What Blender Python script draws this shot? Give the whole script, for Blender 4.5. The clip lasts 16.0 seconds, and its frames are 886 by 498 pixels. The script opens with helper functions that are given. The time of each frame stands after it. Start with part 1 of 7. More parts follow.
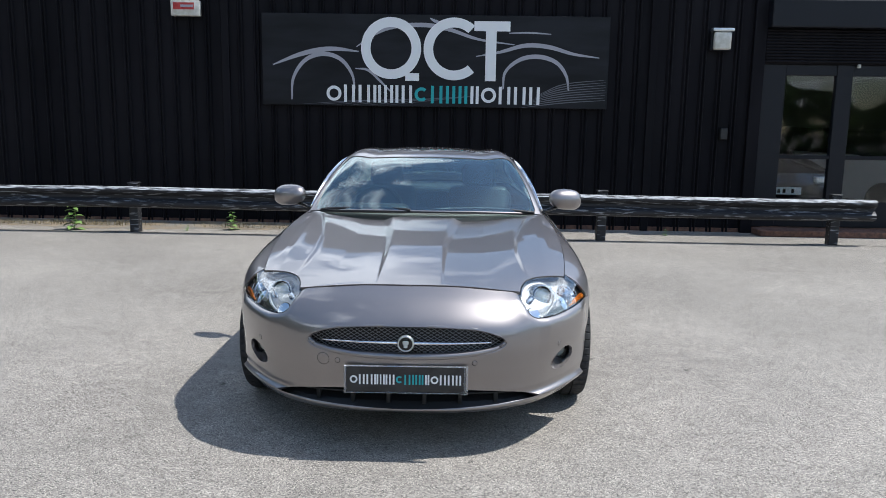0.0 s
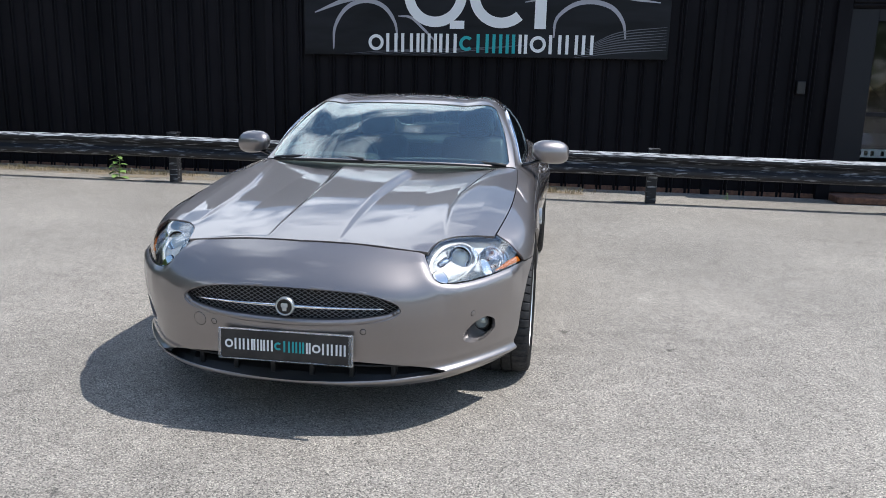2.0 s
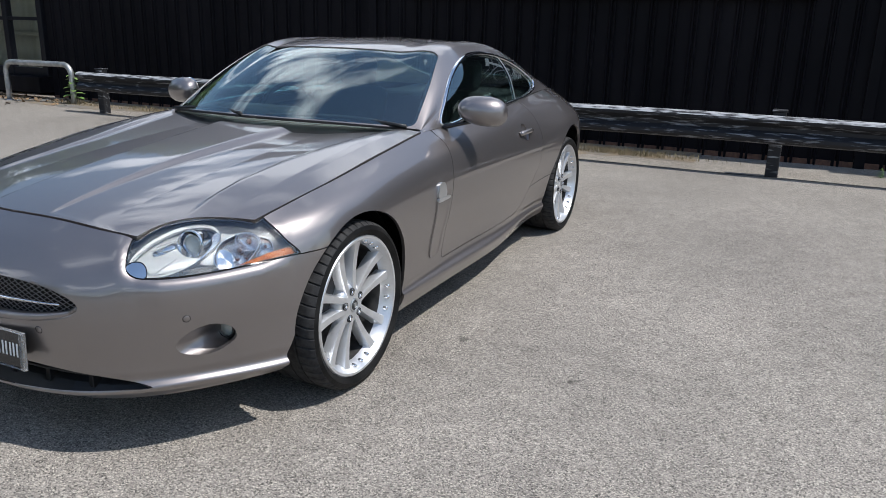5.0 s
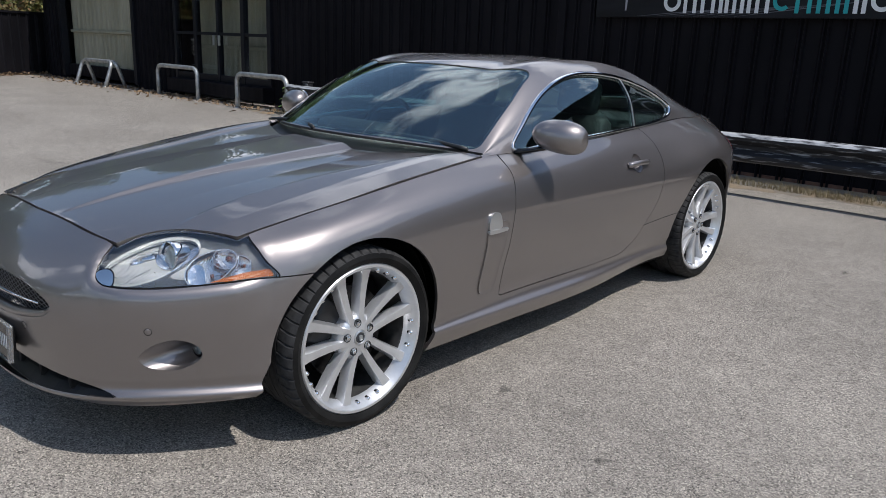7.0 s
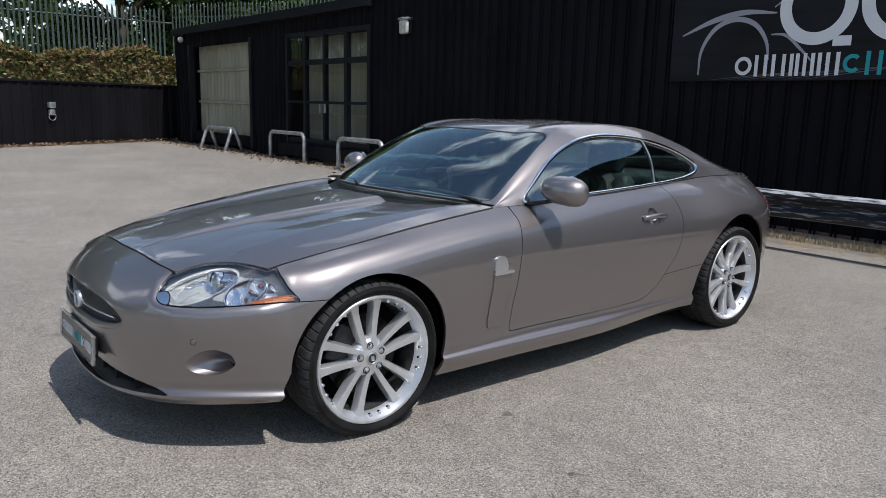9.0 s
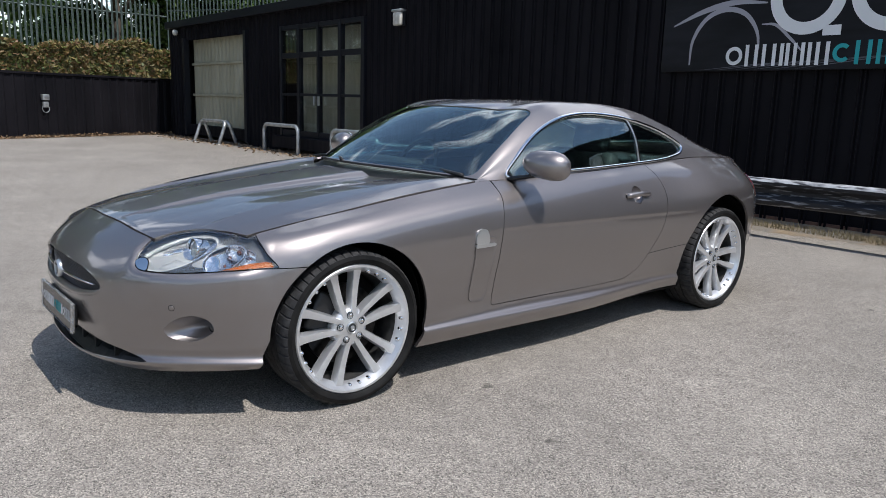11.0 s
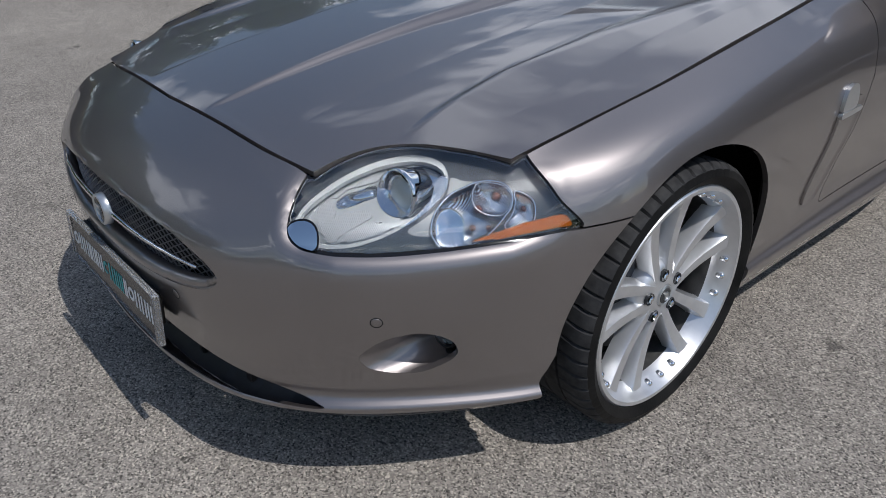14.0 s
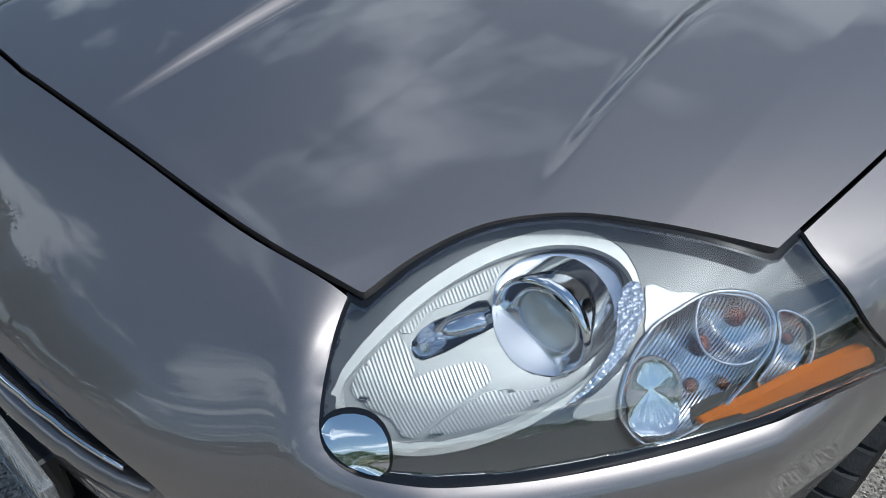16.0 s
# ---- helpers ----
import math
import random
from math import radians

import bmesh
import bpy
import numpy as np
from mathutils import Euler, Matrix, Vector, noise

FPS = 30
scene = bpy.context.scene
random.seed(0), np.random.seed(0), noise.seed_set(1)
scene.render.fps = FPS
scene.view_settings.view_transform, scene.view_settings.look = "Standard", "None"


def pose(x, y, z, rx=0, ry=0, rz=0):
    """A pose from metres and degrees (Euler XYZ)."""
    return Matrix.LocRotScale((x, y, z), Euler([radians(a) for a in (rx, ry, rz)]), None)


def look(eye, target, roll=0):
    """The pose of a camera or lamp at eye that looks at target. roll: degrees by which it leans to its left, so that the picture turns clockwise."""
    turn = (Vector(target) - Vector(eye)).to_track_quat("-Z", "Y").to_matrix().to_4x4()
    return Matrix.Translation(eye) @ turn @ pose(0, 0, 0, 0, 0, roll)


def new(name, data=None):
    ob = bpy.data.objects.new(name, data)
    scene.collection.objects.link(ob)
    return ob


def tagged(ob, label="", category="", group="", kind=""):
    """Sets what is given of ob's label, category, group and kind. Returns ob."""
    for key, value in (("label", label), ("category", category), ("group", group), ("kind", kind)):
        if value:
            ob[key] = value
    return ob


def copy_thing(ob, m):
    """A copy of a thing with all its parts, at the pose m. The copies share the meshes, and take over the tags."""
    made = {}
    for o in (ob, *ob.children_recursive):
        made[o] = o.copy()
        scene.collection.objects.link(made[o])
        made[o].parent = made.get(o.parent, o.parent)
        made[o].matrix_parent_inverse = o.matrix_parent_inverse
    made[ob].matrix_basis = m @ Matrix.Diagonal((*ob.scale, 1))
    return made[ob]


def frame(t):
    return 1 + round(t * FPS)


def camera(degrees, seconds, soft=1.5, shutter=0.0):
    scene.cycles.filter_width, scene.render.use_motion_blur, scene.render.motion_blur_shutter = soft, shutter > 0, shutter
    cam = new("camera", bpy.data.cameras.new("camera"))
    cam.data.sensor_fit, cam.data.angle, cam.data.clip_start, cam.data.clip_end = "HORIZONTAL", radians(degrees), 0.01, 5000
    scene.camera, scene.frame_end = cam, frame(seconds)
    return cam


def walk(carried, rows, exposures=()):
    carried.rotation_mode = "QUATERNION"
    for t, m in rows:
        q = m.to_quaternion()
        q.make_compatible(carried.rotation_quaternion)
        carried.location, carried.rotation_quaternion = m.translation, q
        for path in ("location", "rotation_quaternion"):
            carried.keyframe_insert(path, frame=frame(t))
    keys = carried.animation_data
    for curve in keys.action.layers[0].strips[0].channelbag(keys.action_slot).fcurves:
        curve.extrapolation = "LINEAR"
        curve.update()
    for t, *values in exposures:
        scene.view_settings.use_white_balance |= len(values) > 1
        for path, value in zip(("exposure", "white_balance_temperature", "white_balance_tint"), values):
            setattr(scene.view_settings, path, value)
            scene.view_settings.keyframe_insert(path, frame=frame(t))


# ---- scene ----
cam = camera(61.0, 16.0, soft=0.75)
PATH = [
    (0, (0.22, -4.061, 1.447), (0.179, -2.087, 1.128), 0.9),
    (0.5, (0.393, -3.987, 1.426), (0.297, -2.017, 1.093), 1.4),
    (1, (0.57, -3.853, 1.386), (0.415, -1.893, 1.019), 1.6),
    (1.5, (0.764, -3.691, 1.368), (0.54, -1.745, 0.964), 1.4),
    (2, (1.011, -3.544, 1.359), (0.711, -1.613, 0.932), 1.3),
    (2.5, (1.294, -3.414, 1.38), (0.914, -1.503, 0.926), 1.3),
    (3, (1.509, -3.181, 1.361), (1.057, -1.293, 0.88), 1.4),
    (3.5, (1.718, -2.959, 1.359), (1.19, -1.099, 0.845), 1.3),
    (4, (1.984, -2.769, 1.362), (1.369, -0.942, 0.83), 1.2),
    (6.5, (2.614, -1.705, 1.333), (1.43, -0.193, 0.777), 2.1),
    (7, (2.762, -1.64, 1.342), (1.456, -0.221, 0.815), 2.3),
    (7.5, (2.964, -1.657, 1.368), (1.574, -0.305, 0.879), 2.2),
    (8, (3.146, -1.729, 1.375), (1.68, -0.441, 0.935), 1.8),
    (8.5, (3.316, -1.689, 1.384), (1.785, -0.459, 1.006), 1.4),
    (11, (3.448, -1.616, 1.258), (1.924, -0.379, 0.877), 1.7),
    (11.5, (3.222, -1.648, 1.29), (1.73, -0.401, 0.822), 1.9),
    (12, (2.938, -1.622, 1.294), (1.461, -0.4, 0.724), 1.9),
    (12.5, (2.605, -1.538, 1.286), (1.143, -0.354, 0.608), 1.6),
    (13, (2.263, -1.51, 1.279), (0.836, -0.349, 0.496), 1.1),
    (13.5, (1.931, -1.473, 1.294), (0.564, -0.322, 0.396), 0.4),
    (14, (1.624, -1.341, 1.271), (0.318, -0.193, 0.283), 0.1),
    (14.5, (1.369, -1.233, 1.246), (0.17, -0.044, 0.175), 0.7),
    (15, (1.145, -1.158, 1.224), (0.057, 0.047, 0.058), 1.3),
    (15.5, (0.988, -1.051, 1.185), (-0.042, 0.112, -0.075), 1.4),
    (16, (0.849, -0.97, 1.169), (-0.124, 0.144, -0.177), 2.4),
]
EXPOSE = [(0, 0.16, 6050, 8), (2.5, 0.14, 6100, 9), (3, 0.02, 6100, 9), (4, -0.02, 6150, 9), (6.5, -0.36, 6250, 11), (8.5, -0.34, 6250, 11), (11, -0.15, 6250, 11), (12.2, -0.35, 6250, 11), (13, -0.55, 6250, 12), (14, -0.74, 6150, 11), (15, -0.72, 6000, 9), (16, -0.64, 5850, 4)]
walk(cam, [(t, look(eye, target, roll)) for t, eye, target, roll in PATH], EXPOSE)

# ---- sun and sky ----
SUN_FROM = Vector((0.54, 0.075, 0.95)).normalized()
sun = new("sun", bpy.data.lights.new("sun", "SUN"))
sun.data.energy, sun.data.angle, sun.data.color = 4.6, radians(0.53), (1.0, 0.955, 0.89)
sun.rotation_mode = "QUATERNION"
sun.rotation_quaternion = SUN_FROM.to_track_quat("Z", "Y")
sun.location = SUN_FROM * 60

world = bpy.data.worlds.new("summer_sky")
scene.world = world
world.use_nodes = True
wn, wl = world.node_tree.nodes, world.node_tree.links
wn.clear()
sky = wn.new("ShaderNodeTexSky")
sky.sky_type, sky.sun_disc = "NISHITA", False
sky.sun_elevation = math.asin(SUN_FROM.z)
sky.sun_rotation = math.atan2(SUN_FROM.x, SUN_FROM.y)
sky.altitude, sky.air_density, sky.dust_density = 60, 1.25, 0.5
# broken fair-weather cloud over the whole dome
geo = wn.new("ShaderNodeTexCoord")
flat = wn.new("ShaderNodeVectorMath"); flat.operation = "DIVIDE"
sep = wn.new("ShaderNodeSeparateXYZ"); wl.new(geo.outputs["Generated"], sep.inputs[0])
lift = wn.new("ShaderNodeMath"); lift.operation = "MAXIMUM"; lift.inputs[1].default_value = 0.06
wl.new(sep.outputs["Z"], lift.inputs[0])
den = wn.new("ShaderNodeCombineXYZ")
for k in range(3):
    wl.new(lift.outputs[0], den.inputs[k])
wl.new(geo.outputs["Generated"], flat.inputs[0]); wl.new(den.outputs[0], flat.inputs[1])
puff = wn.new("ShaderNodeTexNoise"); puff.inputs["Scale"].default_value = 1.05; puff.inputs["Detail"].default_value = 7; puff.inputs["Roughness"].default_value = 0.56
shift = wn.new("ShaderNodeVectorMath"); shift.operation = "MULTIPLY_ADD"
shift.inputs[1].default_value, shift.inputs[2].default_value = (-1, 1, 1), (2.75, 2.1, 0.6)
wl.new(flat.outputs[0], shift.inputs[0])
wl.new(shift.outputs[0], puff.inputs["Vector"])
edge = wn.new("ShaderNodeMapRange"); edge.inputs["From Min"].default_value, edge.inputs["From Max"].default_value = 0.534, 0.612
wl.new(puff.outputs["Fac"], edge.inputs["Value"])
mix = wn.new("ShaderNodeMix"); mix.data_type = "RGBA"
wl.new(edge.outputs[0], mix.inputs["Factor"]); wl.new(sky.outputs[0], mix.inputs["A"]); mix.inputs["B"].default_value = (12.6, 13.0, 13.9, 1)
back = wn.new("ShaderNodeBackground"); back.inputs["Strength"].default_value = 0.14
wl.new(mix.outputs["Result"], back.inputs["Color"])
wout = wn.new("ShaderNodeOutputWorld"); wl.new(back.outputs[0], wout.inputs[0])

# ---- materials ----
def material(name, color, rough=0.5, metal=0.0, **more):
    m = bpy.data.materials.new(name)
    m.use_nodes = True
    b = m.node_tree.nodes["Principled BSDF"]
    b.inputs["Base Color"].default_value = (*color, 1)
    b.inputs["Roughness"].default_value = rough
    b.inputs["Metallic"].default_value = metal
    for key, value in more.items():
        b.inputs[key.replace("_", " ")].default_value = value
    return m


def vary(m, scale, low, high, detail=5, target="Base Color", stretch=None, distort=0.0, at=(0.35, 0.65)):
    """Breaks a flat colour or gloss up with noise in object space."""
    n, l = m.node_tree.nodes, m.node_tree.links
    b = n["Principled BSDF"]
    co = n.new("ShaderNodeTexCoord")
    src = co.outputs["Object"]
    if stretch:
        mp = n.new("ShaderNodeMapping"); mp.inputs["Scale"].default_value = stretch
        l.new(src, mp.inputs[0]); src = mp.outputs[0]
    t = n.new("ShaderNodeTexNoise")
    t.inputs["Scale"].default_value, t.inputs["Detail"].default_value, t.inputs["Distortion"].default_value = scale, detail, distort
    l.new(src, t.inputs["Vector"])
    r = n.new("ShaderNodeMapRange"); r.inputs["From Min"].default_value, r.inputs["From Max"].default_value = at
    l.new(t.outputs["Fac"], r.inputs["Value"])
    if target == "Base Color":
        x = n.new("ShaderNodeMix"); x.data_type = "RGBA"
        l.new(r.outputs[0], x.inputs["Factor"])
        old = b.inputs["Base Color"].links
        x.inputs["A"].default_value = (*low, 1); x.inputs["B"].default_value = (*high, 1)
        if old:
            x.blend_type = "MULTIPLY"; x.inputs["Factor"].default_value = 1
            y = n.new("ShaderNodeMix"); y.data_type = "RGBA"
            y.inputs["A"].default_value = (*low, 1); y.inputs["B"].default_value = (*high, 1)
            l.new(r.outputs[0], y.inputs["Factor"])
            l.remove(x.inputs["Factor"].links[0])
            l.new(old[0].from_socket, x.inputs["A"]); l.new(y.outputs["Result"], x.inputs["B"])
        l.new(x.outputs["Result"], b.inputs["Base Color"])
    else:
        r.inputs["To Min"].default_value, r.inputs["To Max"].default_value = low, high
        l.new(r.outputs[0], b.inputs[target])
    return m


def bumpy(m, scale, strength, distance=0.01, detail=4, stretch=None):
    n, l = m.node_tree.nodes, m.node_tree.links
    b = n["Principled BSDF"]
    co = n.new("ShaderNodeTexCoord"); src = co.outputs["Object"]
    if stretch:
        mp = n.new("ShaderNodeMapping"); mp.inputs["Scale"].default_value = stretch
        l.new(src, mp.inputs[0]); src = mp.outputs[0]
    t = n.new("ShaderNodeTexNoise"); t.inputs["Scale"].default_value, t.inputs["Detail"].default_value = scale, detail
    l.new(src, t.inputs["Vector"])
    k = n.new("ShaderNodeBump"); k.inputs["Strength"].default_value, k.inputs["Distance"].default_value = strength, distance
    l.new(t.outputs["Fac"], k.inputs["Height"])
    if b.inputs["Normal"].links:
        l.new(b.inputs["Normal"].links[0].from_socket, k.inputs["Normal"])
    l.new(k.outputs[0], b.inputs["Normal"])
    return m


PAINT = material("paint_pearl_grey", (0.25, 0.228, 0.224), 0.43, 0.90, Coat_Weight=1.0, Coat_Roughness=0.008, Coat_IOR=1.73)
vary(PAINT, 1100, (0.228, 0.208, 0.204), (0.274, 0.249, 0.245), 1)
GAP = material("dark_gap", (0.01, 0.01, 0.01), 0.8)
BLACK = bumpy(material("black_plastic", (0.012, 0.012, 0.013), 0.45), 300, 0.15, 0.002)
GLOSSBLACK = material("gloss_black", (0.008, 0.008, 0.009), 0.12)
RUBBER = vary(bumpy(material("tyre_rubber", (0.012, 0.012, 0.012), 0.58, 0.0, Specular_IOR_Level=0.16), 240, 0.25, 0.002), 14, (0.005, 0.005, 0.005), (0.014, 0.0135, 0.013))
TREAD = vary(bumpy(material("worn_tread_rubber", (0.05, 0.05, 0.05), 0.8, 0.0, Specular_IOR_Level=0.25), 320, 0.4, 0.002), 40, (0.022, 0.022, 0.023), (0.046, 0.045, 0.045))
# inner wheel barrel: the shade behind the spokes is put into this darker grey
BARREL = vary(material("shade_dark_barrel", (0.10, 0.10, 0.105), 0.5, 0.7), 20, (0.06, 0.06, 0.062), (0.12, 0.118, 0.115))
ALLOY = vary(material("silver_alloy", (0.68, 0.69, 0.70), 0.36, 0.75, Coat_Weight=0.6, Coat_Roughness=0.05), 25, (0.64, 0.65, 0.67), (0.71, 0.72, 0.735), 3)
CHROME = material("chrome", (0.82, 0.83, 0.84), 0.06, 1.0)
BRIGHT = material("bright_reflector", (0.90, 0.91, 0.92), 0.10, 1.0)
SATIN = material("satin_silver", (0.62, 0.635, 0.645), 0.34, 0.9)
STEEL = vary(material("brake_steel", (0.33, 0.33, 0.34), 0.35, 1.0), 30, (0.02, 0.02, 0.021), (0.05, 0.048, 0.046))
LENS = material("clear_lamp_cover", (0.95, 0.97, 0.98), 0.0, 0.0, Transmission_Weight=1.0, IOR=1.65)
GLASS = material("car_glass", (0.47, 0.70, 0.69), 0.0, 0.0, Transmission_Weight=1.0, IOR=2.08)
AMBER = bumpy(material("amber_reflector", (0.27, 0.070, 0.001), 0.4, 0.0, Specular_IOR_Level=0.12), 420, 0.5, 0.002)
BULB = material("amber_bulb", (0.07, 0.022, 0.010), 0.08, 0.0, Coat_Weight=1.0)
REDLENS = material("red_lens", (0.14, 0.006, 0.008), 0.12, 0.0, Coat_Weight=1.0)
LAMPGREY = bumpy(material("lamp_grey_bezel", (0.038, 0.041, 0.044), 0.38, 0.2), 500, 0.1, 0.001)
LINER = bumpy(material("arch_liner", (0.006, 0.006, 0.006), 0.9, 0.0, Specular_IOR_Level=0.15), 120, 0.3, 0.004)
IVORY = bumpy(vary(material("ivory_leather", (0.50, 0.45, 0.36), 0.5), 8, (0.30, 0.27, 0.215), (0.38, 0.34, 0.28)), 200, 0.1, 0.002)
DASH = bumpy(vary(material("grey_dash_top", (0.085, 0.09, 0.09), 0.6), 5, (0.07, 0.075, 0.075), (0.10, 0.105, 0.105)), 250, 0.15, 0.002)
CHARCOAL = bumpy(material("charcoal_trim", (0.018, 0.018, 0.019), 0.6), 250, 0.15, 0.002)
PLATEBLACK = vary(material("plate_black", (0.018, 0.018, 0.02), 0.25), 12, (0.014, 0.014, 0.016), (0.03, 0.03, 0.031))
CLEAR = material("clear_plastic", (0.92, 0.93, 0.94), 0.08, 0.0, Transmission_Weight=0.85, IOR=1.45)
WHITE = material("white_vinyl", (0.80, 0.80, 0.80), 0.4)
TEAL = material("teal_vinyl", (0.02, 0.36, 0.38), 0.4)
SILVERINK = material("silver_grey_print", (0.36, 0.35, 0.39), 0.45)
DIMINK = material("dim_grey_print", (0.11, 0.11, 0.13), 0.45)

CLAD = material("black_cladding_paint", (0.012, 0.012, 0.014), 0.42, Specular_IOR_Level=0.09)
vary(CLAD, 1.3, (0.0065, 0.0062, 0.0080), (0.0125, 0.0115, 0.0142), 6, stretch=(1, 1, 0.3))
vary(CLAD, 3.0, 0.52, 0.74, 6, "Roughness", stretch=(2, 2, 0.25))
bumpy(CLAD, 9, 0.12, 0.01, 3)
FRAMEBLACK = bumpy(material("dark_grey_frame", (0.009, 0.0098, 0.014), 0.45, 0.0, Specular_IOR_Level=0.25), 30, 0.05)
SIGNBLACK = vary(material("sign_panel_black", (0.012, 0.012, 0.014), 0.45, 0.0, Specular_IOR_Level=0.22), 2.0, (0.0045, 0.0048, 0.0065), (0.014, 0.0145, 0.019), 3, stretch=(0.5, 1, 2.2))
TIMBER = material("black_weathered_timber", (0.02, 0.019, 0.02), 0.6)
vary(TIMBER, 11.0, (0.008, 0.0085, 0.0115), (0.26, 0.265, 0.28), 9, stretch=(0.45, 3, 3.6), at=(0.56, 0.68))
bumpy(TIMBER, 22, 0.5, 0.012, 6, stretch=(0.12, 1, 1))
GALV = vary(bumpy(material("galvanised_steel", (0.44, 0.45, 0.45), 0.48, 0.75), 40, 0.1, 0.003), 10, (0.32, 0.33, 0.33), (0.55, 0.56, 0.56))
LAMPWHITE = vary(material("aged_white_plastic", (0.62, 0.60, 0.54), 0.4), 12, (0.5, 0.48, 0.41), (0.68, 0.66, 0.61))
CREAM = vary(material("cream_shutter_sheet", (0.42, 0.40, 0.32), 0.55), 2, (0.30, 0.285, 0.205), (0.40, 0.38, 0.285), 5, stretch=(1, 1, 0.3))
PANE = material("window_glass", (0.9, 0.93, 0.93), 0.02, 0.0, Transmission_Weight=1.0, IOR=1.38)
BRICK = bumpy(vary(material("red_brown_brick", (0.16, 0.08, 0.055), 0.85), 20, (0.11, 0.06, 0.045), (0.22, 0.11, 0.07)), 60, 0.5, 0.005)
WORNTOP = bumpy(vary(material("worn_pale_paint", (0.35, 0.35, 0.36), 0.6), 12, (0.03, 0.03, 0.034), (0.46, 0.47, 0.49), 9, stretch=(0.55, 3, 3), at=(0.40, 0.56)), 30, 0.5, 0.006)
WEED = vary(material("weed_leaf", (0.10, 0.20, 0.05), 0.5), 6, (0.13, 0.24, 0.055), (0.26, 0.38, 0.12))
STRAW = vary(material("dry_grass", (0.30, 0.24, 0.14), 0.85), 9, (0.13, 0.11, 0.06), (0.28, 0.225, 0.13))
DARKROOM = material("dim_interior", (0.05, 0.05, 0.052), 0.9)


def tarmac():
    """Old pale tarmac: grey binder, light and dark chippings, broad stains."""
    m = bpy.data.materials.new("pale_worn_tarmac"); m.use_nodes = True
    n, l = m.node_tree.nodes, m.node_tree.links
    b = n["Principled BSDF"]; b.inputs["Roughness"].default_value = 0.9
    co = n.new("ShaderNodeTexCoord")
    vor = n.new("ShaderNodeTexVoronoi"); vor.inputs["Scale"].default_value = 240
    l.new(co.outputs["Object"], vor.inputs["Vector"])
    ramp = n.new("ShaderNodeValToRGB")
    e = ramp.color_ramp.elements
    e[0].position, e[0].color = 0.0, (0.040, 0.036, 0.031, 1)
    e[1].position, e[1].color = 1.0, (0.60, 0.54, 0.46, 1)
    for p, c in ((0.14, (0.150, 0.135, 0.117, 1)), (0.5, (0.280, 0.253, 0.221, 1)), (0.84, (0.385, 0.347, 0.300, 1))):
        k = e.new(p); k.color = c
    rgb = n.new("ShaderNodeSeparateColor"); l.new(vor.outputs["Color"], rgb.inputs[0])
    l.new(rgb.outputs[0], ramp.inputs[0])
    broad = n.new("ShaderNodeTexNoise"); broad.inputs["Scale"].default_value, broad.inputs["Detail"].default_value = 0.55, 7
    broad.inputs["Roughness"].default_value = 0.62
    l.new(co.outputs["Object"], broad.inputs["Vector"])
    br = n.new("ShaderNodeMapRange"); br.inputs["From Min"].default_value, br.inputs["From Max"].default_value = 0.3, 0.7
    br.inputs["To Min"].default_value, br.inputs["To Max"].default_value = 0.78, 1.14
    l.new(broad.outputs["Fac"], br.inputs["Value"])
    mid = n.new("ShaderNodeTexNoise"); mid.inputs["Scale"].default_value, mid.inputs["Detail"].default_value = 9, 5
    l.new(co.outputs["Object"], mid.inputs["Vector"])
    mr = n.new("ShaderNodeMapRange"); mr.inputs["From Min"].default_value, mr.inputs["From Max"].default_value = 0.3, 0.7
    mr.inputs["To Min"].default_value, mr.inputs["To Max"].default_value = 0.90, 1.08
    l.new(mid.outputs["Fac"], mr.inputs["Value"])
    spot = n.new("ShaderNodeTexVoronoi"); spot.inputs["Scale"].default_value = 1.7; spot.inputs["Randomness"].default_value = 1
    wob = n.new("ShaderNodeTexNoise"); wob.inputs["Scale"].default_value = 14
    l.new(co.outputs["Object"], wob.inputs["Vector"])
    add = n.new("ShaderNodeVectorMath"); add.operation = "MULTIPLY_ADD"
    add.inputs[1].default_value = (0.12, 0.12, 0.0)
    l.new(wob.outputs["Color"], add.inputs[0]); l.new(co.outputs["Object"], add.inputs[2])
    l.new(add.outputs[0], spot.inputs["Vector"])
    sr = n.new("ShaderNodeMapRange"); sr.inputs["From Min"].default_value, sr.inputs["From Max"].default_value = 0.03, 0.06
    sr.inputs["To Min"].default_value, sr.inputs["To Max"].default_value = 0.42, 1.0
    l.new(spot.outputs["Distance"], sr.inputs["Value"])
    # long faint drag marks and damp streaks
    sm = n.new("ShaderNodeMapping"); sm.inputs["Scale"].default_value = (0.35, 1.9, 1); sm.inputs["Rotation"].default_value = (0, 0, 0.25)
    l.new(co.outputs["Object"], sm.inputs[0])
    streak = n.new("ShaderNodeTexNoise"); streak.inputs["Scale"].default_value, streak.inputs["Detail"].default_value = 0.9, 9
    streak.inputs["Roughness"].default_value = 0.68
    l.new(sm.outputs[0], streak.inputs["Vector"])
    kr = n.new("ShaderNodeMapRange"); kr.inputs["From Min"].default_value, kr.inputs["From Max"].default_value = 0.60, 0.70
    kr.inputs["To Min"].default_value, kr.inputs["To Max"].default_value = 1.0, 0.74
    l.new(streak.outputs["Fac"], kr.inputs["Value"])
    sr2 = n.new("ShaderNodeMath"); sr2.operation = "MULTIPLY"; l.new(sr.outputs[0], sr2.inputs[0]); l.new(kr.outputs[0], sr2.inputs[1])
    sr = sr2
    a = n.new("ShaderNodeMath"); a.operation = "MULTIPLY"; l.new(br.outputs[0], a.inputs[0]); l.new(mr.outputs[0], a.inputs[1])
    c = n.new("ShaderNodeMath"); c.operation = "MULTIPLY"; l.new(a.outputs[0], c.inputs[0]); l.new(sr.outputs[0], c.inputs[1])
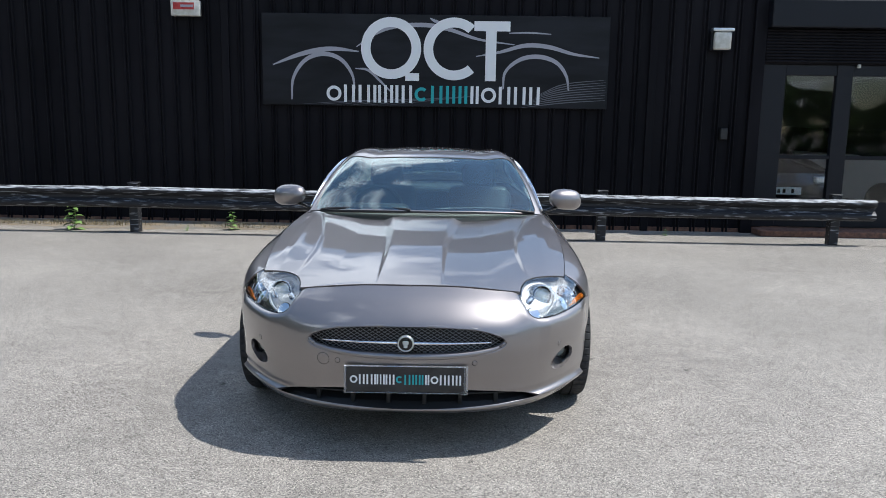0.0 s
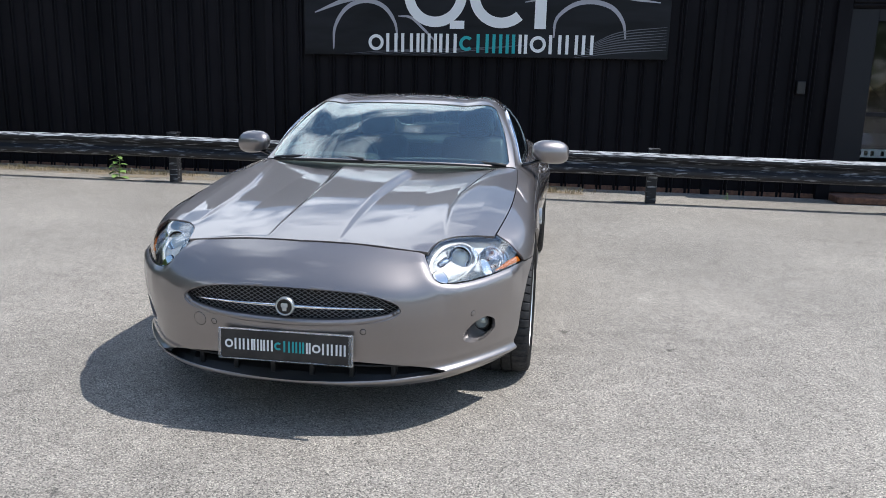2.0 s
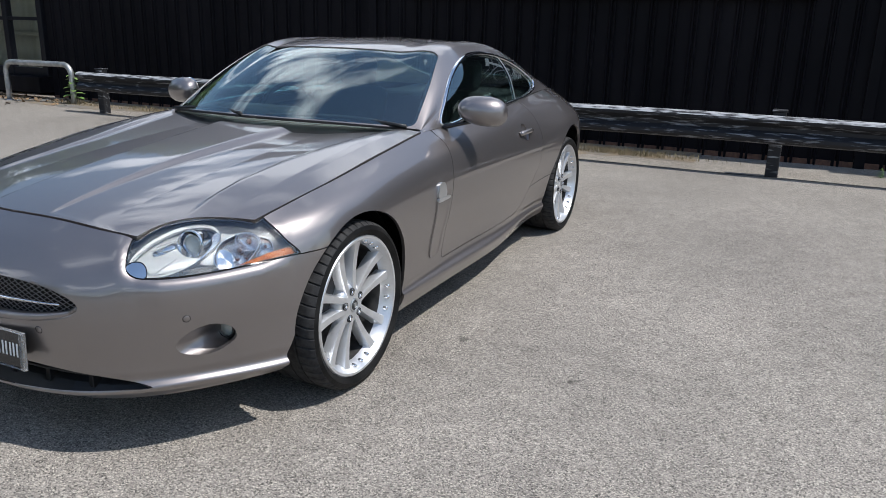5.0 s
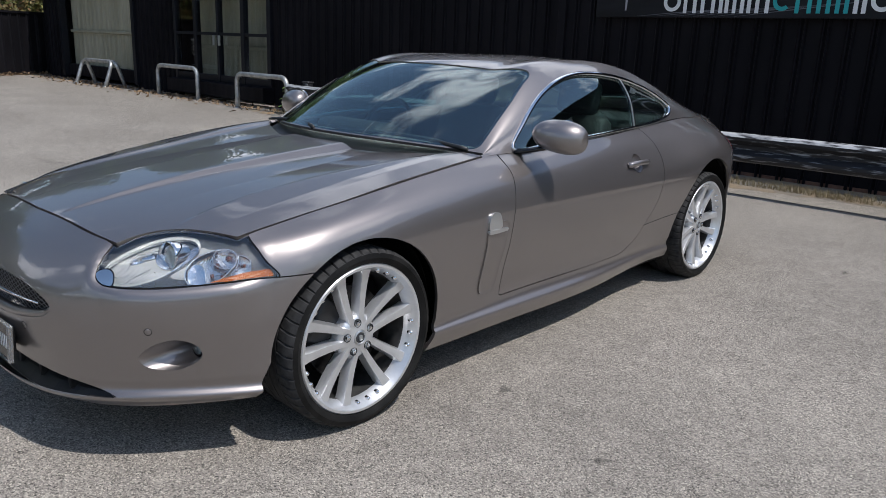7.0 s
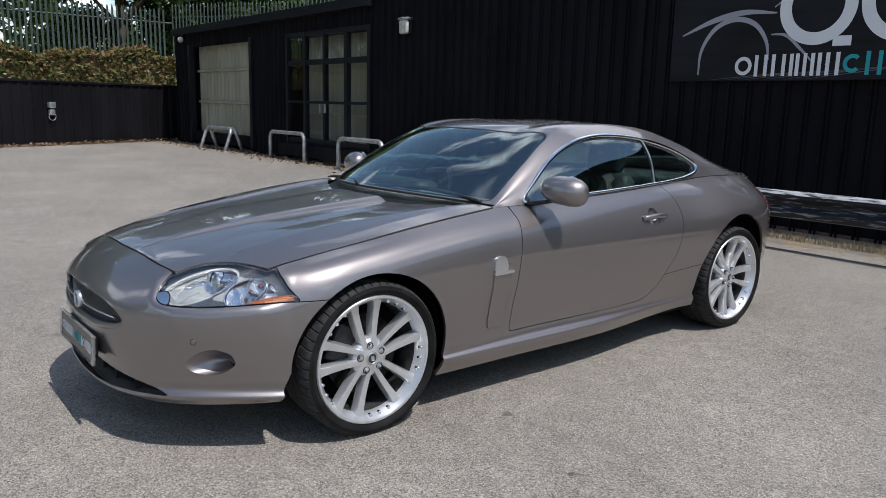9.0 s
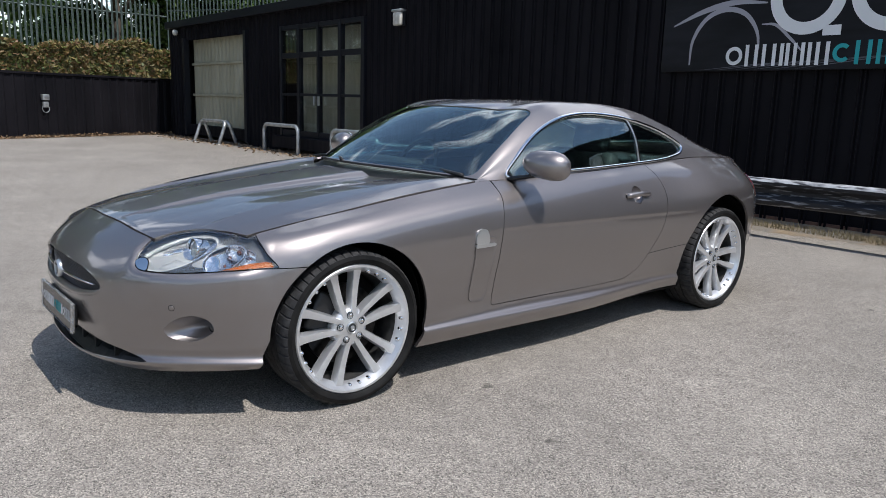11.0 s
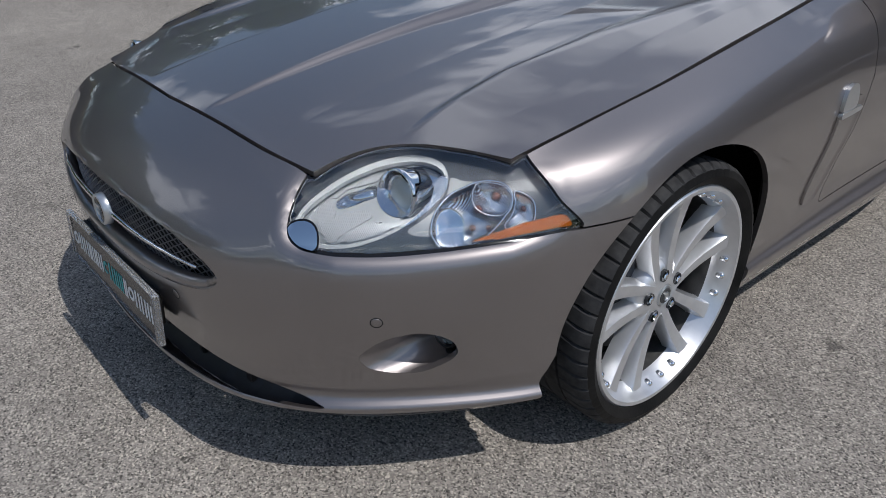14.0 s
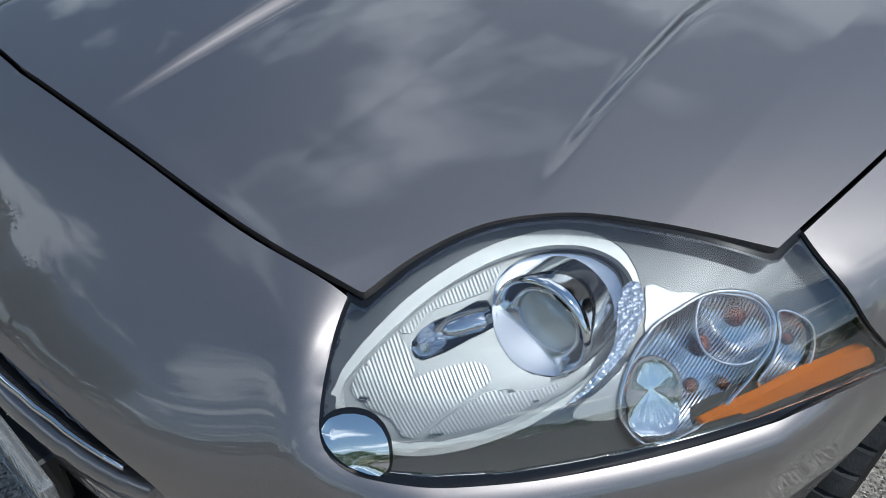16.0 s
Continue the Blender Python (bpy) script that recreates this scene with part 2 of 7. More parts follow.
    x = n.new("ShaderNodeMix"); x.data_type = "RGBA"; x.blend_type = "MULTIPLY"; x.inputs["Factor"].default_value = 1
    l.new(ramp.outputs[0], x.inputs["A"]); l.new(c.outputs[0], x.inputs["B"])
    l.new(x.outputs["Result"], b.inputs["Base Color"])
    k = n.new("ShaderNodeBump"); k.inputs["Strength"].default_value, k.inputs["Distance"].default_value = 0.55, 0.004
    l.new(vor.outputs["Distance"], k.inputs["Height"]); k.invert = True
    l.new(k.outputs[0], b.inputs["Normal"])
    return m


TARMAC = tarmac()


# ---- mesh helpers ----
def mesh_ob(name, verts, faces, mat, parent=None, label="", smooth=False, sharp=None):
    me = bpy.data.meshes.new(name)
    me.from_pydata([tuple(map(float, v)) for v in verts], [], [tuple(map(int, f)) for f in faces])
    me.materials.append(mat)
    if smooth:
        me.polygons.foreach_set("use_smooth", [True] * len(me.polygons))
        if sharp:
            me.set_sharp_from_angle(angle=radians(sharp))
    me.update()
    ob = new(name, me)
    ob.parent = parent
    if label:
        ob["label"] = label
    return ob


def part(name, bm, mat, parent, label="", smooth=False, sharp=35):
    me = bpy.data.meshes.new(name)
    bm.to_mesh(me); bm.free()
    me.materials.append(mat)
    if smooth:
        me.polygons.foreach_set("use_smooth", [True] * len(me.polygons))
        me.set_sharp_from_angle(angle=radians(sharp))
    ob = new(name, me)
    ob.parent = parent
    if label:
        ob["label"] = label
    return ob


def empty(name, at=(0, 0, 0)):
    ob = new(name)
    ob.location = at
    return ob


def box(bm, lo, hi, bevel=0.0, seg=1, m=None):
    """Adds a box between two corners, with bevelled edges."""
    size = [b - a for a, b in zip(lo, hi)]
    mid = [(a + b) / 2 for a, b in zip(lo, hi)]
    made = bmesh.ops.create_cube(bm, size=1, matrix=(m or Matrix()) @ Matrix.Translation(mid) @ Matrix.Diagonal((*size, 1)))
    if bevel:
        edges = list({e for v in made["verts"] for e in v.link_edges})
        bmesh.ops.bevel(bm, geom=edges, offset=bevel, segments=seg, affect="EDGES", profile=0.5)
    return bm


def tube(path, radius, sides=10, closed=False, flat=1.0):
    """Vertices and faces of a tube along a path of points."""
    p = [Vector(q) for q in path]
    n = len(p)
    verts, faces, up = [], [], None
    for i in range(n):
        a = p[(i - 1) % n] if closed or i else p[0]
        b = p[(i + 1) % n] if closed or i < n - 1 else p[-1]
        d = (b - a).normalized()
        if up is None:
            up = Vector((0, 0, 1)) if abs(d.z) < 0.9 else Vector((1, 0, 0))
        side = d.cross(up).normalized()
        up = side.cross(d).normalized()
        r = radius[i] if isinstance(radius, (list, tuple)) else radius
        for k in range(sides):
            w = 2 * math.pi * k / sides
            verts.append(p[i] + side * (r * math.cos(w)) + up * (r * flat * math.sin(w)))
    rings = n if closed else n - 1
    for i in range(rings):
        for k in range(sides):
            a, b = i * sides + k, i * sides + (k + 1) % sides
            c, d = ((i + 1) % n) * sides + (k + 1) % sides, ((i + 1) % n) * sides + k
            faces.append((a, d, c, b))
    if not closed:
        faces.append(tuple(range(sides)))
        faces.append(tuple(reversed(range((n - 1) * sides, n * sides))))
    return verts, faces


def lathe(profile, sides, axis="x", m=None):
    """Turns (radius, along) points round an axis."""
    verts, faces = [], []
    for r, a in profile:
        for k in range(sides):
            w = 2 * math.pi * k / sides
            v = Vector((a, r * math.cos(w), r * math.sin(w))) if axis == "x" else Vector((r * math.cos(w), a, r * math.sin(w)))
            if axis == "z":
                v = Vector((r * math.cos(w), r * math.sin(w), a))
            verts.append(m @ v if m else v)
    for i in range(len(profile) - 1):
        for k in range(sides):
            q = (i * sides + k, i * sides + (k + 1) % sides, (i + 1) * sides + (k + 1) % sides, (i + 1) * sides + k)
            faces.append(q if axis != "y" else q[::-1])
    return verts, faces


def spline(points, n, closed=False):
    """n points on a smooth curve through a few."""
    p = np.array(points, float)
    k = len(p)
    if closed:
        p = np.vstack([p[-1], p, p[0], p[1]])
    else:
        p = np.vstack([2 * p[0] - p[1], p, 2 * p[-1] - p[-2]])
    segs = k if closed else k - 1
    d = np.maximum(np.linalg.norm(np.diff(p, axis=0), axis=1) ** 0.5, 1e-6)
    out = []
    for s in np.linspace(0, segs, n, endpoint=not closed):
        i = min(int(s), segs - 1)
        f = s - i
        a, b, c, e = p[i : i + 4]
        t0, t1, t2 = d[i], d[i + 1], d[i + 2]
        m1 = (b - a) / t0 - (c - a) / (t0 + t1) + (c - b) / t1
        m2 = (c - b) / t1 - (e - b) / (t1 + t2) + (e - c) / t2
        m1, m2 = m1 * t1, m2 * t1
        out.append((2 * f**3 - 3 * f**2 + 1) * b + (f**3 - 2 * f**2 + f) * m1 + (3 * f**2 - 2 * f**3) * c + (f**3 - f**2) * m2)
    return np.array(out)


def text_ob(name, words, size, mat, m, parent, width=None, depth=0.0008, bold=0.0):
    """Raised lettering in the built-in font, made into a mesh; width squeezes or stretches it to a length."""
    cu = bpy.data.curves.new(name, "FONT")
    cu.body, cu.size, cu.extrude, cu.offset, cu.resolution_u = words, size, depth, bold, 3
    tmp = bpy.data.objects.new(name, cu)
    me = bpy.data.meshes.new_from_object(tmp)
    bpy.data.objects.remove(tmp)
    xs = [v.co.x for v in me.vertices]
    lo, hi = min(xs), max(xs)
    k = width / (hi - lo) if width else 1.0
    for v in me.vertices:
        v.co = ((v.co.x - lo) * k, v.co.y, v.co.z)
    me.name = name
    me.materials.clear(); me.materials.append(mat)
    ob = new(name, me)
    ob.parent = parent
    ob.matrix_basis = m
    return ob

# ---- the car: one smooth skin, cut into its panels ----
# x: to the car's left, y: towards the tail, z: up; the front axle stands at y = 0.
def knots(rows):
    d = np.linalg.norm(np.diff(rows, axis=1), axis=2).mean(0)
    return np.r_[0, np.cumsum(np.maximum(d, 1e-3))]


def hermite(t, p, s):
    """Smooth curve through p (n, ...) at knots t, taken at s."""
    m = np.gradient(p, t, axis=0)
    i = np.clip(np.searchsorted(t, s, side="right") - 1, 0, len(t) - 2)
    h = (t[i + 1] - t[i])
    f = (s - t[i]) / h
    sh = (-1,) + (1,) * (p.ndim - 1)
    f, h = f.reshape(sh), h.reshape(sh)
    return (2*f**3 - 3*f**2 + 1) * p[i] + (f**3 - 2*f**2 + f) * h * m[i] + (3*f**2 - 2*f**3) * p[i+1] + (f**3 - f**2) * h * m[i+1]


def net_grid(rows, nu, nv, v_to=None):
    """A dense grid over a net of control rows: x, y, z and the column and row numbers."""
    rows = np.array(rows, float)
    tu, tv = knots(rows), knots(rows.transpose(1, 0, 2))
    su = np.linspace(0, tu[-1], nu)
    sv = np.linspace(0, tv[-1] if v_to is None else np.interp(v_to, np.arange(len(tv)), tv), nv)
    along = np.stack([hermite(tu, r, su) for r in rows])
    g = hermite(tv, along, sv)
    cu = np.interp(su, tu, np.arange(len(tu)))
    cv = np.interp(sv, tv, np.arange(len(tv)))
    uu, vv = np.meshgrid(cu, cv)
    return np.concatenate([g, uu[..., None], vv[..., None]], 2)


class Skin:
    """Vertices (x, y, z, column, row) and faces of a piece of the skin: an array of quads and a list of odd faces."""

    def __init__(self, verts, quads, odd=()):
        self.v, self.q, self.odd = verts, np.asarray(quads, int).reshape(-1, 4), list(odd)

    @property
    def f(self):
        return [tuple(q) for q in self.q.tolist()] + self.odd

    @classmethod
    def grid(cls, g):
        nv, nu, _ = g.shape
        i = np.arange(nv * nu).reshape(nv, nu)
        return cls(g.reshape(-1, 5), np.stack([i[:-1, :-1], i[:-1, 1:], i[1:, 1:], i[1:, :-1]], -1).reshape(-1, 4))

    def cut(self, field):
        """Keeps what lies where field(v) >= 0, cut cleanly along the line."""
        s = field(self.v)
        neg = s < 0
        n = neg[self.q].sum(1)
        quads = self.q[n == 0]
        odd, more, made = [], [], {}
        base = len(self.v)
        for q in [tuple(q) for q in self.q[(n > 0) & (n < 4)].tolist()] + self.odd:
            k = sum(bool(neg[a]) for a in q)
            if k == 0:
                odd.append(q)
            elif k < len(q):
                new_q = []
                for a, b in zip(q, q[1:] + q[:1]):
                    if not neg[a]:
                        new_q.append(a)
                    if neg[a] != neg[b]:
                        key = (min(a, b), max(a, b))
                        if key not in made:
                            w = s[a] / (s[a] - s[b])
                            made[key] = base + len(more)
                            more.append(self.v[a] * (1 - w) + self.v[b] * w)
                        new_q.append(made[key])
                if len(new_q) > 2:
                    odd.append(tuple(new_q))
        verts = np.vstack([self.v, np.array(more).reshape(-1, 5)])
        used = np.zeros(len(verts), bool)
        used[quads.ravel()] = True
        for q in odd:
            used[list(q)] = True
        at = np.cumsum(used) - 1
        return Skin(verts[used], at[quads], [tuple(at[list(q)].tolist()) for q in odd])

    def cuts(self, *fields):
        out = self
        for fd in fields:
            out = out.cut(fd)
        return out

    def normals(self):
        n = np.zeros((len(self.v), 3))
        p = self.v[:, :3]
        q = self.q
        c = np.cross(p[q[:, 2]] - p[q[:, 0]], p[q[:, 3]] - p[q[:, 1]])
        for k in range(4):
            np.add.at(n, q[:, k], c)
        for q in self.odd:
            c = np.cross(p[q[1]] - p[q[0]], p[q[2]] - p[q[0]])
            if len(q) > 3:
                c = c + np.cross(p[q[2]] - p[q[0]], p[q[3]] - p[q[0]])
            for k in q:
                n[k] += c
        return n / np.maximum(np.linalg.norm(n, axis=1, keepdims=True), 1e-12)

    def offset(self, d):
        v = self.v.copy()
        v[:, :3] += self.normals() * d
        return Skin(v, self.q, self.odd)

    def moved(self, v):
        return Skin(v, self.q, self.odd)

    def rim(self):
        seen = {}
        for q in self.f:
            for a, b in zip(q, q[1:] + q[:1]):
                seen[(a, b)] = True
        return [(a, b) for a, b in seen if (b, a) not in seen]


def both_sides(skin, depth=0.014, seam=True):
    """Verts and faces of a piece with its turned-in edges."""
    v, f = skin.v[:, :3], list(skin.f)
    n = skin.normals()
    rim = [(a, b) for a, b in skin.rim() if not (seam and abs(v[a][0]) < 1e-4 and abs(v[b][0]) < 1e-4)]
    verts = list(v)
    outer, inner = {}, {}
    for a, b in rim:
        for k in (a, b):
            if k not in outer:
                outer[k] = len(verts); verts.append(v[k])
                inner[k] = len(verts); verts.append(v[k] - n[k] * depth)
        f.append((outer[b], outer[a], inner[a], inner[b]))
    return np.array(verts), f


def flip(verts, faces):
    return verts * np.array([-1, 1, 1]), [q[::-1] for q in faces]


def panel(name, skin, mat, parent, label="", side=0, depth=0.014, sheet=False):
    """side 1: as it is, -1: mirrored, 0: both halves in one mesh; sheet: closed behind, as glass is."""
    v, f = both_sides(skin, depth, side == 0)
    if sheet:
        v = skin.v[:, :3].copy()
        b = len(v)
        seam = np.abs(v[:, 0]) < 1e-4
        back = v - skin.normals() * depth
        back[seam, 0] = 0.0
        f = list(skin.f) + [tuple(k + b for k in q[::-1]) for q in skin.f]
        f += [(q, p, p + b, q + b) for p, q in skin.rim() if side or not (seam[p] and seam[q])]
        v = np.vstack([v, back])
    if side < 0:
        v, f = flip(v, f)
    crisp = 40 if sheet else None
    if side:
        return mesh_ob(name, v, f, mat, parent, label, True, crisp)
    v2, f2 = flip(v, f)
    f = f + [tuple(k + len(v) for k in q) for q in f2]
    v = np.vstack([v, v2])
    mid = {}
    swap = {}
    for k in np.nonzero(np.abs(v[:, 0]) < 1e-4)[0]:
        key = (round(v[k][1], 5), round(v[k][2], 5), k in swap)
        swap[k] = mid.setdefault(key, k)
    f = [tuple(swap.get(k, k) for k in q) for q in f]
    f = [q for q in f if len(set(q)) == len(q)]
    return mesh_ob(name, v, f, mat, parent, label, True, crisp)


def inside(points, a, b, n=120, smooth=True):
    """Signed distance to a closed outline in two of x, y, z (or a mix of them): positive inside."""
    q = spline(points, n, True) if smooth else np.array(points, float)
    p, r = q, np.roll(q, -1, 0)
    fa = a if callable(a) else (lambda v: v[:, a])
    fb = b if callable(b) else (lambda v: v[:, b])

    def field(v):
        x, y = fa(v), fb(v)
        best = np.full(len(x), 1e9)
        odd = np.zeros(len(x), bool)
        for (x0, y0), (x1, y1) in zip(p, r):
            dx, dy = x1 - x0, y1 - y0
            t = np.clip(((x - x0) * dx + (y - y0) * dy) / (dx * dx + dy * dy + 1e-15), 0, 1)
            best = np.minimum(best, (x - x0 - t * dx) ** 2 + (y - y0 - t * dy) ** 2)
            if y0 != y1:
                odd ^= ((y0 > y) != (y1 > y)) & (x < (x1 - x0) * (y - y0) / (y1 - y0) + x0)
        d = np.sqrt(best)
        return np.where(odd, d, -d)

    return field


def out_of(field, gap=0.0, when=None):
    def f(v):
        d = -field(v) - gap
        return d if when is None else np.where(when(v), d, 1.0)
    return f


def into(field, gap=0.0, when=None):
    def f(v):
        d = field(v) - gap
        return d if when is None else np.where(when(v), d, -1.0)
    return f


X, Y, Z = 0, 1, 2
fold = lambda v: v[:, 0] + v[:, 1]   # runs round the front corner

# bonnet height over the ground: a centre profile, lower at the edge, with two power creases a side
HOOD_Y = np.array([-0.80, -0.60, -0.40, -0.20, 0.0, 0.25, 0.50, 0.80, 1.10])
HOOD_C = np.array([0.722, 0.770, 0.806, 0.835, 0.858, 0.884, 0.908, 0.930, 0.945])
HOOD_E = np.array([0.597, 0.682, 0.733, 0.772, 0.804, 0.844, 0.873, 0.898, 0.92])
HOOD_X = np.array([0.70, 0.72, 0.74, 0.768, 0.79, 0.79, 0.772, 0.752, 0.74])


def hood(x, y):
    x = np.abs(np.asarray(x, float)); y = np.asarray(y, float)
    c, e, w = (hermite(HOOD_Y, p, np.atleast_1d(y)).reshape(np.shape(y)) for p in (HOOD_C, HOOD_E, HOOD_X))
    z = c + (e - c) * (x / w) ** 2.6
    t = np.clip((y + 0.70) / 1.2, 0, 1)
    line, wide = np.interp(y, [-0.7, -0.4, -0.1, 0.2, 0.5], [0.150, 0.148, 0.153, 0.175, 0.210]), 0.006 + 0.030 * t
    s = np.clip((x - line + wide) / (2 * wide), 0, 1)
    z = z - 0.025 * t**0.5 * (s * s * (3 - 2 * s)) * np.clip((0.66 - x) / 0.3, 0, 1)
    t2 = np.clip((y + 0.46) / 1.0, 0, 1)
    line2, wide2 = np.interp(y, [-0.55, -0.4, -0.2, 0.07, 0.35, 0.7], [0.56, 0.535, 0.52, 0.535, 0.583, 0.65]), 0.02 + 0.03 * t2
    s2 = np.clip((x - line2 + wide2) / (2 * wide2), 0, 1)
    # the crisp outer feature line
    s3 = np.clip((x - line2 + 0.011) / 0.022, 0, 1)
    z = z + 0.0075 * np.clip((y + 0.52) / 0.16, 0, 1) * np.clip((0.72 - y) / 0.3, 0, 1) * (s3 * s3 * (3 - 2 * s3)) * np.exp(-np.maximum(x - line2, 0) / 0.075)
    return z + 0.012 * t2 * (s2 * s2 * (3 - 2 * s2)) * np.clip((0.80 - x) / 0.1, 0, 1)


def on_hood(x, y):
    return (x, y, float(hood(x, y)))


# belt: rows from the sill up to the bonnet's edge and the waistline, columns from the nose round to the tail
TOP = [on_hood(0, -0.715), on_hood(0.25, -0.704), on_hood(0.44, -0.684), on_hood(0.497, -0.640), on_hood(0.535, -0.560), on_hood(0.630, -0.462), on_hood(0.738, -0.392),
       on_hood(0.757, -0.22), on_hood(0.775, 0.0), on_hood(0.775, 0.38), on_hood(0.752, 0.760)]
BELT_FRONT = [
    [(0, -0.872, 0.190), (0.25, -0.860, 0.192), (0.45, -0.814, 0.197), (0.60, -0.717, 0.203), (0.71, -0.59, 0.207), (0.80, -0.455, 0.212), (0.852, -0.35, 0.216), (0.86, 0.0, 0.18), (0.862, 0.40, 0.174), (0.862, 0.80, 0.174)],
    [(0, -0.916, 0.224), (0.25, -0.904, 0.228), (0.45, -0.858, 0.240), (0.605, -0.758, 0.250), (0.725, -0.617, 0.252), (0.822, -0.467, 0.249), (0.876, -0.35, 0.246), (0.885, 0.0, 0.245), (0.885, 0.40, 0.250), (0.884, 0.80, 0.250)],
    [(0, -0.900, 0.300), (0.25, -0.888, 0.300), (0.45, -0.842, 0.300), (0.597, -0.750, 0.300), (0.718, -0.612, 0.302), (0.816, -0.462, 0.305), (0.878, -0.325, 0.305), (0.890, 0.0, 0.305), (0.876, 0.40, 0.305), (0.858, 0.80, 0.305)],
    [(0, -0.918, 0.40), (0.25, -0.905, 0.40), (0.45, -0.858, 0.40), (0.605, -0.762, 0.40), (0.728, -0.625, 0.40), (0.825, -0.47, 0.40), (0.886, -0.305, 0.40), (0.905, 0.0, 0.41), (0.888, 0.40, 0.42), (0.871, 0.80, 0.42)],
    [(0, -0.926, 0.50), (0.25, -0.912, 0.50), (0.45, -0.866, 0.50), (0.61, -0.765, 0.50), (0.732, -0.63, 0.50), (0.828, -0.475, 0.50), (0.892, -0.30, 0.51), (0.913, 0.0, 0.53), (0.903, 0.40, 0.55), (0.898, 0.80, 0.56)],
    [(0, -0.914, 0.592), (0.25, -0.900, 0.587), (0.45, -0.850, 0.581), (0.61, -0.742, 0.582), (0.722, -0.605, 0.592), (0.815, -0.455, 0.604), (0.888, -0.29, 0.622), (0.914, 0.0, 0.655), (0.908, 0.40, 0.675), (0.902, 0.80, 0.69)],
    [(0, -0.826, 0.681), (0.25, -0.815, 0.674), (0.45, -0.775, 0.660), (0.605, -0.680, 0.660), (0.705, -0.55, 0.672), (0.79, -0.41, 0.690), (0.850, -0.26, 0.715), (0.874, 0.0, 0.752), (0.872, 0.39, 0.785), (0.862, 0.79, 0.815)],
    TOP,
]
BELT_REAR = [
    [(0.862, 1.5, 0.174), (0.815, 2.2, 0.190), (0.855, 2.752, 0.205), (0.78, 3.19, 0.235), (0.58, 3.50, 0.25), (0.34, 3.68, 0.25), (0, 3.76, 0.25)],
    [(0.884, 1.5, 0.250), (0.838, 2.2, 0.252), (0.875, 2.752, 0.26), (0.80, 3.19, 0.285), (0.60, 3.53, 0.30), (0.35, 3.71, 0.30), (0, 3.79, 0.30)],
    [(0.857, 1.5, 0.305), (0.842, 2.2, 0.315), (0.890, 2.752, 0.335), (0.81, 3.19, 0.355), (0.61, 3.55, 0.36), (0.36, 3.74, 0.36), (0, 3.82, 0.36)],
    [(0.869, 1.5, 0.42), (0.868, 2.2, 0.43), (0.905, 2.752, 0.45), (0.825, 3.19, 0.46), (0.625, 3.56, 0.46), (0.36, 3.75, 0.46), (0, 3.83, 0.46)],
    [(0.897, 1.5, 0.57), (0.904, 2.2, 0.59), (0.915, 2.752, 0.62), (0.835, 3.19, 0.62), (0.63, 3.56, 0.61), (0.36, 3.75, 0.60), (0, 3.82, 0.60)],
    [(0.898, 1.5, 0.70), (0.895, 2.2, 0.72), (0.898, 2.752, 0.755), (0.815, 3.19, 0.76), (0.61, 3.53, 0.74), (0.36, 3.72, 0.73), (0, 3.79, 0.73)],
    [(0.854, 1.5, 0.835), (0.820, 2.2, 0.86), (0.800, 2.752, 0.880), (0.715, 3.19, 0.865), (0.55, 3.48, 0.85), (0.34, 3.67, 0.86), (0, 3.74, 0.86)],
    [(0.780, 1.5, 0.915), (0.728, 2.2, 0.945), (0.670, 2.752, 0.962), (0.58, 3.22, 0.940), (0.47, 3.48, 0.925), (0.30, 3.59, 0.925), (0, 3.63, 0.925)],
]
rows = []
for n, (a, b) in enumerate(zip(BELT_FRONT, BELT_REAR)):
    if n < 7:
        a = a[:3] + [tuple(spline(a[1:5], 7)[3])] + a[3:]
    rows.append([tuple(map(float, q)) for q in a + b])
# the lip and the sill stand proud of the panel above by a small ledge
ledge = []
for q, r in zip(rows[1], rows[2]):
    c = np.array(q) * 0.86 + np.array(r) * 0.14
    inward = np.array([-q[0], -(q[1] - 1.4) * 0.9, 0.0])
    ledge.append(tuple(c + inward / np.linalg.norm(inward) * 0.013 + np.array([0, 0, 0.004])))
rows.insert(2, ledge)
g = net_grid(rows, 640, 108)
# even the surface out along its length, mirrored at the nose and the tail
w = np.exp(-0.5 * (np.arange(-15, 16) / 5.5) ** 2)
w /= w.sum()
turn = np.array([-1, 1, 1])
pad = np.concatenate([g[:, 15:0:-1, :3] * turn, g[:, :, :3], g[:, -2:-17:-1, :3] * turn], 1)
g[:, :, :3] = sum(w[k] * pad[:, k : k + g.shape[1]] for k in range(31))
g[:, 0, 0] = g[:, -1, 0] = 0.0
BELT = Skin.grid(g)

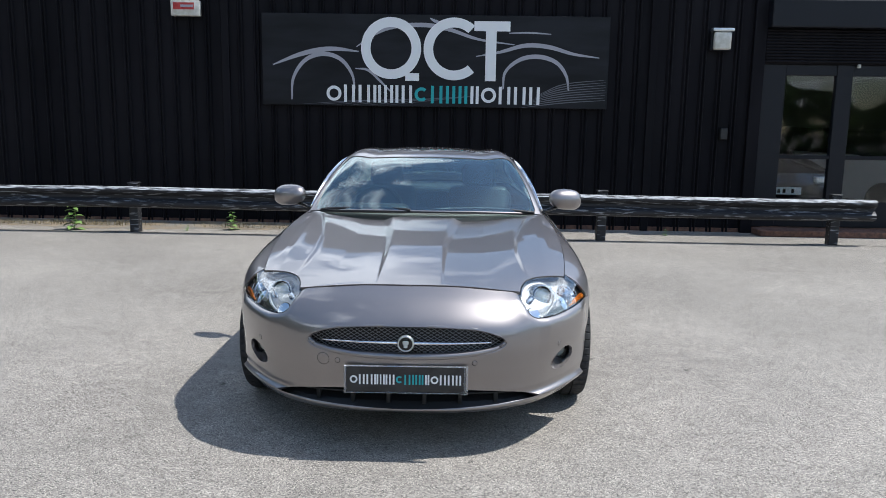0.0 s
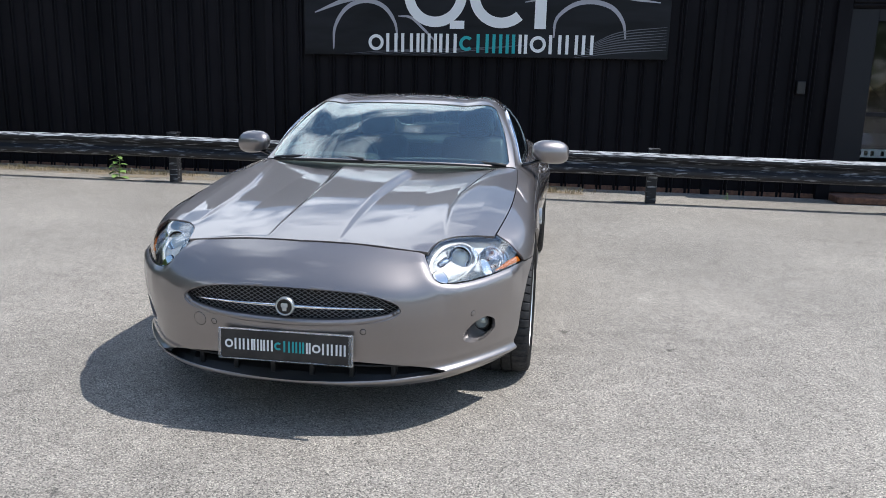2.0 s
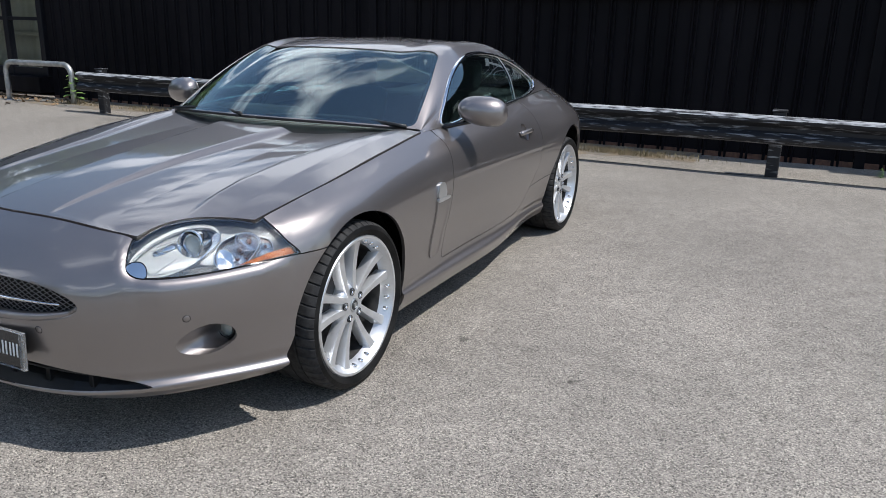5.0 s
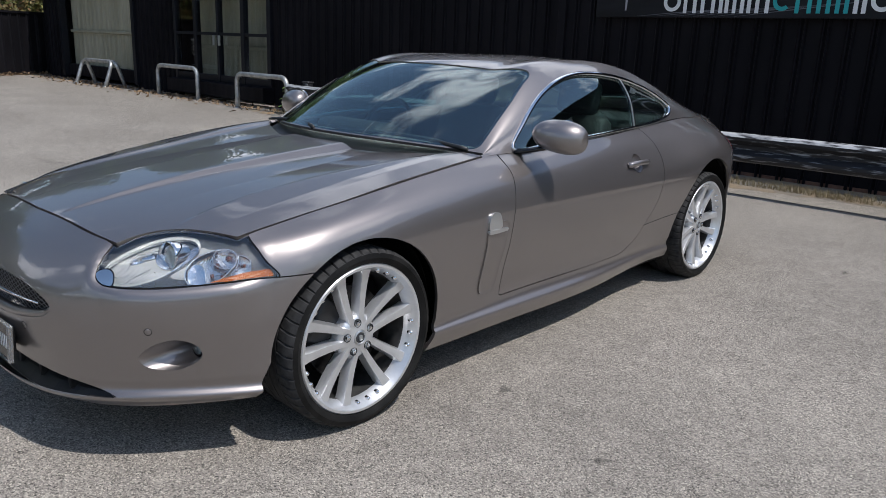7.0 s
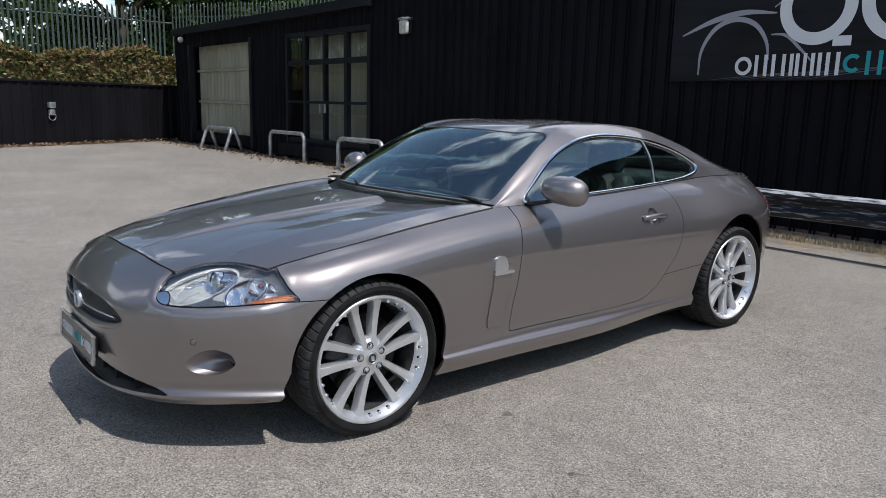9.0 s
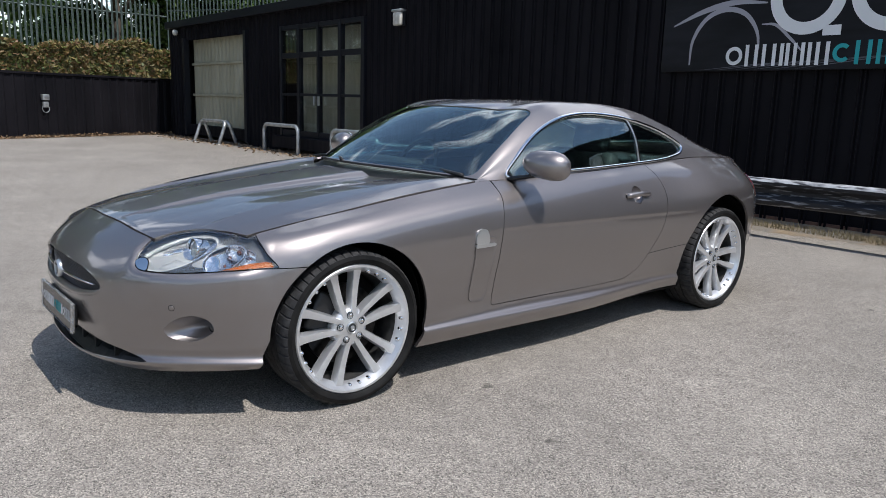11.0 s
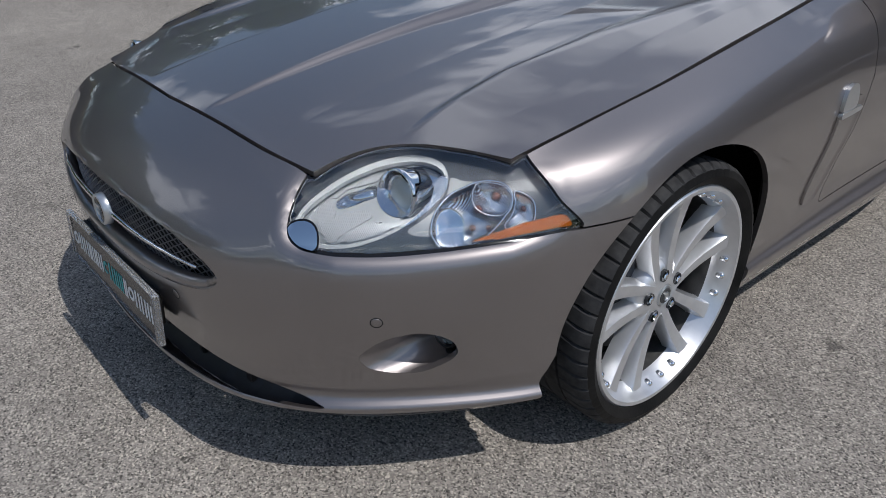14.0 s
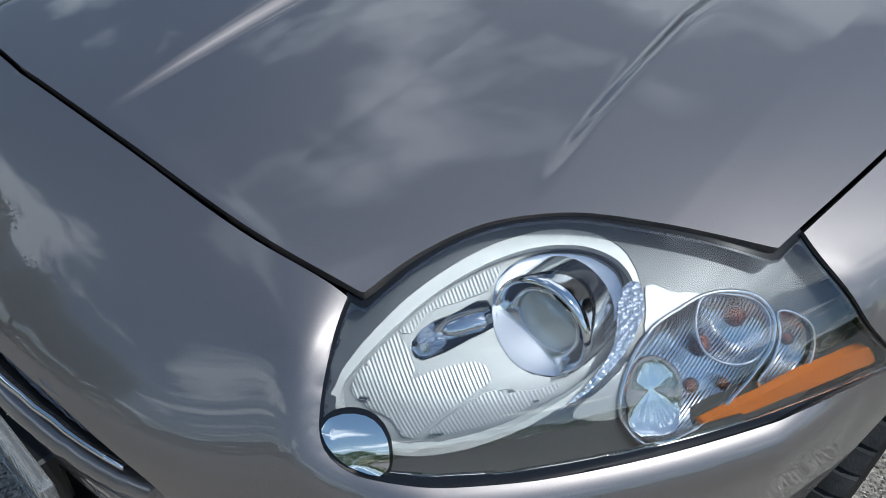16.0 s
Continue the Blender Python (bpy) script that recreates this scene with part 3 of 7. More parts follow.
# cabin: rows from the waist over the roof rail to the middle, columns from the scuttle to the tail
CABIN = [
    [(0.762, 0.775, 0.896), (0.780, 1.05, 0.900), (0.784, 1.36, 0.909), (0.765, 1.75, 0.923), (0.730, 2.18, 0.944), (0.695, 2.55, 0.962), (0.655, 2.90, 0.962), (0.575, 3.22, 0.940), (0.47, 3.48, 0.925)],
    [(0.748, 0.775, 0.899), (0.742, 1.045, 0.985), (0.722, 1.35, 1.075), (0.698, 1.75, 1.105), (0.672, 2.17, 1.087), (0.642, 2.55, 1.050), (0.610, 2.92, 0.998), (0.53, 3.26, 0.952), (0.43, 3.53, 0.930)],
    [(0.735, 0.772, 0.905), (0.683, 1.03, 1.065), (0.600, 1.335, 1.213), (0.564, 1.75, 1.246), (0.552, 2.20, 1.218), (0.545, 2.60, 1.130), (0.52, 2.97, 1.030), (0.46, 3.31, 0.962), (0.37, 3.56, 0.934)],
    [(0.42, 0.600, 0.930), (0.40, 0.870, 1.088), (0.37, 1.24, 1.241), (0.35, 1.74, 1.279), (0.345, 2.25, 1.254), (0.34, 2.68, 1.172), (0.33, 3.05, 1.068), (0.29, 3.38, 0.978), (0.24, 3.60, 0.938)],
    [(0, 0.520, 0.938), (0, 0.800, 1.096), (0, 1.19, 1.252), (0, 1.74, 1.293), (0, 2.26, 1.270), (0, 2.71, 1.193), (0, 3.08, 1.090), (0, 3.42, 0.990), (0, 3.63, 0.940)],
]
full = CABIN + [[(-x, y, z) for x, y, z in row] for row in CABIN[-2::-1]]
rg = net_grid(full, 260, 84, len(CABIN) - 1)
rg[-1, :, 0] = 0.0
ROOF = Skin.grid(rg)


def side_point(y, z, skin=None, front=False):
    """The skin's place and outward normal at a height and length on the car's side (or at x, z on its nose)."""
    s = skin or BELT
    v = s.v
    if front:
        d = (v[:, 0] - y) ** 2 + (v[:, 2] - z) ** 2 + np.where(v[:, 1] > -0.2, 1.0, 0.0)
    else:
        d = (v[:, 1] - y) ** 2 + (v[:, 2] - z) ** 2 + np.where(v[:, 0] < 0.4, 1.0, 0.0)
    k = np.argsort(d)[:12]
    m = np.stack([np.ones(len(k)), v[k, 0 if front else 1] - y, v[k, 2] - z], 1)
    p = np.linalg.lstsq(m, v[k, :3], rcond=None)[0][0]
    c = v[k, :3] - v[k, :3].mean(0)
    n = np.linalg.svd(c)[2][2]
    if (n[0] if not front else n[0] * 0.3 - n[1]) < 0:
        n = -n
    return Vector(p), Vector(n)


# outlines of the openings and the joints between panels
WHEEL_F, WHEEL_R, AXLE, TYRE = (0.0, 0.325), (2.752, 0.325), 0.325, 0.328
arch_f = lambda v: np.where(v[:, 1] < 0.8, np.hypot((v[:, 1] - 0.008) / 1.04, (v[:, 2] - 0.335) / 0.99) - 0.361 - np.where(v[:, 1] < 0, 0.42 * np.maximum(0.335 - v[:, 2], 0), 0.0), 1.0)
arch_r = lambda v: np.where((v[:, 1] > 1.8) & (v[:, 0] > 0.4), np.hypot(v[:, 1] - 2.748, v[:, 2] - 0.345) - 0.398, 1.0)
nose = lambda v: v[:, 1] < -0.30
GRILLE = [(0.0, 0.594), (0.20, 0.590), (0.34, 0.574), (0.425, 0.540), (0.440, 0.517), (0.415, 0.492), (0.30, 0.466), (0.15, 0.455), (0.0, 0.452)]
GRILLE = GRILLE + [(-x, z) for x, z in GRILLE[-2:0:-1]]
grille_hole = inside(GRILLE, X, Z)
INTAKE = [(0.0, 0.315), (0.28, 0.306), (0.47, 0.284), (0.555, 0.262), (0.605, 0.2475), (0.50, 0.2445), (0.28, 0.232), (0.0, 0.222)]
INTAKE = INTAKE + [(-x, z) for x, z in INTAKE[-2:0:-1]]
intake_hole = inside(INTAKE, X, Z)
FOG = [(-0.047, 0.380), (-0.004, 0.414), (0.06, 0.436), (0.132, 0.441), (0.205, 0.415), (0.218, 0.382), (0.165, 0.351), (0.105, 0.336), (0.02, 0.341), (-0.034, 0.358)]
fog_hole = inside(FOG, fold, Z)
LAMP = [(-0.166, 0.720), (-0.204, 0.685), (-0.221, 0.645), (-0.219, 0.624), (-0.190, 0.608), (-0.139, 0.6025), (0.015, 0.600), (0.156, 0.604), (0.309, 0.611), (0.47, 0.617), (0.540, 0.620), (0.475, 0.669), (0.437, 0.70), (0.392, 0.728), (0.343, 0.765), (0.20, 0.83), (0.0, 0.83), (-0.11, 0.77)]
lamp_hole = inside(LAMP, fold, Z)
d_ = np.maximum(-lamp_hole(BELT.v), 0)
# the skin swells into a rounded rim below and inboard of the lamp
low_side = np.where(BELT.v[:, 1] < -0.25, 1.0, 0.0) * np.clip((0.50 - fold(BELT.v)) / 0.15, 0, 1)
near = np.exp(-(d_ / 0.045) ** 2) * np.clip((0.70 - BELT.v[:, 2]) / 0.05, 0, 1)
swell = (d_ / 0.036) * np.exp(1 - d_ / 0.036) * np.clip((0.725 - BELT.v[:, 2]) / 0.05, 0, 1)
BELT.v[:, :3] += BELT.normals() * (low_side * (0.003 * near + 0.019 * swell * np.clip(1.0 - (-0.10 - fold(BELT.v)) / 0.16, 0.45, 1)))[:, None]
zz_ = BELT.v[:, 2] - (0.676 - 0.007 * (BELT.v[:, 1] - 1.0))
swage = np.clip(zz_ / 0.010 + 0.5, 0, 1) * np.exp(-np.maximum(zz_, 0) / 0.09) * np.clip((BELT.v[:, 1] - 0.72) / 0.2, 0, 1) * np.clip((2.5 - BELT.v[:, 1]) / 0.5, 0, 1)
BELT.v[:, :3] += BELT.normals() * (0.005 * swage)[:, None]
DOOR = [(0.86, 0.93), (0.840, 0.83), (0.820, 0.72), (0.806, 0.60), (0.798, 0.45), (0.796, 0.330), (0.797, 0.308), (0.806, 0.302), (0.84, 0.302), (1.2, 0.302), (1.70, 0.302), (1.85, 0.312), (1.97, 0.375), (2.06, 0.52), (2.115, 0.68), (2.135, 0.80), (2.115, 0.88), (2.07, 0.945), (1.9, 1.02), (1.4, 1.0), (0.95, 0.98)]
door_line = inside(DOOR, Y, Z, 160)
GLASS_LINE = [(0.945, 0.914), (1.25, 0.924), (1.60, 0.934), (1.95, 0.946), (2.20, 0.956), (2.386, 0.972), (2.52, 1.000), (2.55, 1.030), (2.46, 1.090), (2.28, 1.150), (2.03, 1.199), (1.80, 1.219), (1.62, 1.217), (1.45, 1.194), (1.30, 1.150), (1.17, 1.090), (1.05, 1.010)]
glass_side = inside(GLASS_LINE, Y, Z, 140)


def screen(v):
    """Windscreen: a round-cornered field in columns and rows."""
    a, b = np.minimum(v[:, 3] - 0.03, 1.93 - v[:, 3]), v[:, 4] - 2.10
    r = 0.16
    return np.where((a < r) & (b < r), r - np.hypot(r - a, r - b), np.minimum(a, b))


def hatch(v):
    a, b = np.minimum(v[:, 3] - 4.55, 6.55 - v[:, 3]), v[:, 4] - 2.45
    r = 0.25
    return np.where((a < r) & (b < r), r - np.hypot(r - a, r - b), np.minimum(a, b))


# the bonnet's outline in plan
edge_line = np.vstack([spline([(0, -0.727, 0), (0.2, -0.719, 0), (0.38, -0.706, 0), (0.508, -0.680, 0)], 30), spline([(0.508, -0.680, 0), (0.517, -0.625, 0), (0.542, -0.560, 0), (0.59, -0.502, 0), (0.66, -0.453, 0), (0.745, -0.402, 0)], 40), spline([(0.745, -0.402, 0), (0.768, -0.22, 0), (0.785, 0.0, 0), (0.785, 0.38, 0), (0.762, 0.755, 0)], 60)])
rear_edge = [(0.76, 0.752), (0.62, 0.655), (0.42, 0.555), (0.2, 0.49), (0.0, 0.47)]
outline = [(x, y) for x, y, _ in edge_line] + [(x, y) for x, y in spline(rear_edge, 40)] + [(-x, y) for x, y in spline(rear_edge, 40)[::-1]] + [(-x, y) for x, y, _ in edge_line[::-1]]
hood_line = inside(outline, X, Y, smooth=False)
off_hood = lambda v: np.where(v[:, 2] > 0.66, -hood_line(v) - 0.0017, 1.0)

car = tagged(empty("sports_car", (0, 0, 0)), "pearl grey metallic two-door sports coupe parked on pale tarmac", "car")

shoulder = lambda v: v[:, 2] - (0.604 + 0.055 * np.clip((v[:, 0] - 0.80) / 0.1, 0, 1) * 0.2)
col = lambda lo, hi, gap=0.0018: (lambda v: np.minimum(v[:, 3] - lo, hi - v[:, 3]) * 0.15 - gap)
G = 0.0018
# front bumper and nose cover
bumper_zone = lambda v: np.where(v[:, 0] < 0.862, -0.28 - v[:, 1], np.minimum(-0.20 - v[:, 1], 0.612 - G - v[:, 2]))
front = BELT.cuts(lambda v: 0.05 - v[:, 1], arch_f, off_hood)
bumper_skin = front.cuts(lambda v: np.maximum(np.where(fold(v) < 0.0, 0.1, -1.0), 0.6165 - G - v[:, 2] - 0.0 * v[:, 0]), out_of(lamp_hole, 0.0015), out_of(grille_hole), out_of(intake_hole), out_of(fog_hole))
bumper = panel("front_bumper", bumper_skin, PAINT, car, "pearl grey nose and bumper cover")
fender_skin = BELT.cuts(lambda v: np.minimum(v[:, 1] + 0.45, 0.90 - v[:, 1]), off_hood, arch_f, out_of(lamp_hole, 0.0015), out_of(door_line, G),
                        lambda v: np.where(v[:, 1] < 0.2, v[:, 2] - 0.6165 - G, 1.0), lambda v: np.where(v[:, 1] > 0.2, v[:, 2] - 0.302 + G, 1.0), lambda v: fold(v) - 0.2,
                        lambda v: np.where(v[:, 2] > 0.83, 0.84 - v[:, 1], 1.0))
sill_skin = BELT.cuts(lambda v: np.minimum(v[:, 1] - 0.15, 2.75 - v[:, 1]), lambda v: 0.302 - G - v[:, 2], arch_f, arch_r)
HANDLE_AT = (1.865, 0.785)
handle_hole = lambda v: 0.047 - np.hypot(v[:, 1] - HANDLE_AT[0], v[:, 2] - HANDLE_AT[1])
door_skin = BELT.cuts(into(door_line, G), out_of(handle_hole), off_hood, lambda v: v[:, 1] - 0.5)
quarter_skin = BELT.cuts(lambda v: v[:, 1] - 1.6, lambda v: np.where(v[:, 1] < 2.6, v[:, 2] - 0.302 + G, 1.0), out_of(door_line, G), arch_r, lambda v: 16.0 - v[:, 3])
tail_skin = BELT.cuts(lambda v: v[:, 3] - 16.0 - 0.006)
for s, n in ((1, ""), (-1, "")):
    panel("front_wing", fender_skin, PAINT, car, side=s)
    panel("sill", sill_skin, PAINT, car, side=s)
    panel("rear_wing", quarter_skin, PAINT, car, side=s)
panel("rear_bumper", tail_skin, PAINT, car)

# bonnet
hy = np.linspace(-0.73, 0.80, 200)
gx = np.linspace(0, 1, 190)
wide = 0.83
hg = np.stack([np.stack([gx * wide, np.full_like(gx, y), hood(gx * wide, np.full_like(gx, y)), np.zeros_like(gx), np.zeros_like(gx)], 1) for y in hy])
HOODSKIN = Skin.grid(hg)
hood_skin = HOODSKIN.cut(into(hood_line, 0.0022))
panel("bonnet", hood_skin, PAINT, car, "creased pearl grey bonnet")

# doors, roof and glass
for s in (1, -1):
    panel("door", door_skin, PAINT, car, side=s)
shell = ROOF.cuts(lambda v: -screen(v), lambda v: -hatch(v), out_of(glass_side, 0.0, lambda v: v[:, 4] < 2.3), lambda v: v[:, 4] - 0.02)
panel("roof", shell, PAINT, car, "pearl grey roof with slim pillars")
glass_in = lambda sk: sk.offset(-0.004)
BELT_SIDE = BELT.cuts(lambda v: np.minimum(v[:, 1] - 0.55, 0.95 - v[:, 1]))
screen_ob = panel("windscreen", glass_in(ROOF.cut(lambda v: screen(v) - 0.004)), GLASS, car, "raked tinted windscreen", depth=0.005, sheet=True)
panel("screen_border", ROOF.cuts(lambda v: screen(v) - 0.004, lambda v: 0.055 - screen(v)).offset(-0.0105), GLOSSBLACK, screen_ob, "black screen border", depth=0.001)
hatch_ob = panel("rear_window", glass_in(ROOF.cut(lambda v: hatch(v) - 0.004)), GLASS, car, depth=0.004, sheet=True)
screen_ob.visible_shadow = hatch_ob.visible_shadow = False
low = lambda v: v[:, 4] < 2.3
b_post = lambda v: v[:, 1] - (2.035 + 0.12 * (v[:, 2] - 0.95))
for s in (1, -1):
    a = panel("door_window", glass_in(ROOF.cuts(into(glass_side, 0.002, low), lambda v: -0.012 - b_post(v))), GLASS, car, side=s, depth=0.004, sheet=True)
    b = panel("quarter_window", glass_in(ROOF.cuts(into(glass_side, 0.002, low), lambda v: b_post(v) - 0.02)), GLASS, car, side=s, depth=0.004, sheet=True)
    a.visible_shadow = b.visible_shadow = False
    panel("window_post", ROOF.cuts(into(glass_side, 0.002, low), lambda v: np.minimum(b_post(v) + 0.012, 0.02 - b_post(v))), GLOSSBLACK, car, side=s, depth=0.006)
    panel("post_trim", ROOF.cuts(into(glass_side, 0.002, low), lambda v: np.minimum(b_post(v) + 0.008, 0.006 - b_post(v))).offset(0.003), SATIN, car, "bright strip on the window post", side=s, depth=0.004)

# ---- lamps ----
def region(points, n=70):
    return inside(points, fold, Z, n)


RING_MAIN = [(-0.212, 0.641), (-0.211, 0.661), (-0.192, 0.676), (-0.150, 0.695), (-0.092, 0.713), (-0.025, 0.7275), (0.034, 0.7355), (0.086, 0.7385), (0.134, 0.736), (0.167, 0.727), (0.180, 0.712), (0.174, 0.697), (0.152, 0.680), (0.124, 0.665), (0.073, 0.644), (0.018, 0.625), (-0.045, 0.611), (-0.116, 0.606), (-0.165, 0.612), (-0.197, 0.622)]
BOWL = [(0.010, 0.722), (0.047, 0.7285), (0.090, 0.7305), (0.132, 0.728), (0.158, 0.720), (0.163, 0.709), (0.150, 0.695), (0.125, 0.682), (0.097, 0.672), (0.052, 0.671), (0.008, 0.683), (-0.011, 0.699), (-0.006, 0.713)]
RECESS = [(-0.120, 0.686), (-0.094, 0.697), (-0.060, 0.702), (-0.016, 0.708), (-0.004, 0.700), (-0.043, 0.691), (-0.089, 0.682), (-0.111, 0.680)]
RIB_SIDE = [(-0.148, 0.695), (-0.114, 0.676), (-0.120, 0.668), (-0.188, 0.649), (-0.198, 0.657), (-0.182, 0.674)]
RIB_UP = [(-0.143, 0.697), (-0.093, 0.711), (-0.020, 0.7245), (0.006, 0.727), (-0.004, 0.716), (-0.045, 0.708), (-0.094, 0.701), (-0.122, 0.691)]
RIB_LOW = [(-0.183, 0.647), (-0.107, 0.671), (-0.074, 0.677), (-0.023, 0.679), (-0.014, 0.672), (-0.031, 0.666), (-0.097, 0.632), (-0.113, 0.617), (-0.129, 0.616), (-0.141, 0.630), (-0.152, 0.638)]
RIB_EDGE = [(-0.015, 0.663), (0.036, 0.661), (0.080, 0.664), (0.058, 0.652), (0.008, 0.633), (-0.060, 0.620), (-0.096, 0.618), (-0.070, 0.640)]
KNURL = [(0.150, 0.710), (0.176, 0.714), (0.182, 0.700), (0.160, 0.678), (0.126, 0.660), (0.090, 0.641), (0.066, 0.641), (0.106, 0.664), (0.138, 0.686)]
LINK = [(0.184, 0.713), (0.221, 0.710), (0.262, 0.710), (0.218, 0.701), (0.182, 0.690), (0.160, 0.673), (0.152, 0.650), (0.154, 0.628), (0.086, 0.636), (0.122, 0.657), (0.158, 0.676), (0.182, 0.699)]
RING_TURN = [(0.187, 0.692), (0.222, 0.701), (0.256, 0.708), (0.298, 0.7095), (0.332, 0.704), (0.352, 0.690), (0.353, 0.669), (0.337, 0.653), (0.304, 0.628), (0.262, 0.615), (0.211, 0.608), (0.172, 0.611), (0.150, 0.627), (0.148, 0.655), (0.160, 0.675)]
TURN_UP = [(0.254, 0.706), (0.302, 0.7075), (0.334, 0.701), (0.350, 0.688), (0.350, 0.670), (0.330, 0.657), (0.292, 0.659), (0.256, 0.675), (0.246, 0.693)]
TURN_LOW = [(0.156, 0.650), (0.168, 0.672), (0.194, 0.676), (0.225, 0.661), (0.235, 0.640), (0.232, 0.616), (0.203, 0.611), (0.164, 0.618)]
RING_SIDE = [(0.358, 0.692), (0.385, 0.688), (0.412, 0.673), (0.418, 0.652), (0.412, 0.634), (0.386, 0.627), (0.350, 0.628), (0.338, 0.636), (0.356, 0.655), (0.363, 0.675)]
REFLEX = [(0.226, 0.6065), (0.250, 0.613), (0.295, 0.6225), (0.391, 0.6385), (0.480, 0.6445), (0.498, 0.6425), (0.520, 0.620), (0.375, 0.614), (0.297, 0.610)]
CAP = [(-0.221, 0.634), (-0.206, 0.642), (-0.179, 0.646), (-0.156, 0.643), (-0.143, 0.633), (-0.141, 0.612), (-0.147, 0.605), (-0.167, 0.6055), (-0.193, 0.611), (-0.213, 0.622)]


def on_skin(points, depth, n=60):
    """A closed line on the lamp's skin, sunk by depth: a local plane fit for every point."""
    v, nn = LAMPSKIN.v, LAMPNORMAL
    w = v[:, :3] - nn * depth
    out = []
    for a, z in spline(points, n, True):
        da, dz = v[:, 0] + v[:, 1] - a, v[:, 2] - z
        k = np.argsort(da**2 + dz**2)[:14]
        m = np.stack([np.ones(len(k)), da[k], dz[k]], 1)
        out.append(np.linalg.lstsq(m, w[k], rcond=None)[0][0])
    return out


LAMPSKIN = BELT.cuts(lambda v: -0.2 - v[:, 1], into(lamp_hole, -0.01))
LAMPNORMAL = LAMPSKIN.normals()


def ob_side(name, verts, faces, mat, parent, side, label="", smooth=True, sharp=None):
    v = np.array([tuple(p) for p in verts], float)
    f = [tuple(q) for q in faces]
    if side < 0:
        v, f = flip(v, f)
    return mesh_ob(name, v, f, mat, parent, label, smooth, sharp)


def dish(at, radius, depth, aim, rings=7, sides=28):
    """A hollow bowl open along aim."""
    prof = [(radius * math.sin(a), depth * math.cos(a)) for a in np.linspace(0.02, math.pi / 2, rings)]
    turn = Vector(aim).to_track_quat("Z", "Y").to_matrix().to_4x4()
    m = Matrix.Translation(at) @ turn
    v, f = lathe([(r, -d) for r, d in prof], sides, "z", m)
    return v, f


def ball(at, r, seg=14, rings=8, squash=(1, 1, 1)):
    v, f = [], []
    for i in range(rings + 1):
        a = math.pi * i / rings
        for k in range(seg):
            w = 2 * math.pi * k / seg
            v.append(Vector(at) + Vector((r * squash[0] * math.sin(a) * math.cos(w), r * squash[1] * math.sin(a) * math.sin(w), r * squash[2] * math.cos(a))))
    for i in range(rings):
        for k in range(seg):
            f.append((i * seg + k, (i + 1) * seg + k, (i + 1) * seg + (k + 1) % seg, i * seg + (k + 1) % seg))
    return v, f


RIBBED = material("ribbed_silver_reflector", (0.265, 0.274, 0.278), 0.36, 0.35)
RIMSILVER = material("lamp_rim_silver", (0.33, 0.34, 0.344), 0.45, 0.15)
n_, l_ = RIBBED.node_tree.nodes, RIBBED.node_tree.links
co_ = n_.new("ShaderNodeTexCoord")
wv_ = n_.new("ShaderNodeTexWave"); wv_.inputs["Scale"].default_value = 115; wv_.bands_direction = "DIAGONAL"
l_.new(co_.outputs["Object"], wv_.inputs["Vector"])
bp_ = n_.new("ShaderNodeBump"); bp_.inputs["Strength"].default_value, bp_.inputs["Distance"].default_value = 0.35, 0.001
l_.new(wv_.outputs["Fac"], bp_.inputs["Height"]); l_.new(bp_.outputs[0], n_["Principled BSDF"].inputs["Normal"])

FACE = Vector((0.06, -1.0, 0.14)).normalized()
TRAY = bumpy(material("lamp_tray_silver", (0.235, 0.244, 0.248), 0.45, 0.25), 60, 0.05, 0.004)
EYE = material("projector_glass", (0.40, 0.44, 0.43), 0.05, 0.35, Coat_Weight=1.0)
FLUTE = material("fluted_reflector", (0.82, 0.84, 0.86), 0.10, 1.0)
n_, l_ = FLUTE.node_tree.nodes, FLUTE.node_tree.links
wv_ = n_.new("ShaderNodeTexWave"); wv_.inputs["Scale"].default_value, wv_.inputs["Distortion"].default_value = 110, 1.2; wv_.bands_direction = "X"
co_ = n_.new("ShaderNodeTexCoord"); l_.new(co_.outputs["Object"], wv_.inputs["Vector"])
bp_ = n_.new("ShaderNodeBump"); bp_.inputs["Strength"].default_value, bp_.inputs["Distance"].default_value = 0.35, 0.002
l_.new(wv_.outputs["Fac"], bp_.inputs["Height"]); l_.new(bp_.outputs[0], n_["Principled BSDF"].inputs["Normal"])
FACET = material("faceted_reflector", (0.80, 0.82, 0.84), 0.12, 1.0)
n_, l_ = FACET.node_tree.nodes, FACET.node_tree.links
vo_ = n_.new("ShaderNodeTexVoronoi"); vo_.inputs["Scale"].default_value = 210
co_ = n_.new("ShaderNodeTexCoord"); l_.new(co_.outputs["Object"], vo_.inputs["Vector"])
bp_ = n_.new("ShaderNodeBump"); bp_.inputs["Strength"].default_value, bp_.inputs["Distance"].default_value = 0.6, 0.003
l_.new(vo_.outputs["Distance"], bp_.inputs["Height"]); l_.new(bp_.outputs[0], n_["Principled BSDF"].inputs["Normal"])


def skin_point(a, z, depth):
    return Vector(on_skin([(a - 0.002, z), (a, z + 0.002), (a + 0.002, z), (a, z - 0.002)], depth, 8)[2])


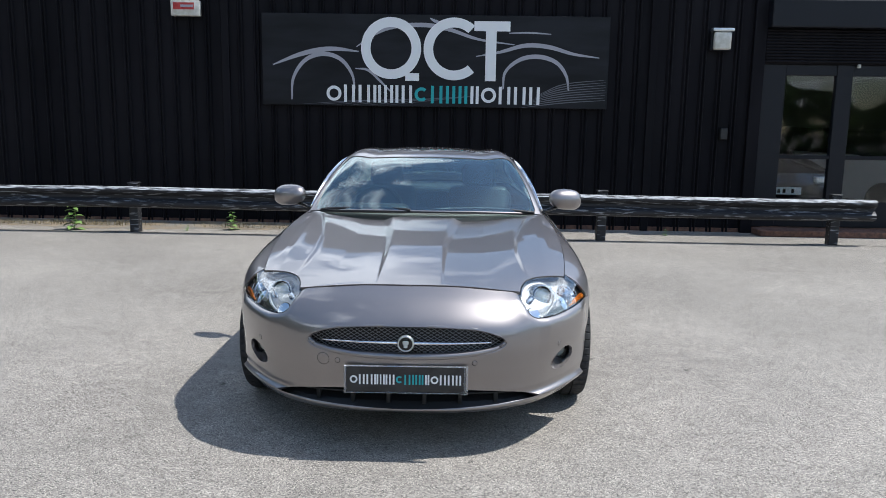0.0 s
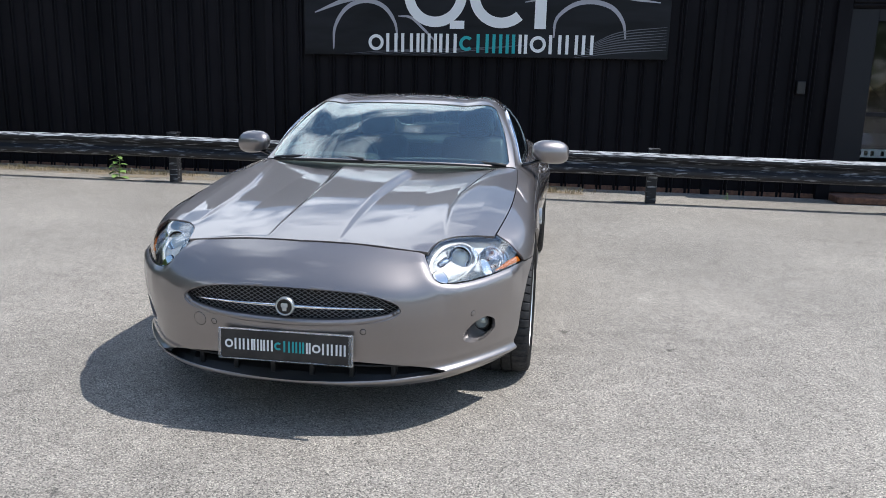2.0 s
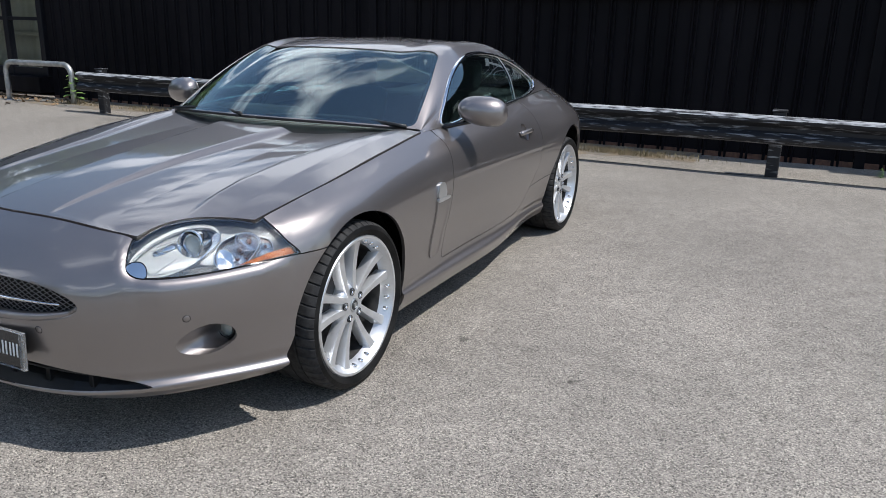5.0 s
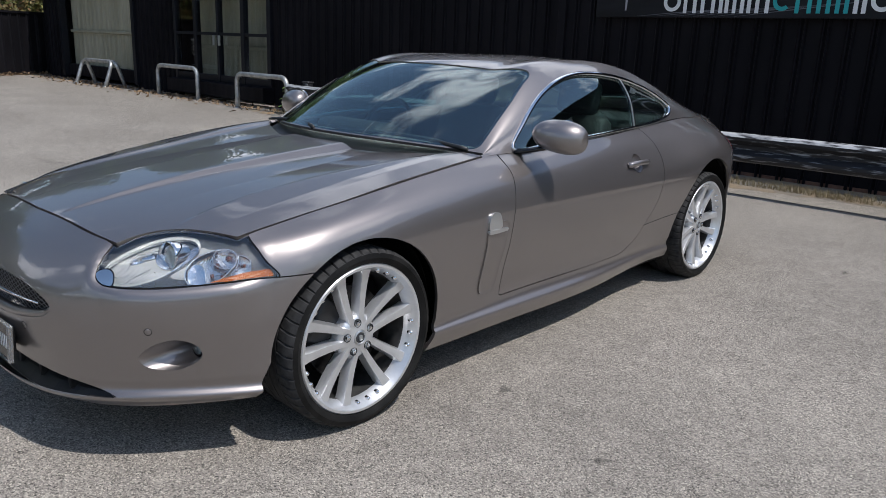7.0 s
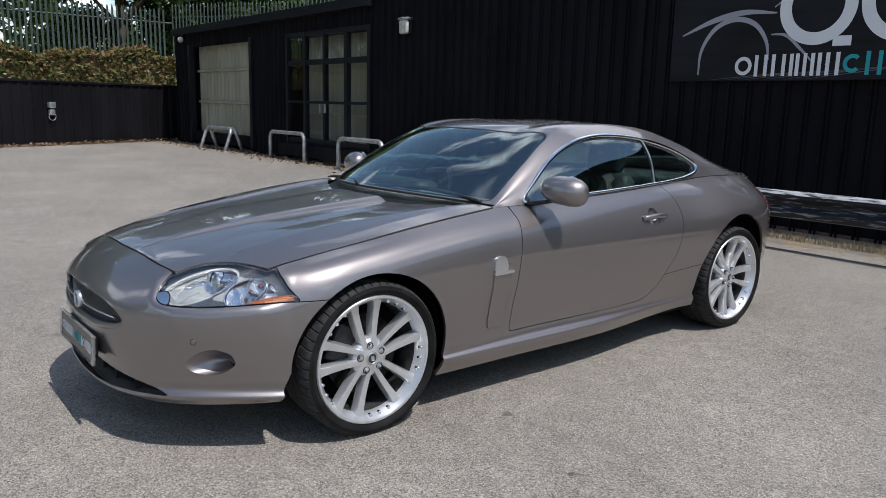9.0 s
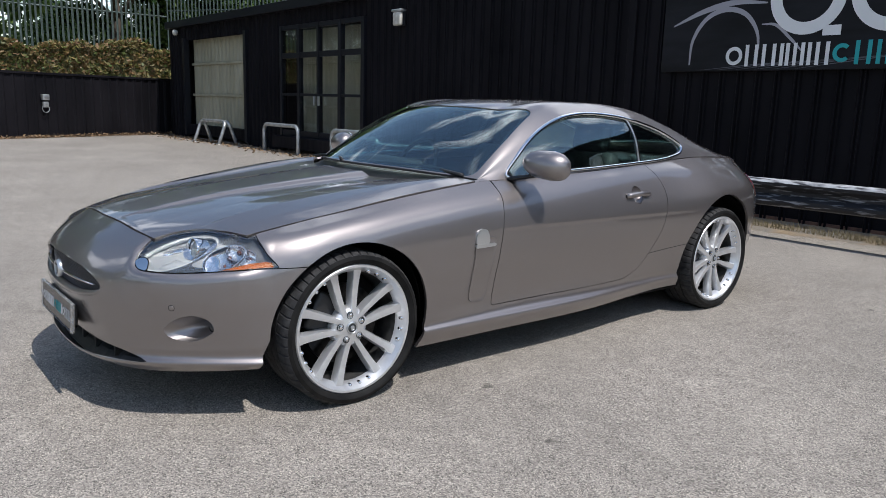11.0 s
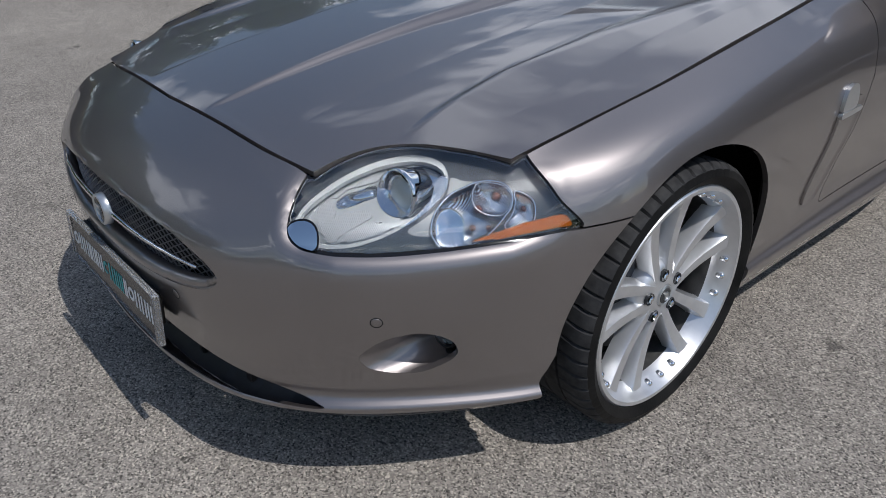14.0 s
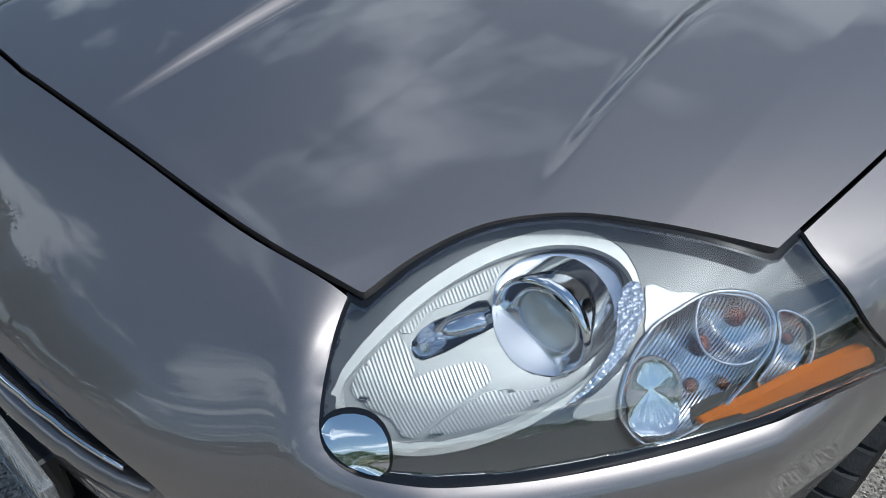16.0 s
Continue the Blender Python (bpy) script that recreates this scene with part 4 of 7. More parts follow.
def bowl(edge, bottom, rings=7, flat=0.05):
    """A round-bottomed cup from a closed edge down to a point."""
    e = [Vector(p) for p in edge]
    n = len(e)
    b = Vector(bottom)
    mid = sum(e, Vector()) / n
    v, f = [], []
    for i in range(rings + 1):
        k = flat + (1 - flat) * math.sin(math.pi / 2 * (1 - i / rings)) if i < rings else flat
        h = 1 - math.cos(math.pi / 2 * i / rings)
        h = math.sin(math.pi / 2 * i / rings)
        k = max(flat, math.sqrt(max(0.0, 1 - h * h)))
        for p in e:
            v.append((mid + (p - mid) * k).lerp(b + (p - mid) * k, h) if i else p)
    for i in range(rings):
        for k in range(n):
            f.append((i * n + k, i * n + (k + 1) % n, (i + 1) * n + (k + 1) % n, (i + 1) * n + k))
    f.append(tuple(range(rings * n, rings * n + n)))
    return v, f



for s in (1, -1):
    lens = panel("headlamp", LAMPSKIN.cuts(into(lamp_hole, 0.003), lambda v: off_hood(v) - 0.0015).offset(-0.0015), LENS, car, "clear glossy headlamp with chrome reflectors", side=s, depth=0.003, sheet=True)
    lens.visible_shadow = False
    panel("lamp_seal", LAMPSKIN.cuts(into(lamp_hole, -0.004), lambda v: np.maximum(0.0038 - lamp_hole(v), 0.003 - off_hood(v)), lambda v: off_hood(v) + 0.004, lambda v: 0.530 - fold(v)).offset(-0.0055), GLOSSBLACK, lens, side=s, depth=0.0008)
    main_in, turn_in, side_in, bowl_in, recess_in = (region(q) for q in (RING_MAIN, RING_TURN, RING_SIDE, BOWL, RECESS))
    link_in, cap_in = region(LINK), region(CAP)
    bezel = LAMPSKIN.cuts(into(lamp_hole, 0.0), out_of(main_in), out_of(turn_in), out_of(side_in), out_of(link_in))
    panel("lamp_bezel", bezel.offset(-0.026), LAMPGREY, lens, "dark grey lamp bezel", side=s, depth=0.022)
    panel("lamp_tray", LAMPSKIN.cuts(into(main_in, -0.002), out_of(bowl_in), out_of(recess_in)).offset(-0.044), TRAY, lens, "silver lamp tray", side=s, depth=0.004)
    for pts in (RIB_SIDE, RIB_UP, RIB_LOW, RIB_EDGE):
        panel("lamp_ribs", LAMPSKIN.cuts(into(region(pts)), into(main_in, 0.008), out_of(bowl_in, 0.002), out_of(recess_in, 0.002)).offset(-0.0415), RIBBED, lens, side=s, depth=0.004)
    panel("lamp_ring", LAMPSKIN.cuts(into(main_in, -0.001), lambda v: 0.0070 - main_in(v)).offset(-0.027), RIMSILVER, lens, "satin rim round the reflector", side=s, depth=0.010)
    panel("lamp_link", LAMPSKIN.cuts(into(link_in), out_of(main_in), out_of(turn_in)).offset(-0.024), TRAY, lens, side=s, depth=0.010)
    panel("lamp_prism", LAMPSKIN.cuts(into(region(KNURL)), out_of(turn_in), lambda v: np.maximum(main_in(v), link_in(v)) - 0.001).offset(-0.021), FACET, lens, "sparkling prism band", side=s, depth=0.004)
    for pts, r, d in ((RING_TURN, 0.0020, 0.021), (RING_SIDE, 0.0016, 0.021), (TURN_UP, 0.0014, 0.024)):
        ob_side("lamp_ring", *tube(on_skin(pts, d), r, 8, True), BRIGHT, lens, s)
    reflex_in = inside(REFLEX, fold, Z, smooth=False)
    panel("side_reflector", LAMPSKIN.cuts(into(reflex_in), into(lamp_hole, 0.005)).offset(-0.012), AMBER, lens, "orange side reflector", side=s, depth=0.010)
    panel("washer_cap", LAMPSKIN.cuts(into(cap_in)).offset(0.0015), CHROME, lens, "mirror-bright washer cap", side=s, depth=0.004)
    panel("cap_gap", LAMPSKIN.cuts(into(cap_in, -0.0035), into(lamp_hole, 0.001)).offset(-0.0008), GLOSSBLACK, lens, side=s, depth=0.001)
    # projector: a wide polished bowl, the barrel standing in it facing straight ahead, dark throat and glass eye
    c = skin_point(0.049, 0.694, 0.031)
    m = Matrix.Translation(c) @ FACE.to_track_quat("Z", "Y").to_matrix().to_4x4()
    ob_side("projector_bowl", *bowl(on_skin(BOWL, 0.043), c - FACE * 0.060 + Vector((0, 0, 0.012)), 9), BRIGHT, lens, s)
    ob_side("projector_ring", *lathe([(0.046, -0.050), (0.0485, -0.006), (0.0502, 0.002), (0.0478, 0.0065), (0.0445, 0.004), (0.0432, -0.004)], 48, "z", m), CHROME, lens, s)
    ob_side("projector_throat", *lathe([(0.0436, -0.003), (0.041, -0.010), (0.0365, -0.014)], 40, "z", m), LINER, lens, s)
    ob_side("projector_collar", *lathe([(0.0370, -0.016), (0.0360, -0.006), (0.0330, -0.004), (0.0305, -0.011)], 40, "z", m), CHROME, lens, s)
    v, f = ball((0, 0, 0), 0.0310, 24, 12, (1, 1, 0.45))
    ob_side("projector_eye", [m @ (p + Vector((0, 0, -0.013))) for p in v], f, EYE, lens, s)
    # polished recess with a short bright tube beside the projector
    ob_side("lamp_recess", *bowl(on_skin(RECESS, 0.043), skin_point(-0.055, 0.694, 0.066), 6, 0.2), BRIGHT, lens, s)
    a_, b_ = skin_point(-0.085, 0.692, 0.052), skin_point(-0.012, 0.700, 0.050)
    ob_side("lamp_tube", *tube([a_.lerp(b_, k / 4) for k in range(5)], [0.006, 0.011, 0.0125, 0.0125, 0.011], 14), CHROME, lens, s)
    # turn signal: a fluted bowl, a round cup in its upper end, a smooth cup in its lower end, bulbs
    ob_side("turn_bowl", *bowl(on_skin(RING_TURN, 0.023), skin_point(0.245, 0.664, 0.060), 8, 0.16), FLUTE, lens, s)
    ob_side("turn_cup", *bowl(on_skin(TURN_UP, 0.026), skin_point(0.300, 0.684, 0.052), 6, 0.14), FLUTE, lens, s)
    ob_side("turn_cup", *bowl(on_skin(TURN_LOW, 0.027), skin_point(0.196, 0.643, 0.033), 6, 0.10), BRIGHT, lens, s)
    for a_, z_, r_, d_in in ((0.312, 0.692, 0.0105, 0.040), (0.268, 0.672, 0.0105, 0.046), (0.258, 0.634, 0.0075, 0.040), (0.300, 0.632, 0.006, 0.036)):
        ob_side("turn_bulb", *ball(skin_point(a_, z_, d_in), r_, 14, 8), BULB, lens, s)
    ob_side("side_bowl", *bowl(on_skin(RING_SIDE, 0.023), skin_point(0.386, 0.660, 0.044), 6, 0.12), FLUTE, lens, s)
    ob_side("side_bulb", *ball(skin_point(0.390, 0.662, 0.034), 0.0065, 12, 8), BULB, lens, s)

# ---- grille, intake, badge and number plate ----
def nose_y(x, z):
    v = BELT.v
    d = (v[:, 0] - abs(x)) ** 2 + (v[:, 2] - z) ** 2 + np.where(v[:, 1] > -0.3, 1.0, 0.0)
    return float(v[np.argmin(d), 1])


nose_cache = {}
def nose_at(x, z):
    k = (round(abs(x), 2), round(z, 2))
    if k not in nose_cache:
        nose_cache[k] = nose_y(*k)
    return nose_cache[k]


WIRE = material("grille_wire", (0.30, 0.30, 0.31), 0.32, 0.8)
gp = spline(GRILLE, 120, True)
bm_v, bm_f = [], []


def add_to(vs, fs, more):
    b = len(vs)
    vs.extend(more[0]); fs.extend(tuple(k + b for k in q) for q in more[1])


def in_poly(x, z, poly):
    odd = False
    for (x0, z0), (x1, z1) in zip(poly, np.roll(poly, -1, 0)):
        if (z0 > z) != (z1 > z) and x < (x1 - x0) * (z - z0) / (z1 - z0) + x0:
            odd = not odd
    return odd


for sgn in (1, -1):
    for k in range(-26, 27):
        run = []
        for q in np.linspace(-0.075, 0.075, 22):
            x, z = k * 0.0270 + sgn * q * 1.75, 0.523 + q
            if in_poly(x, z, gp * np.array([1.03, 1.0]) + np.array([0, 0])):
                run.append((x, nose_at(x, z) + 0.034, z))
        if len(run) > 2:
            add_to(bm_v, bm_f, tube(run, 0.0014, 5))
grille = mesh_ob("grille", bm_v, bm_f, WIRE, car, "black diamond mesh grille")
v, f = [], []
for x in np.linspace(-0.47, 0.47, 40):
    for z in (0.435, 0.523, 0.61):
        v.append((x, nose_at(x, 0.52) + 0.085, z))
for i in range(39):
    for j in range(2):
        f.append((i * 3 + j, (i + 1) * 3 + j, (i + 1) * 3 + j + 1, i * 3 + j + 1))
mesh_ob("grille_backing", v, f, GAP, grille)
ring = [(x, nose_at(x, z) + 0.007, z) for x, z in spline([(x * 1.005, 0.523 + (z - 0.523) * 1.02) for x, z in GRILLE], 120, True)]
mesh_ob("grille_surround", *tube(ring, 0.0055, 10, True, 1.3), PAINT, grille, smooth=True)
lip = [(x * 0.985, nose_at(x, z) + 0.016, z + 0.007) for x, z in spline(GRILLE, 160, True) if z < 0.520]
lip.sort(key=lambda p: p[0])
mesh_ob("grille_lip", *tube(lip, [0.0205 - 0.008 * (abs(p[0]) / 0.44) ** 3 for p in lip], 14, flat=0.85), PAINT, grille, "rolled lower lip of the grille", smooth=True)
bar = [(x, nose_at(x, 0.522) + 0.010, 0.5225) for x in np.linspace(-0.375, 0.375, 31)]
mesh_ob("grille_bar", *tube(bar, [0.0035 + 0.0045 * (1 - abs(p[0]) / 0.375) for p in bar], 8), CHROME, grille, "slim chrome grille bar", smooth=True)
be = Vector((0, -0.929, 0.522))
mb = Matrix.Translation(be) @ Matrix.Rotation(radians(90), 4, "X")
mb = Matrix.Translation((0, 0.005, 0)) @ mb
badge = mesh_ob("badge", *lathe([(0.0, 0.004), (0.022, 0.004), (0.026, 0.002), (0.030, 0.003)], 40, "z", mb), GLOSSBLACK, grille, "round black badge in a chrome ring", smooth=True)
mesh_ob("badge_ring", *lathe([(0.029, -0.006), (0.029, 0.004), (0.032, 0.0065), (0.036, 0.004), (0.037, -0.012)], 40, "z", mb), SATIN, badge, smooth=True)
bm = bmesh.new()
box(bm, (-0.0085, -0.0060, 0.503), (0.0085, -0.003, 0.521), 0.004, 2)
box(bm, (-0.0130, -0.0055, 0.517), (0.0130, -0.003, 0.534), 0.004, 2)
bmesh.ops.translate(bm, vec=(0, -0.924, 0.002), verts=bm.verts)
part("badge_relief", bm, SATIN, badge, smooth=True)

v, f = [], []
for x in np.linspace(-0.60, 0.60, 50):
    for z, d in ((0.20, 0.02), (0.235, 0.05), (0.27, 0.10), (0.35, 0.10)):
        v.append((x, nose_at(x, 0.27) + d, z))
for i in range(49):
    for j in range(3):
        f.append((i * 4 + j, (i + 1) * 4 + j, (i + 1) * 4 + j + 1, i * 4 + j + 1))
intake = mesh_ob("lower_intake", v, f, BLACK, car, "black lower air intake with slats")
for z in (0.288,):
    pts = [(x, nose_at(x, 0.27) + 0.030, z - 0.02 * abs(x)) for x in np.linspace(-0.5, 0.5, 30)]
    mesh_ob("intake_slat", *tube(pts, 0.012, 8, flat=0.5), BLACK, intake, smooth=True)
for x in (-0.40, -0.24, -0.08, 0.08, 0.24, 0.40):
    bm = bmesh.new()
    box(bm, (x - 0.010, nose_at(x, 0.27) + 0.035, 0.226), (x + 0.010, nose_at(x, 0.27) + 0.10, 0.31), 0.003)
    part("intake_fin", bm, BLACK, intake)

# number plate in a clear holder, with the dealer's plain marks
plate = empty("number_plate", (0.002, -0.934, 0.365)); plate.parent = car
plate.rotation_euler = (radians(-3.5), radians(-0.4), 0)
bm = bmesh.new(); box(bm, (-0.262, -0.004, -0.0565), (0.262, 0.004, 0.0565), 0.002, 1)
board = part("plate_board", bm, PLATEBLACK, plate, "black dealer plate")
for x0, x1, z0, z1 in ((-0.267, 0.267, 0.0565, 0.061), (-0.267, 0.267, -0.061, -0.0565), (-0.269, -0.258, -0.061, 0.061), (0.252, 0.269, -0.063, 0.061)):
    bm = bmesh.new(); box(bm, (x0, -0.009, z0), (x1, 0.006, z1), 0.002, 1)
    part("plate_holder", bm, CLEAR, plate, "clear plastic plate edge")
bm = bmesh.new(); box(bm, (-0.22, 0.004, -0.045), (0.22, 0.030, 0.045), 0.004)
part("plate_bracket", bm, BLACK, plate)


def bar_bm(x0, x1, z0, z1, y=0.0, t=0.0012):
    bm = bmesh.new(); box(bm, (x0, y - t, z0), (x1, y, z1))
    return bm


def ring_bm(cx, cz, r, wid, start, end, y, t=0.0012, seg=28):
    """A flat ring or open ring standing in the x-z plane."""
    bm = bmesh.new()
    full = end - start >= 359.9
    n = seg
    rows = []
    for k in range(n if full else n + 1):
        a = radians(start + (end - start) * k / n)
        rows.append([bm.verts.new((cx + q * math.cos(a), yy, cz + q * math.sin(a))) for q in (r, r - wid) for yy in (y - t, y)])
    m = len(rows)
    for k in range(m if full else m - 1):
        a, b = rows[k], rows[(k + 1) % m]
        for i, j in ((0, 2), (3, 1), (1, 0), (2, 3)):
            bm.faces.new((a[i], a[j], b[j], b[i]))
    bmesh.ops.recalc_face_normals(bm, faces=bm.faces)
    return bm


def mark_row(parent, x0, x1, z0, z1, y, t, name="mark"):
    """The dealer's line as plain marks: 7 white, 4 teal, 5 white, each the size of its letter."""
    kinds = "oubb1bbcbbbbobbb"
    wid = [1.15, 1.0, 1.05, 0.7, 0.35, 0.75, 0.95, 1.05, 1.05, 0.85, 0.8, 0.75, 1.15, 1.05, 1.05, 0.95]
    gap = 0.12
    unit = (x1 - x0) / (sum(wid) + gap * (len(wid) - 1))
    x = x0
    h = z1 - z0
    for k, (kind, w) in enumerate(zip(kinds, wid)):
        mat = TEAL if 7 <= k <= 10 else WHITE
        w *= unit
        st = h * 0.17
        if kind == "o":
            bm = ring_bm(x + w / 2, z0 + h / 2, w / 2, st, 0, 360, y, t)
        elif kind == "c":
            bm = ring_bm(x + w / 2, z0 + h / 2, w / 2, st, 45, 315, y, t)
        elif kind in "1bu" and w < 0.6 * unit:
            bm = bar_bm(x + w * 0.2, x + w * 0.8, z0, z1, y, t)
        else:
            bm = bar_bm(x + w * 0.08, x + w * 0.08 + st, z0, z1, y, t)
            part(name, bm, mat, parent)
            bm = bar_bm(x + w * 0.92 - st, x + w * 0.92, z0, z1, y, t)
        part(name, bm, mat, parent)
        x += w + gap * unit


mark_row(board, -0.243, 0.243, -0.022, 0.022, -0.0042, 0.0008)

# small things on the nose
def disc_on(name, a, b, r, mat, parent, front=True, proud=0.0015, side=1, ringed=None, label=""):
    p, n = side_point(a, b, None, front)
    m = Matrix.Translation(p) @ n.to_track_quat("Z", "Y").to_matrix().to_4x4()
    ob = ob_side(name, *lathe([(0.0, proud), (r * 0.85, proud), (r, proud * 0.3), (r * 1.01, -0.003)], 20, "z", m), mat, parent, side, label)
    return ob


for s in (1, -1):
    for x, z in ((0.30, 0.435), (0.694, 0.472)):
        o = disc_on("sensor_gap", x, z, 0.0125, GAP, bumper, side=s, proud=0.0004)
        disc_on("parking_sensor", x, z, 0.0105, PAINT, bumper, side=s, proud=0.0012)
disc_on("tow_gap", 0.365, 0.438, 0.0285, GAP, bumper, side=-1, proud=0.0003)
disc_on("tow_cover", 0.365, 0.438, 0.0272, PAINT, bumper, side=-1, proud=0.0008)

# fog lamp scoops: a deep bowl leaning outward with the round lamp at its outer end
FOGSKIN = BELT.cuts(lambda v: -0.2 - v[:, 1], into(fog_hole, 0.0))
FOGDARK = FOGSKIN.cuts(into(region([(0.118, 0.372), (0.135, 0.415), (0.165, 0.425), (0.198, 0.408), (0.208, 0.384), (0.175, 0.362), (0.14, 0.354)])))


def scooped(skin):
    sink = np.clip(fog_hole(skin.v) / 0.040, 0, 1)
    away = np.clip((fold(skin.v) + 0.06) / 0.26, 0, 1)
    w = skin.v.copy()
    w[:, 1] += 0.145 * sink**0.6 * (0.16 + 0.84 * away)
    w[:, 0] -= 0.055 * sink * away
    return skin.moved(w)


for s in (1, -1):
    sc = panel("fog_scoop", scooped(FOGSKIN), PAINT, car, side=s, depth=0.001)
    panel("fog_housing", scooped(FOGDARK).offset(0.003), BLACK, sc, "black lamp housing", side=s, depth=0.002)
    c = Vector((0.712, -0.535, 0.392))
    m = Matrix.Translation(c) @ Vector((0.05, -1, 0)).to_track_quat("Z", "Y").to_matrix().to_4x4()
    fog = ob_side("fog_lamp", *lathe([(0.0, 0.004), (0.020, 0.001), (0.029, -0.006)], 24, "z", m), EYE, car, s, "small round fog lamp")
    ob_side("fog_reflector", *dish(c + Vector((0, 0.002, 0)), 0.029, 0.02, (0.05, -1, 0)), BRIGHT, fog, s)
    ob_side("fog_rim", *lathe([(0.029, 0.004), (0.031, 0.007), (0.037, 0.004), (0.046, -0.03)], 24, "z", m), GLOSSBLACK, fog, s)

# ---- wheels ----
def build_wheel(width, radius):
    """One wheel lying along x, its face at +x; spokes in five pairs."""
    rim_r = radius * 0.815
    hw = width / 2
    prof = [(rim_r + 0.004, hw * 0.80), (rim_r + 0.010, hw * 0.93), (rim_r + 0.022, hw * 1.0), (radius - 0.030, hw * 1.03), (radius - 0.014, hw * 0.98), (radius - 0.004, hw * 0.87), (radius, hw * 0.74)]
    grooves = [0.42, 0.36, 0.04, -0.04, -0.36, -0.42]
    tread = []
    for k, a in enumerate(grooves):
        tread.append((radius if k % 2 == 0 else radius - 0.007, hw * a)) if k % 2 == 0 else tread.extend([(radius - 0.007, hw * (a + 0.055)), (radius - 0.007, hw * (a + 0.005)), (radius, hw * a)])
    prof = prof + tread + [(radius, -hw * 0.74), (radius - 0.008, -hw * 0.9), (radius - 0.03, -hw * 1.03), (rim_r + 0.02, -hw), (rim_r + 0.004, -hw * 0.8)]
    sides = 416
    v, f = [], []
    for i, (r, a) in enumerate(prof):
        for k in range(sides):
            w = 2 * math.pi * (k + (3.0 * abs(a) / hw)) / sides
            q = r
            if 4 <= i <= 6 or len(prof) - 5 <= i <= len(prof) - 4:
                if k % 8 == 0:
                    q = r - (0.0075 if i > 4 else 0.0025)
            v.append((a, q * math.cos(w), q * math.sin(w)))
    for i in range(len(prof) - 1):
        for k in range(sides):
            f.append((i * sides + k, i * sides + (k + 1) % sides, (i + 1) * sides + (k + 1) % sides, (i + 1) * sides + k))
    f = [q[::-1] for q in f]
    face = hw * 0.86
    rim_prof = [(rim_r + 0.006, hw * 0.80), (rim_r + 0.009, hw * 0.90), (rim_r + 0.004, hw * 0.945), (rim_r - 0.005, hw * 0.94), (rim_r - 0.009, hw * 0.87), (rim_r - 0.024, hw * 0.70), (rim_r - 0.031, hw * 0.52)]
    rv, rf = lathe(rim_prof, 96, "x")
    wheel = mesh_ob("wheel", rv, [q[::-1] for q in rf], ALLOY, None, "silver multi-spoke alloy wheel with low-profile tyre", True, 40)
    # barrel inside the rim, coloured darker than the alloy in place of shade
    rv, rf = lathe([(rim_r - 0.031, hw * 0.52), (rim_r - 0.038, 0.0), (rim_r - 0.030, -hw * 0.7), (rim_r - 0.004, -hw * 0.85)], 72, "x")
    mesh_ob("barrel", rv, [q[::-1] for q in rf], BARREL, wheel, "inner barrel in dark grey that stands for the shade behind the spokes", True, 40)
    tyre = mesh_ob("tyre", v, f, RUBBER, wheel, "black low-profile tyre with grey tread", True, 30)
    tyre.data.materials.append(TREAD)
    for k, poly in enumerate(tyre.data.polygons):
        if 4 <= k // sides <= len(prof) - 6:
            poly.material_index = 1
    # spokes
    for pair in range(5):
        for sg in (-1, 1):
            rows = []
            steps = 14
            up = radians(90 + 72 * pair)
            c = Vector((0, math.cos(up), math.sin(up)))
            d = Vector((0, -math.sin(up), math.cos(up)))
            for i in range(steps + 1):
                t = i / steps
                r = 0.034 + (rim_r - 0.012 - 0.034) * t
                off = sg * (0.0165 + 0.044 * t)
                half = 0.0128 + 0.0070 * t**1.3 + 0.006 * max(0.0, t - 0.82) / 0.18
                x = face * (0.79 - 0.065 * math.sin(math.pi * t) + 0.12 * t * t)
                rows.append([c * r + d * (off + half * a) + Vector((x + b, 0, 0)) for a, b in ((-1.22, -0.040), (-1.0, -0.007), (-0.84, 0.0), (sg * -0.10, 0.0012), (0.84, 0.0), (1.0, -0.007), (1.22, -0.040))])
            sv = [p for row in rows for p in row]
            sf = []
            for i in range(steps):
                for k in range(6):
                    sf.append((i * 7 + k, i * 7 + k + 1, (i + 1) * 7 + k + 1, (i + 1) * 7 + k))
            mesh_ob("spoke", sv, sf, ALLOY, wheel, "", True, 25)
    mesh_ob("hub", *lathe([(0.088, face * 0.30), (0.084, face * 0.62), (0.074, face * 0.715), (0.060, face * 0.765), (0.044, face * 0.795), (0.029, face * 0.82), (0.0265, face * 0.80), (0.0, face * 0.80)], 48, "x"), ALLOY, wheel, "", True, 40)
    mesh_ob("centre_cap", *lathe([(0.026, face * 0.80), (0.0255, face * 0.845), (0.0225, face * 0.860), (0.0205, face * 0.845), (0.0, face * 0.850)], 32, "x"), SATIN, wheel, "satin silver centre cap", True, 40)
    mesh_ob("cap_disc", *lathe([(0.0198, face * 0.840), (0.0190, face * 0.858), (0.0, face * 0.862)], 28, "x"), LAMPGREY, wheel, "dark disc", True, 40)
    bm = bmesh.new(); box(bm, (face * 0.856, -0.008, -0.010), (face * 0.880, 0.008, 0.010), 0.004, 2)
    part("cap_relief", bm, SATIN, wheel, smooth=True)
    well_v, well_f = lathe([(0.0152, -0.004), (0.0150, 0.0030), (0.0136, 0.0036), (0.0126, -0.004), (0.0, -0.004)], 18, "x")
    nut_v, nut_f = lathe([(0.0088, -0.004), (0.0086, 0.005), (0.0070, 0.0080), (0.0040, 0.0090), (0.0, 0.0090)], 6, "x")
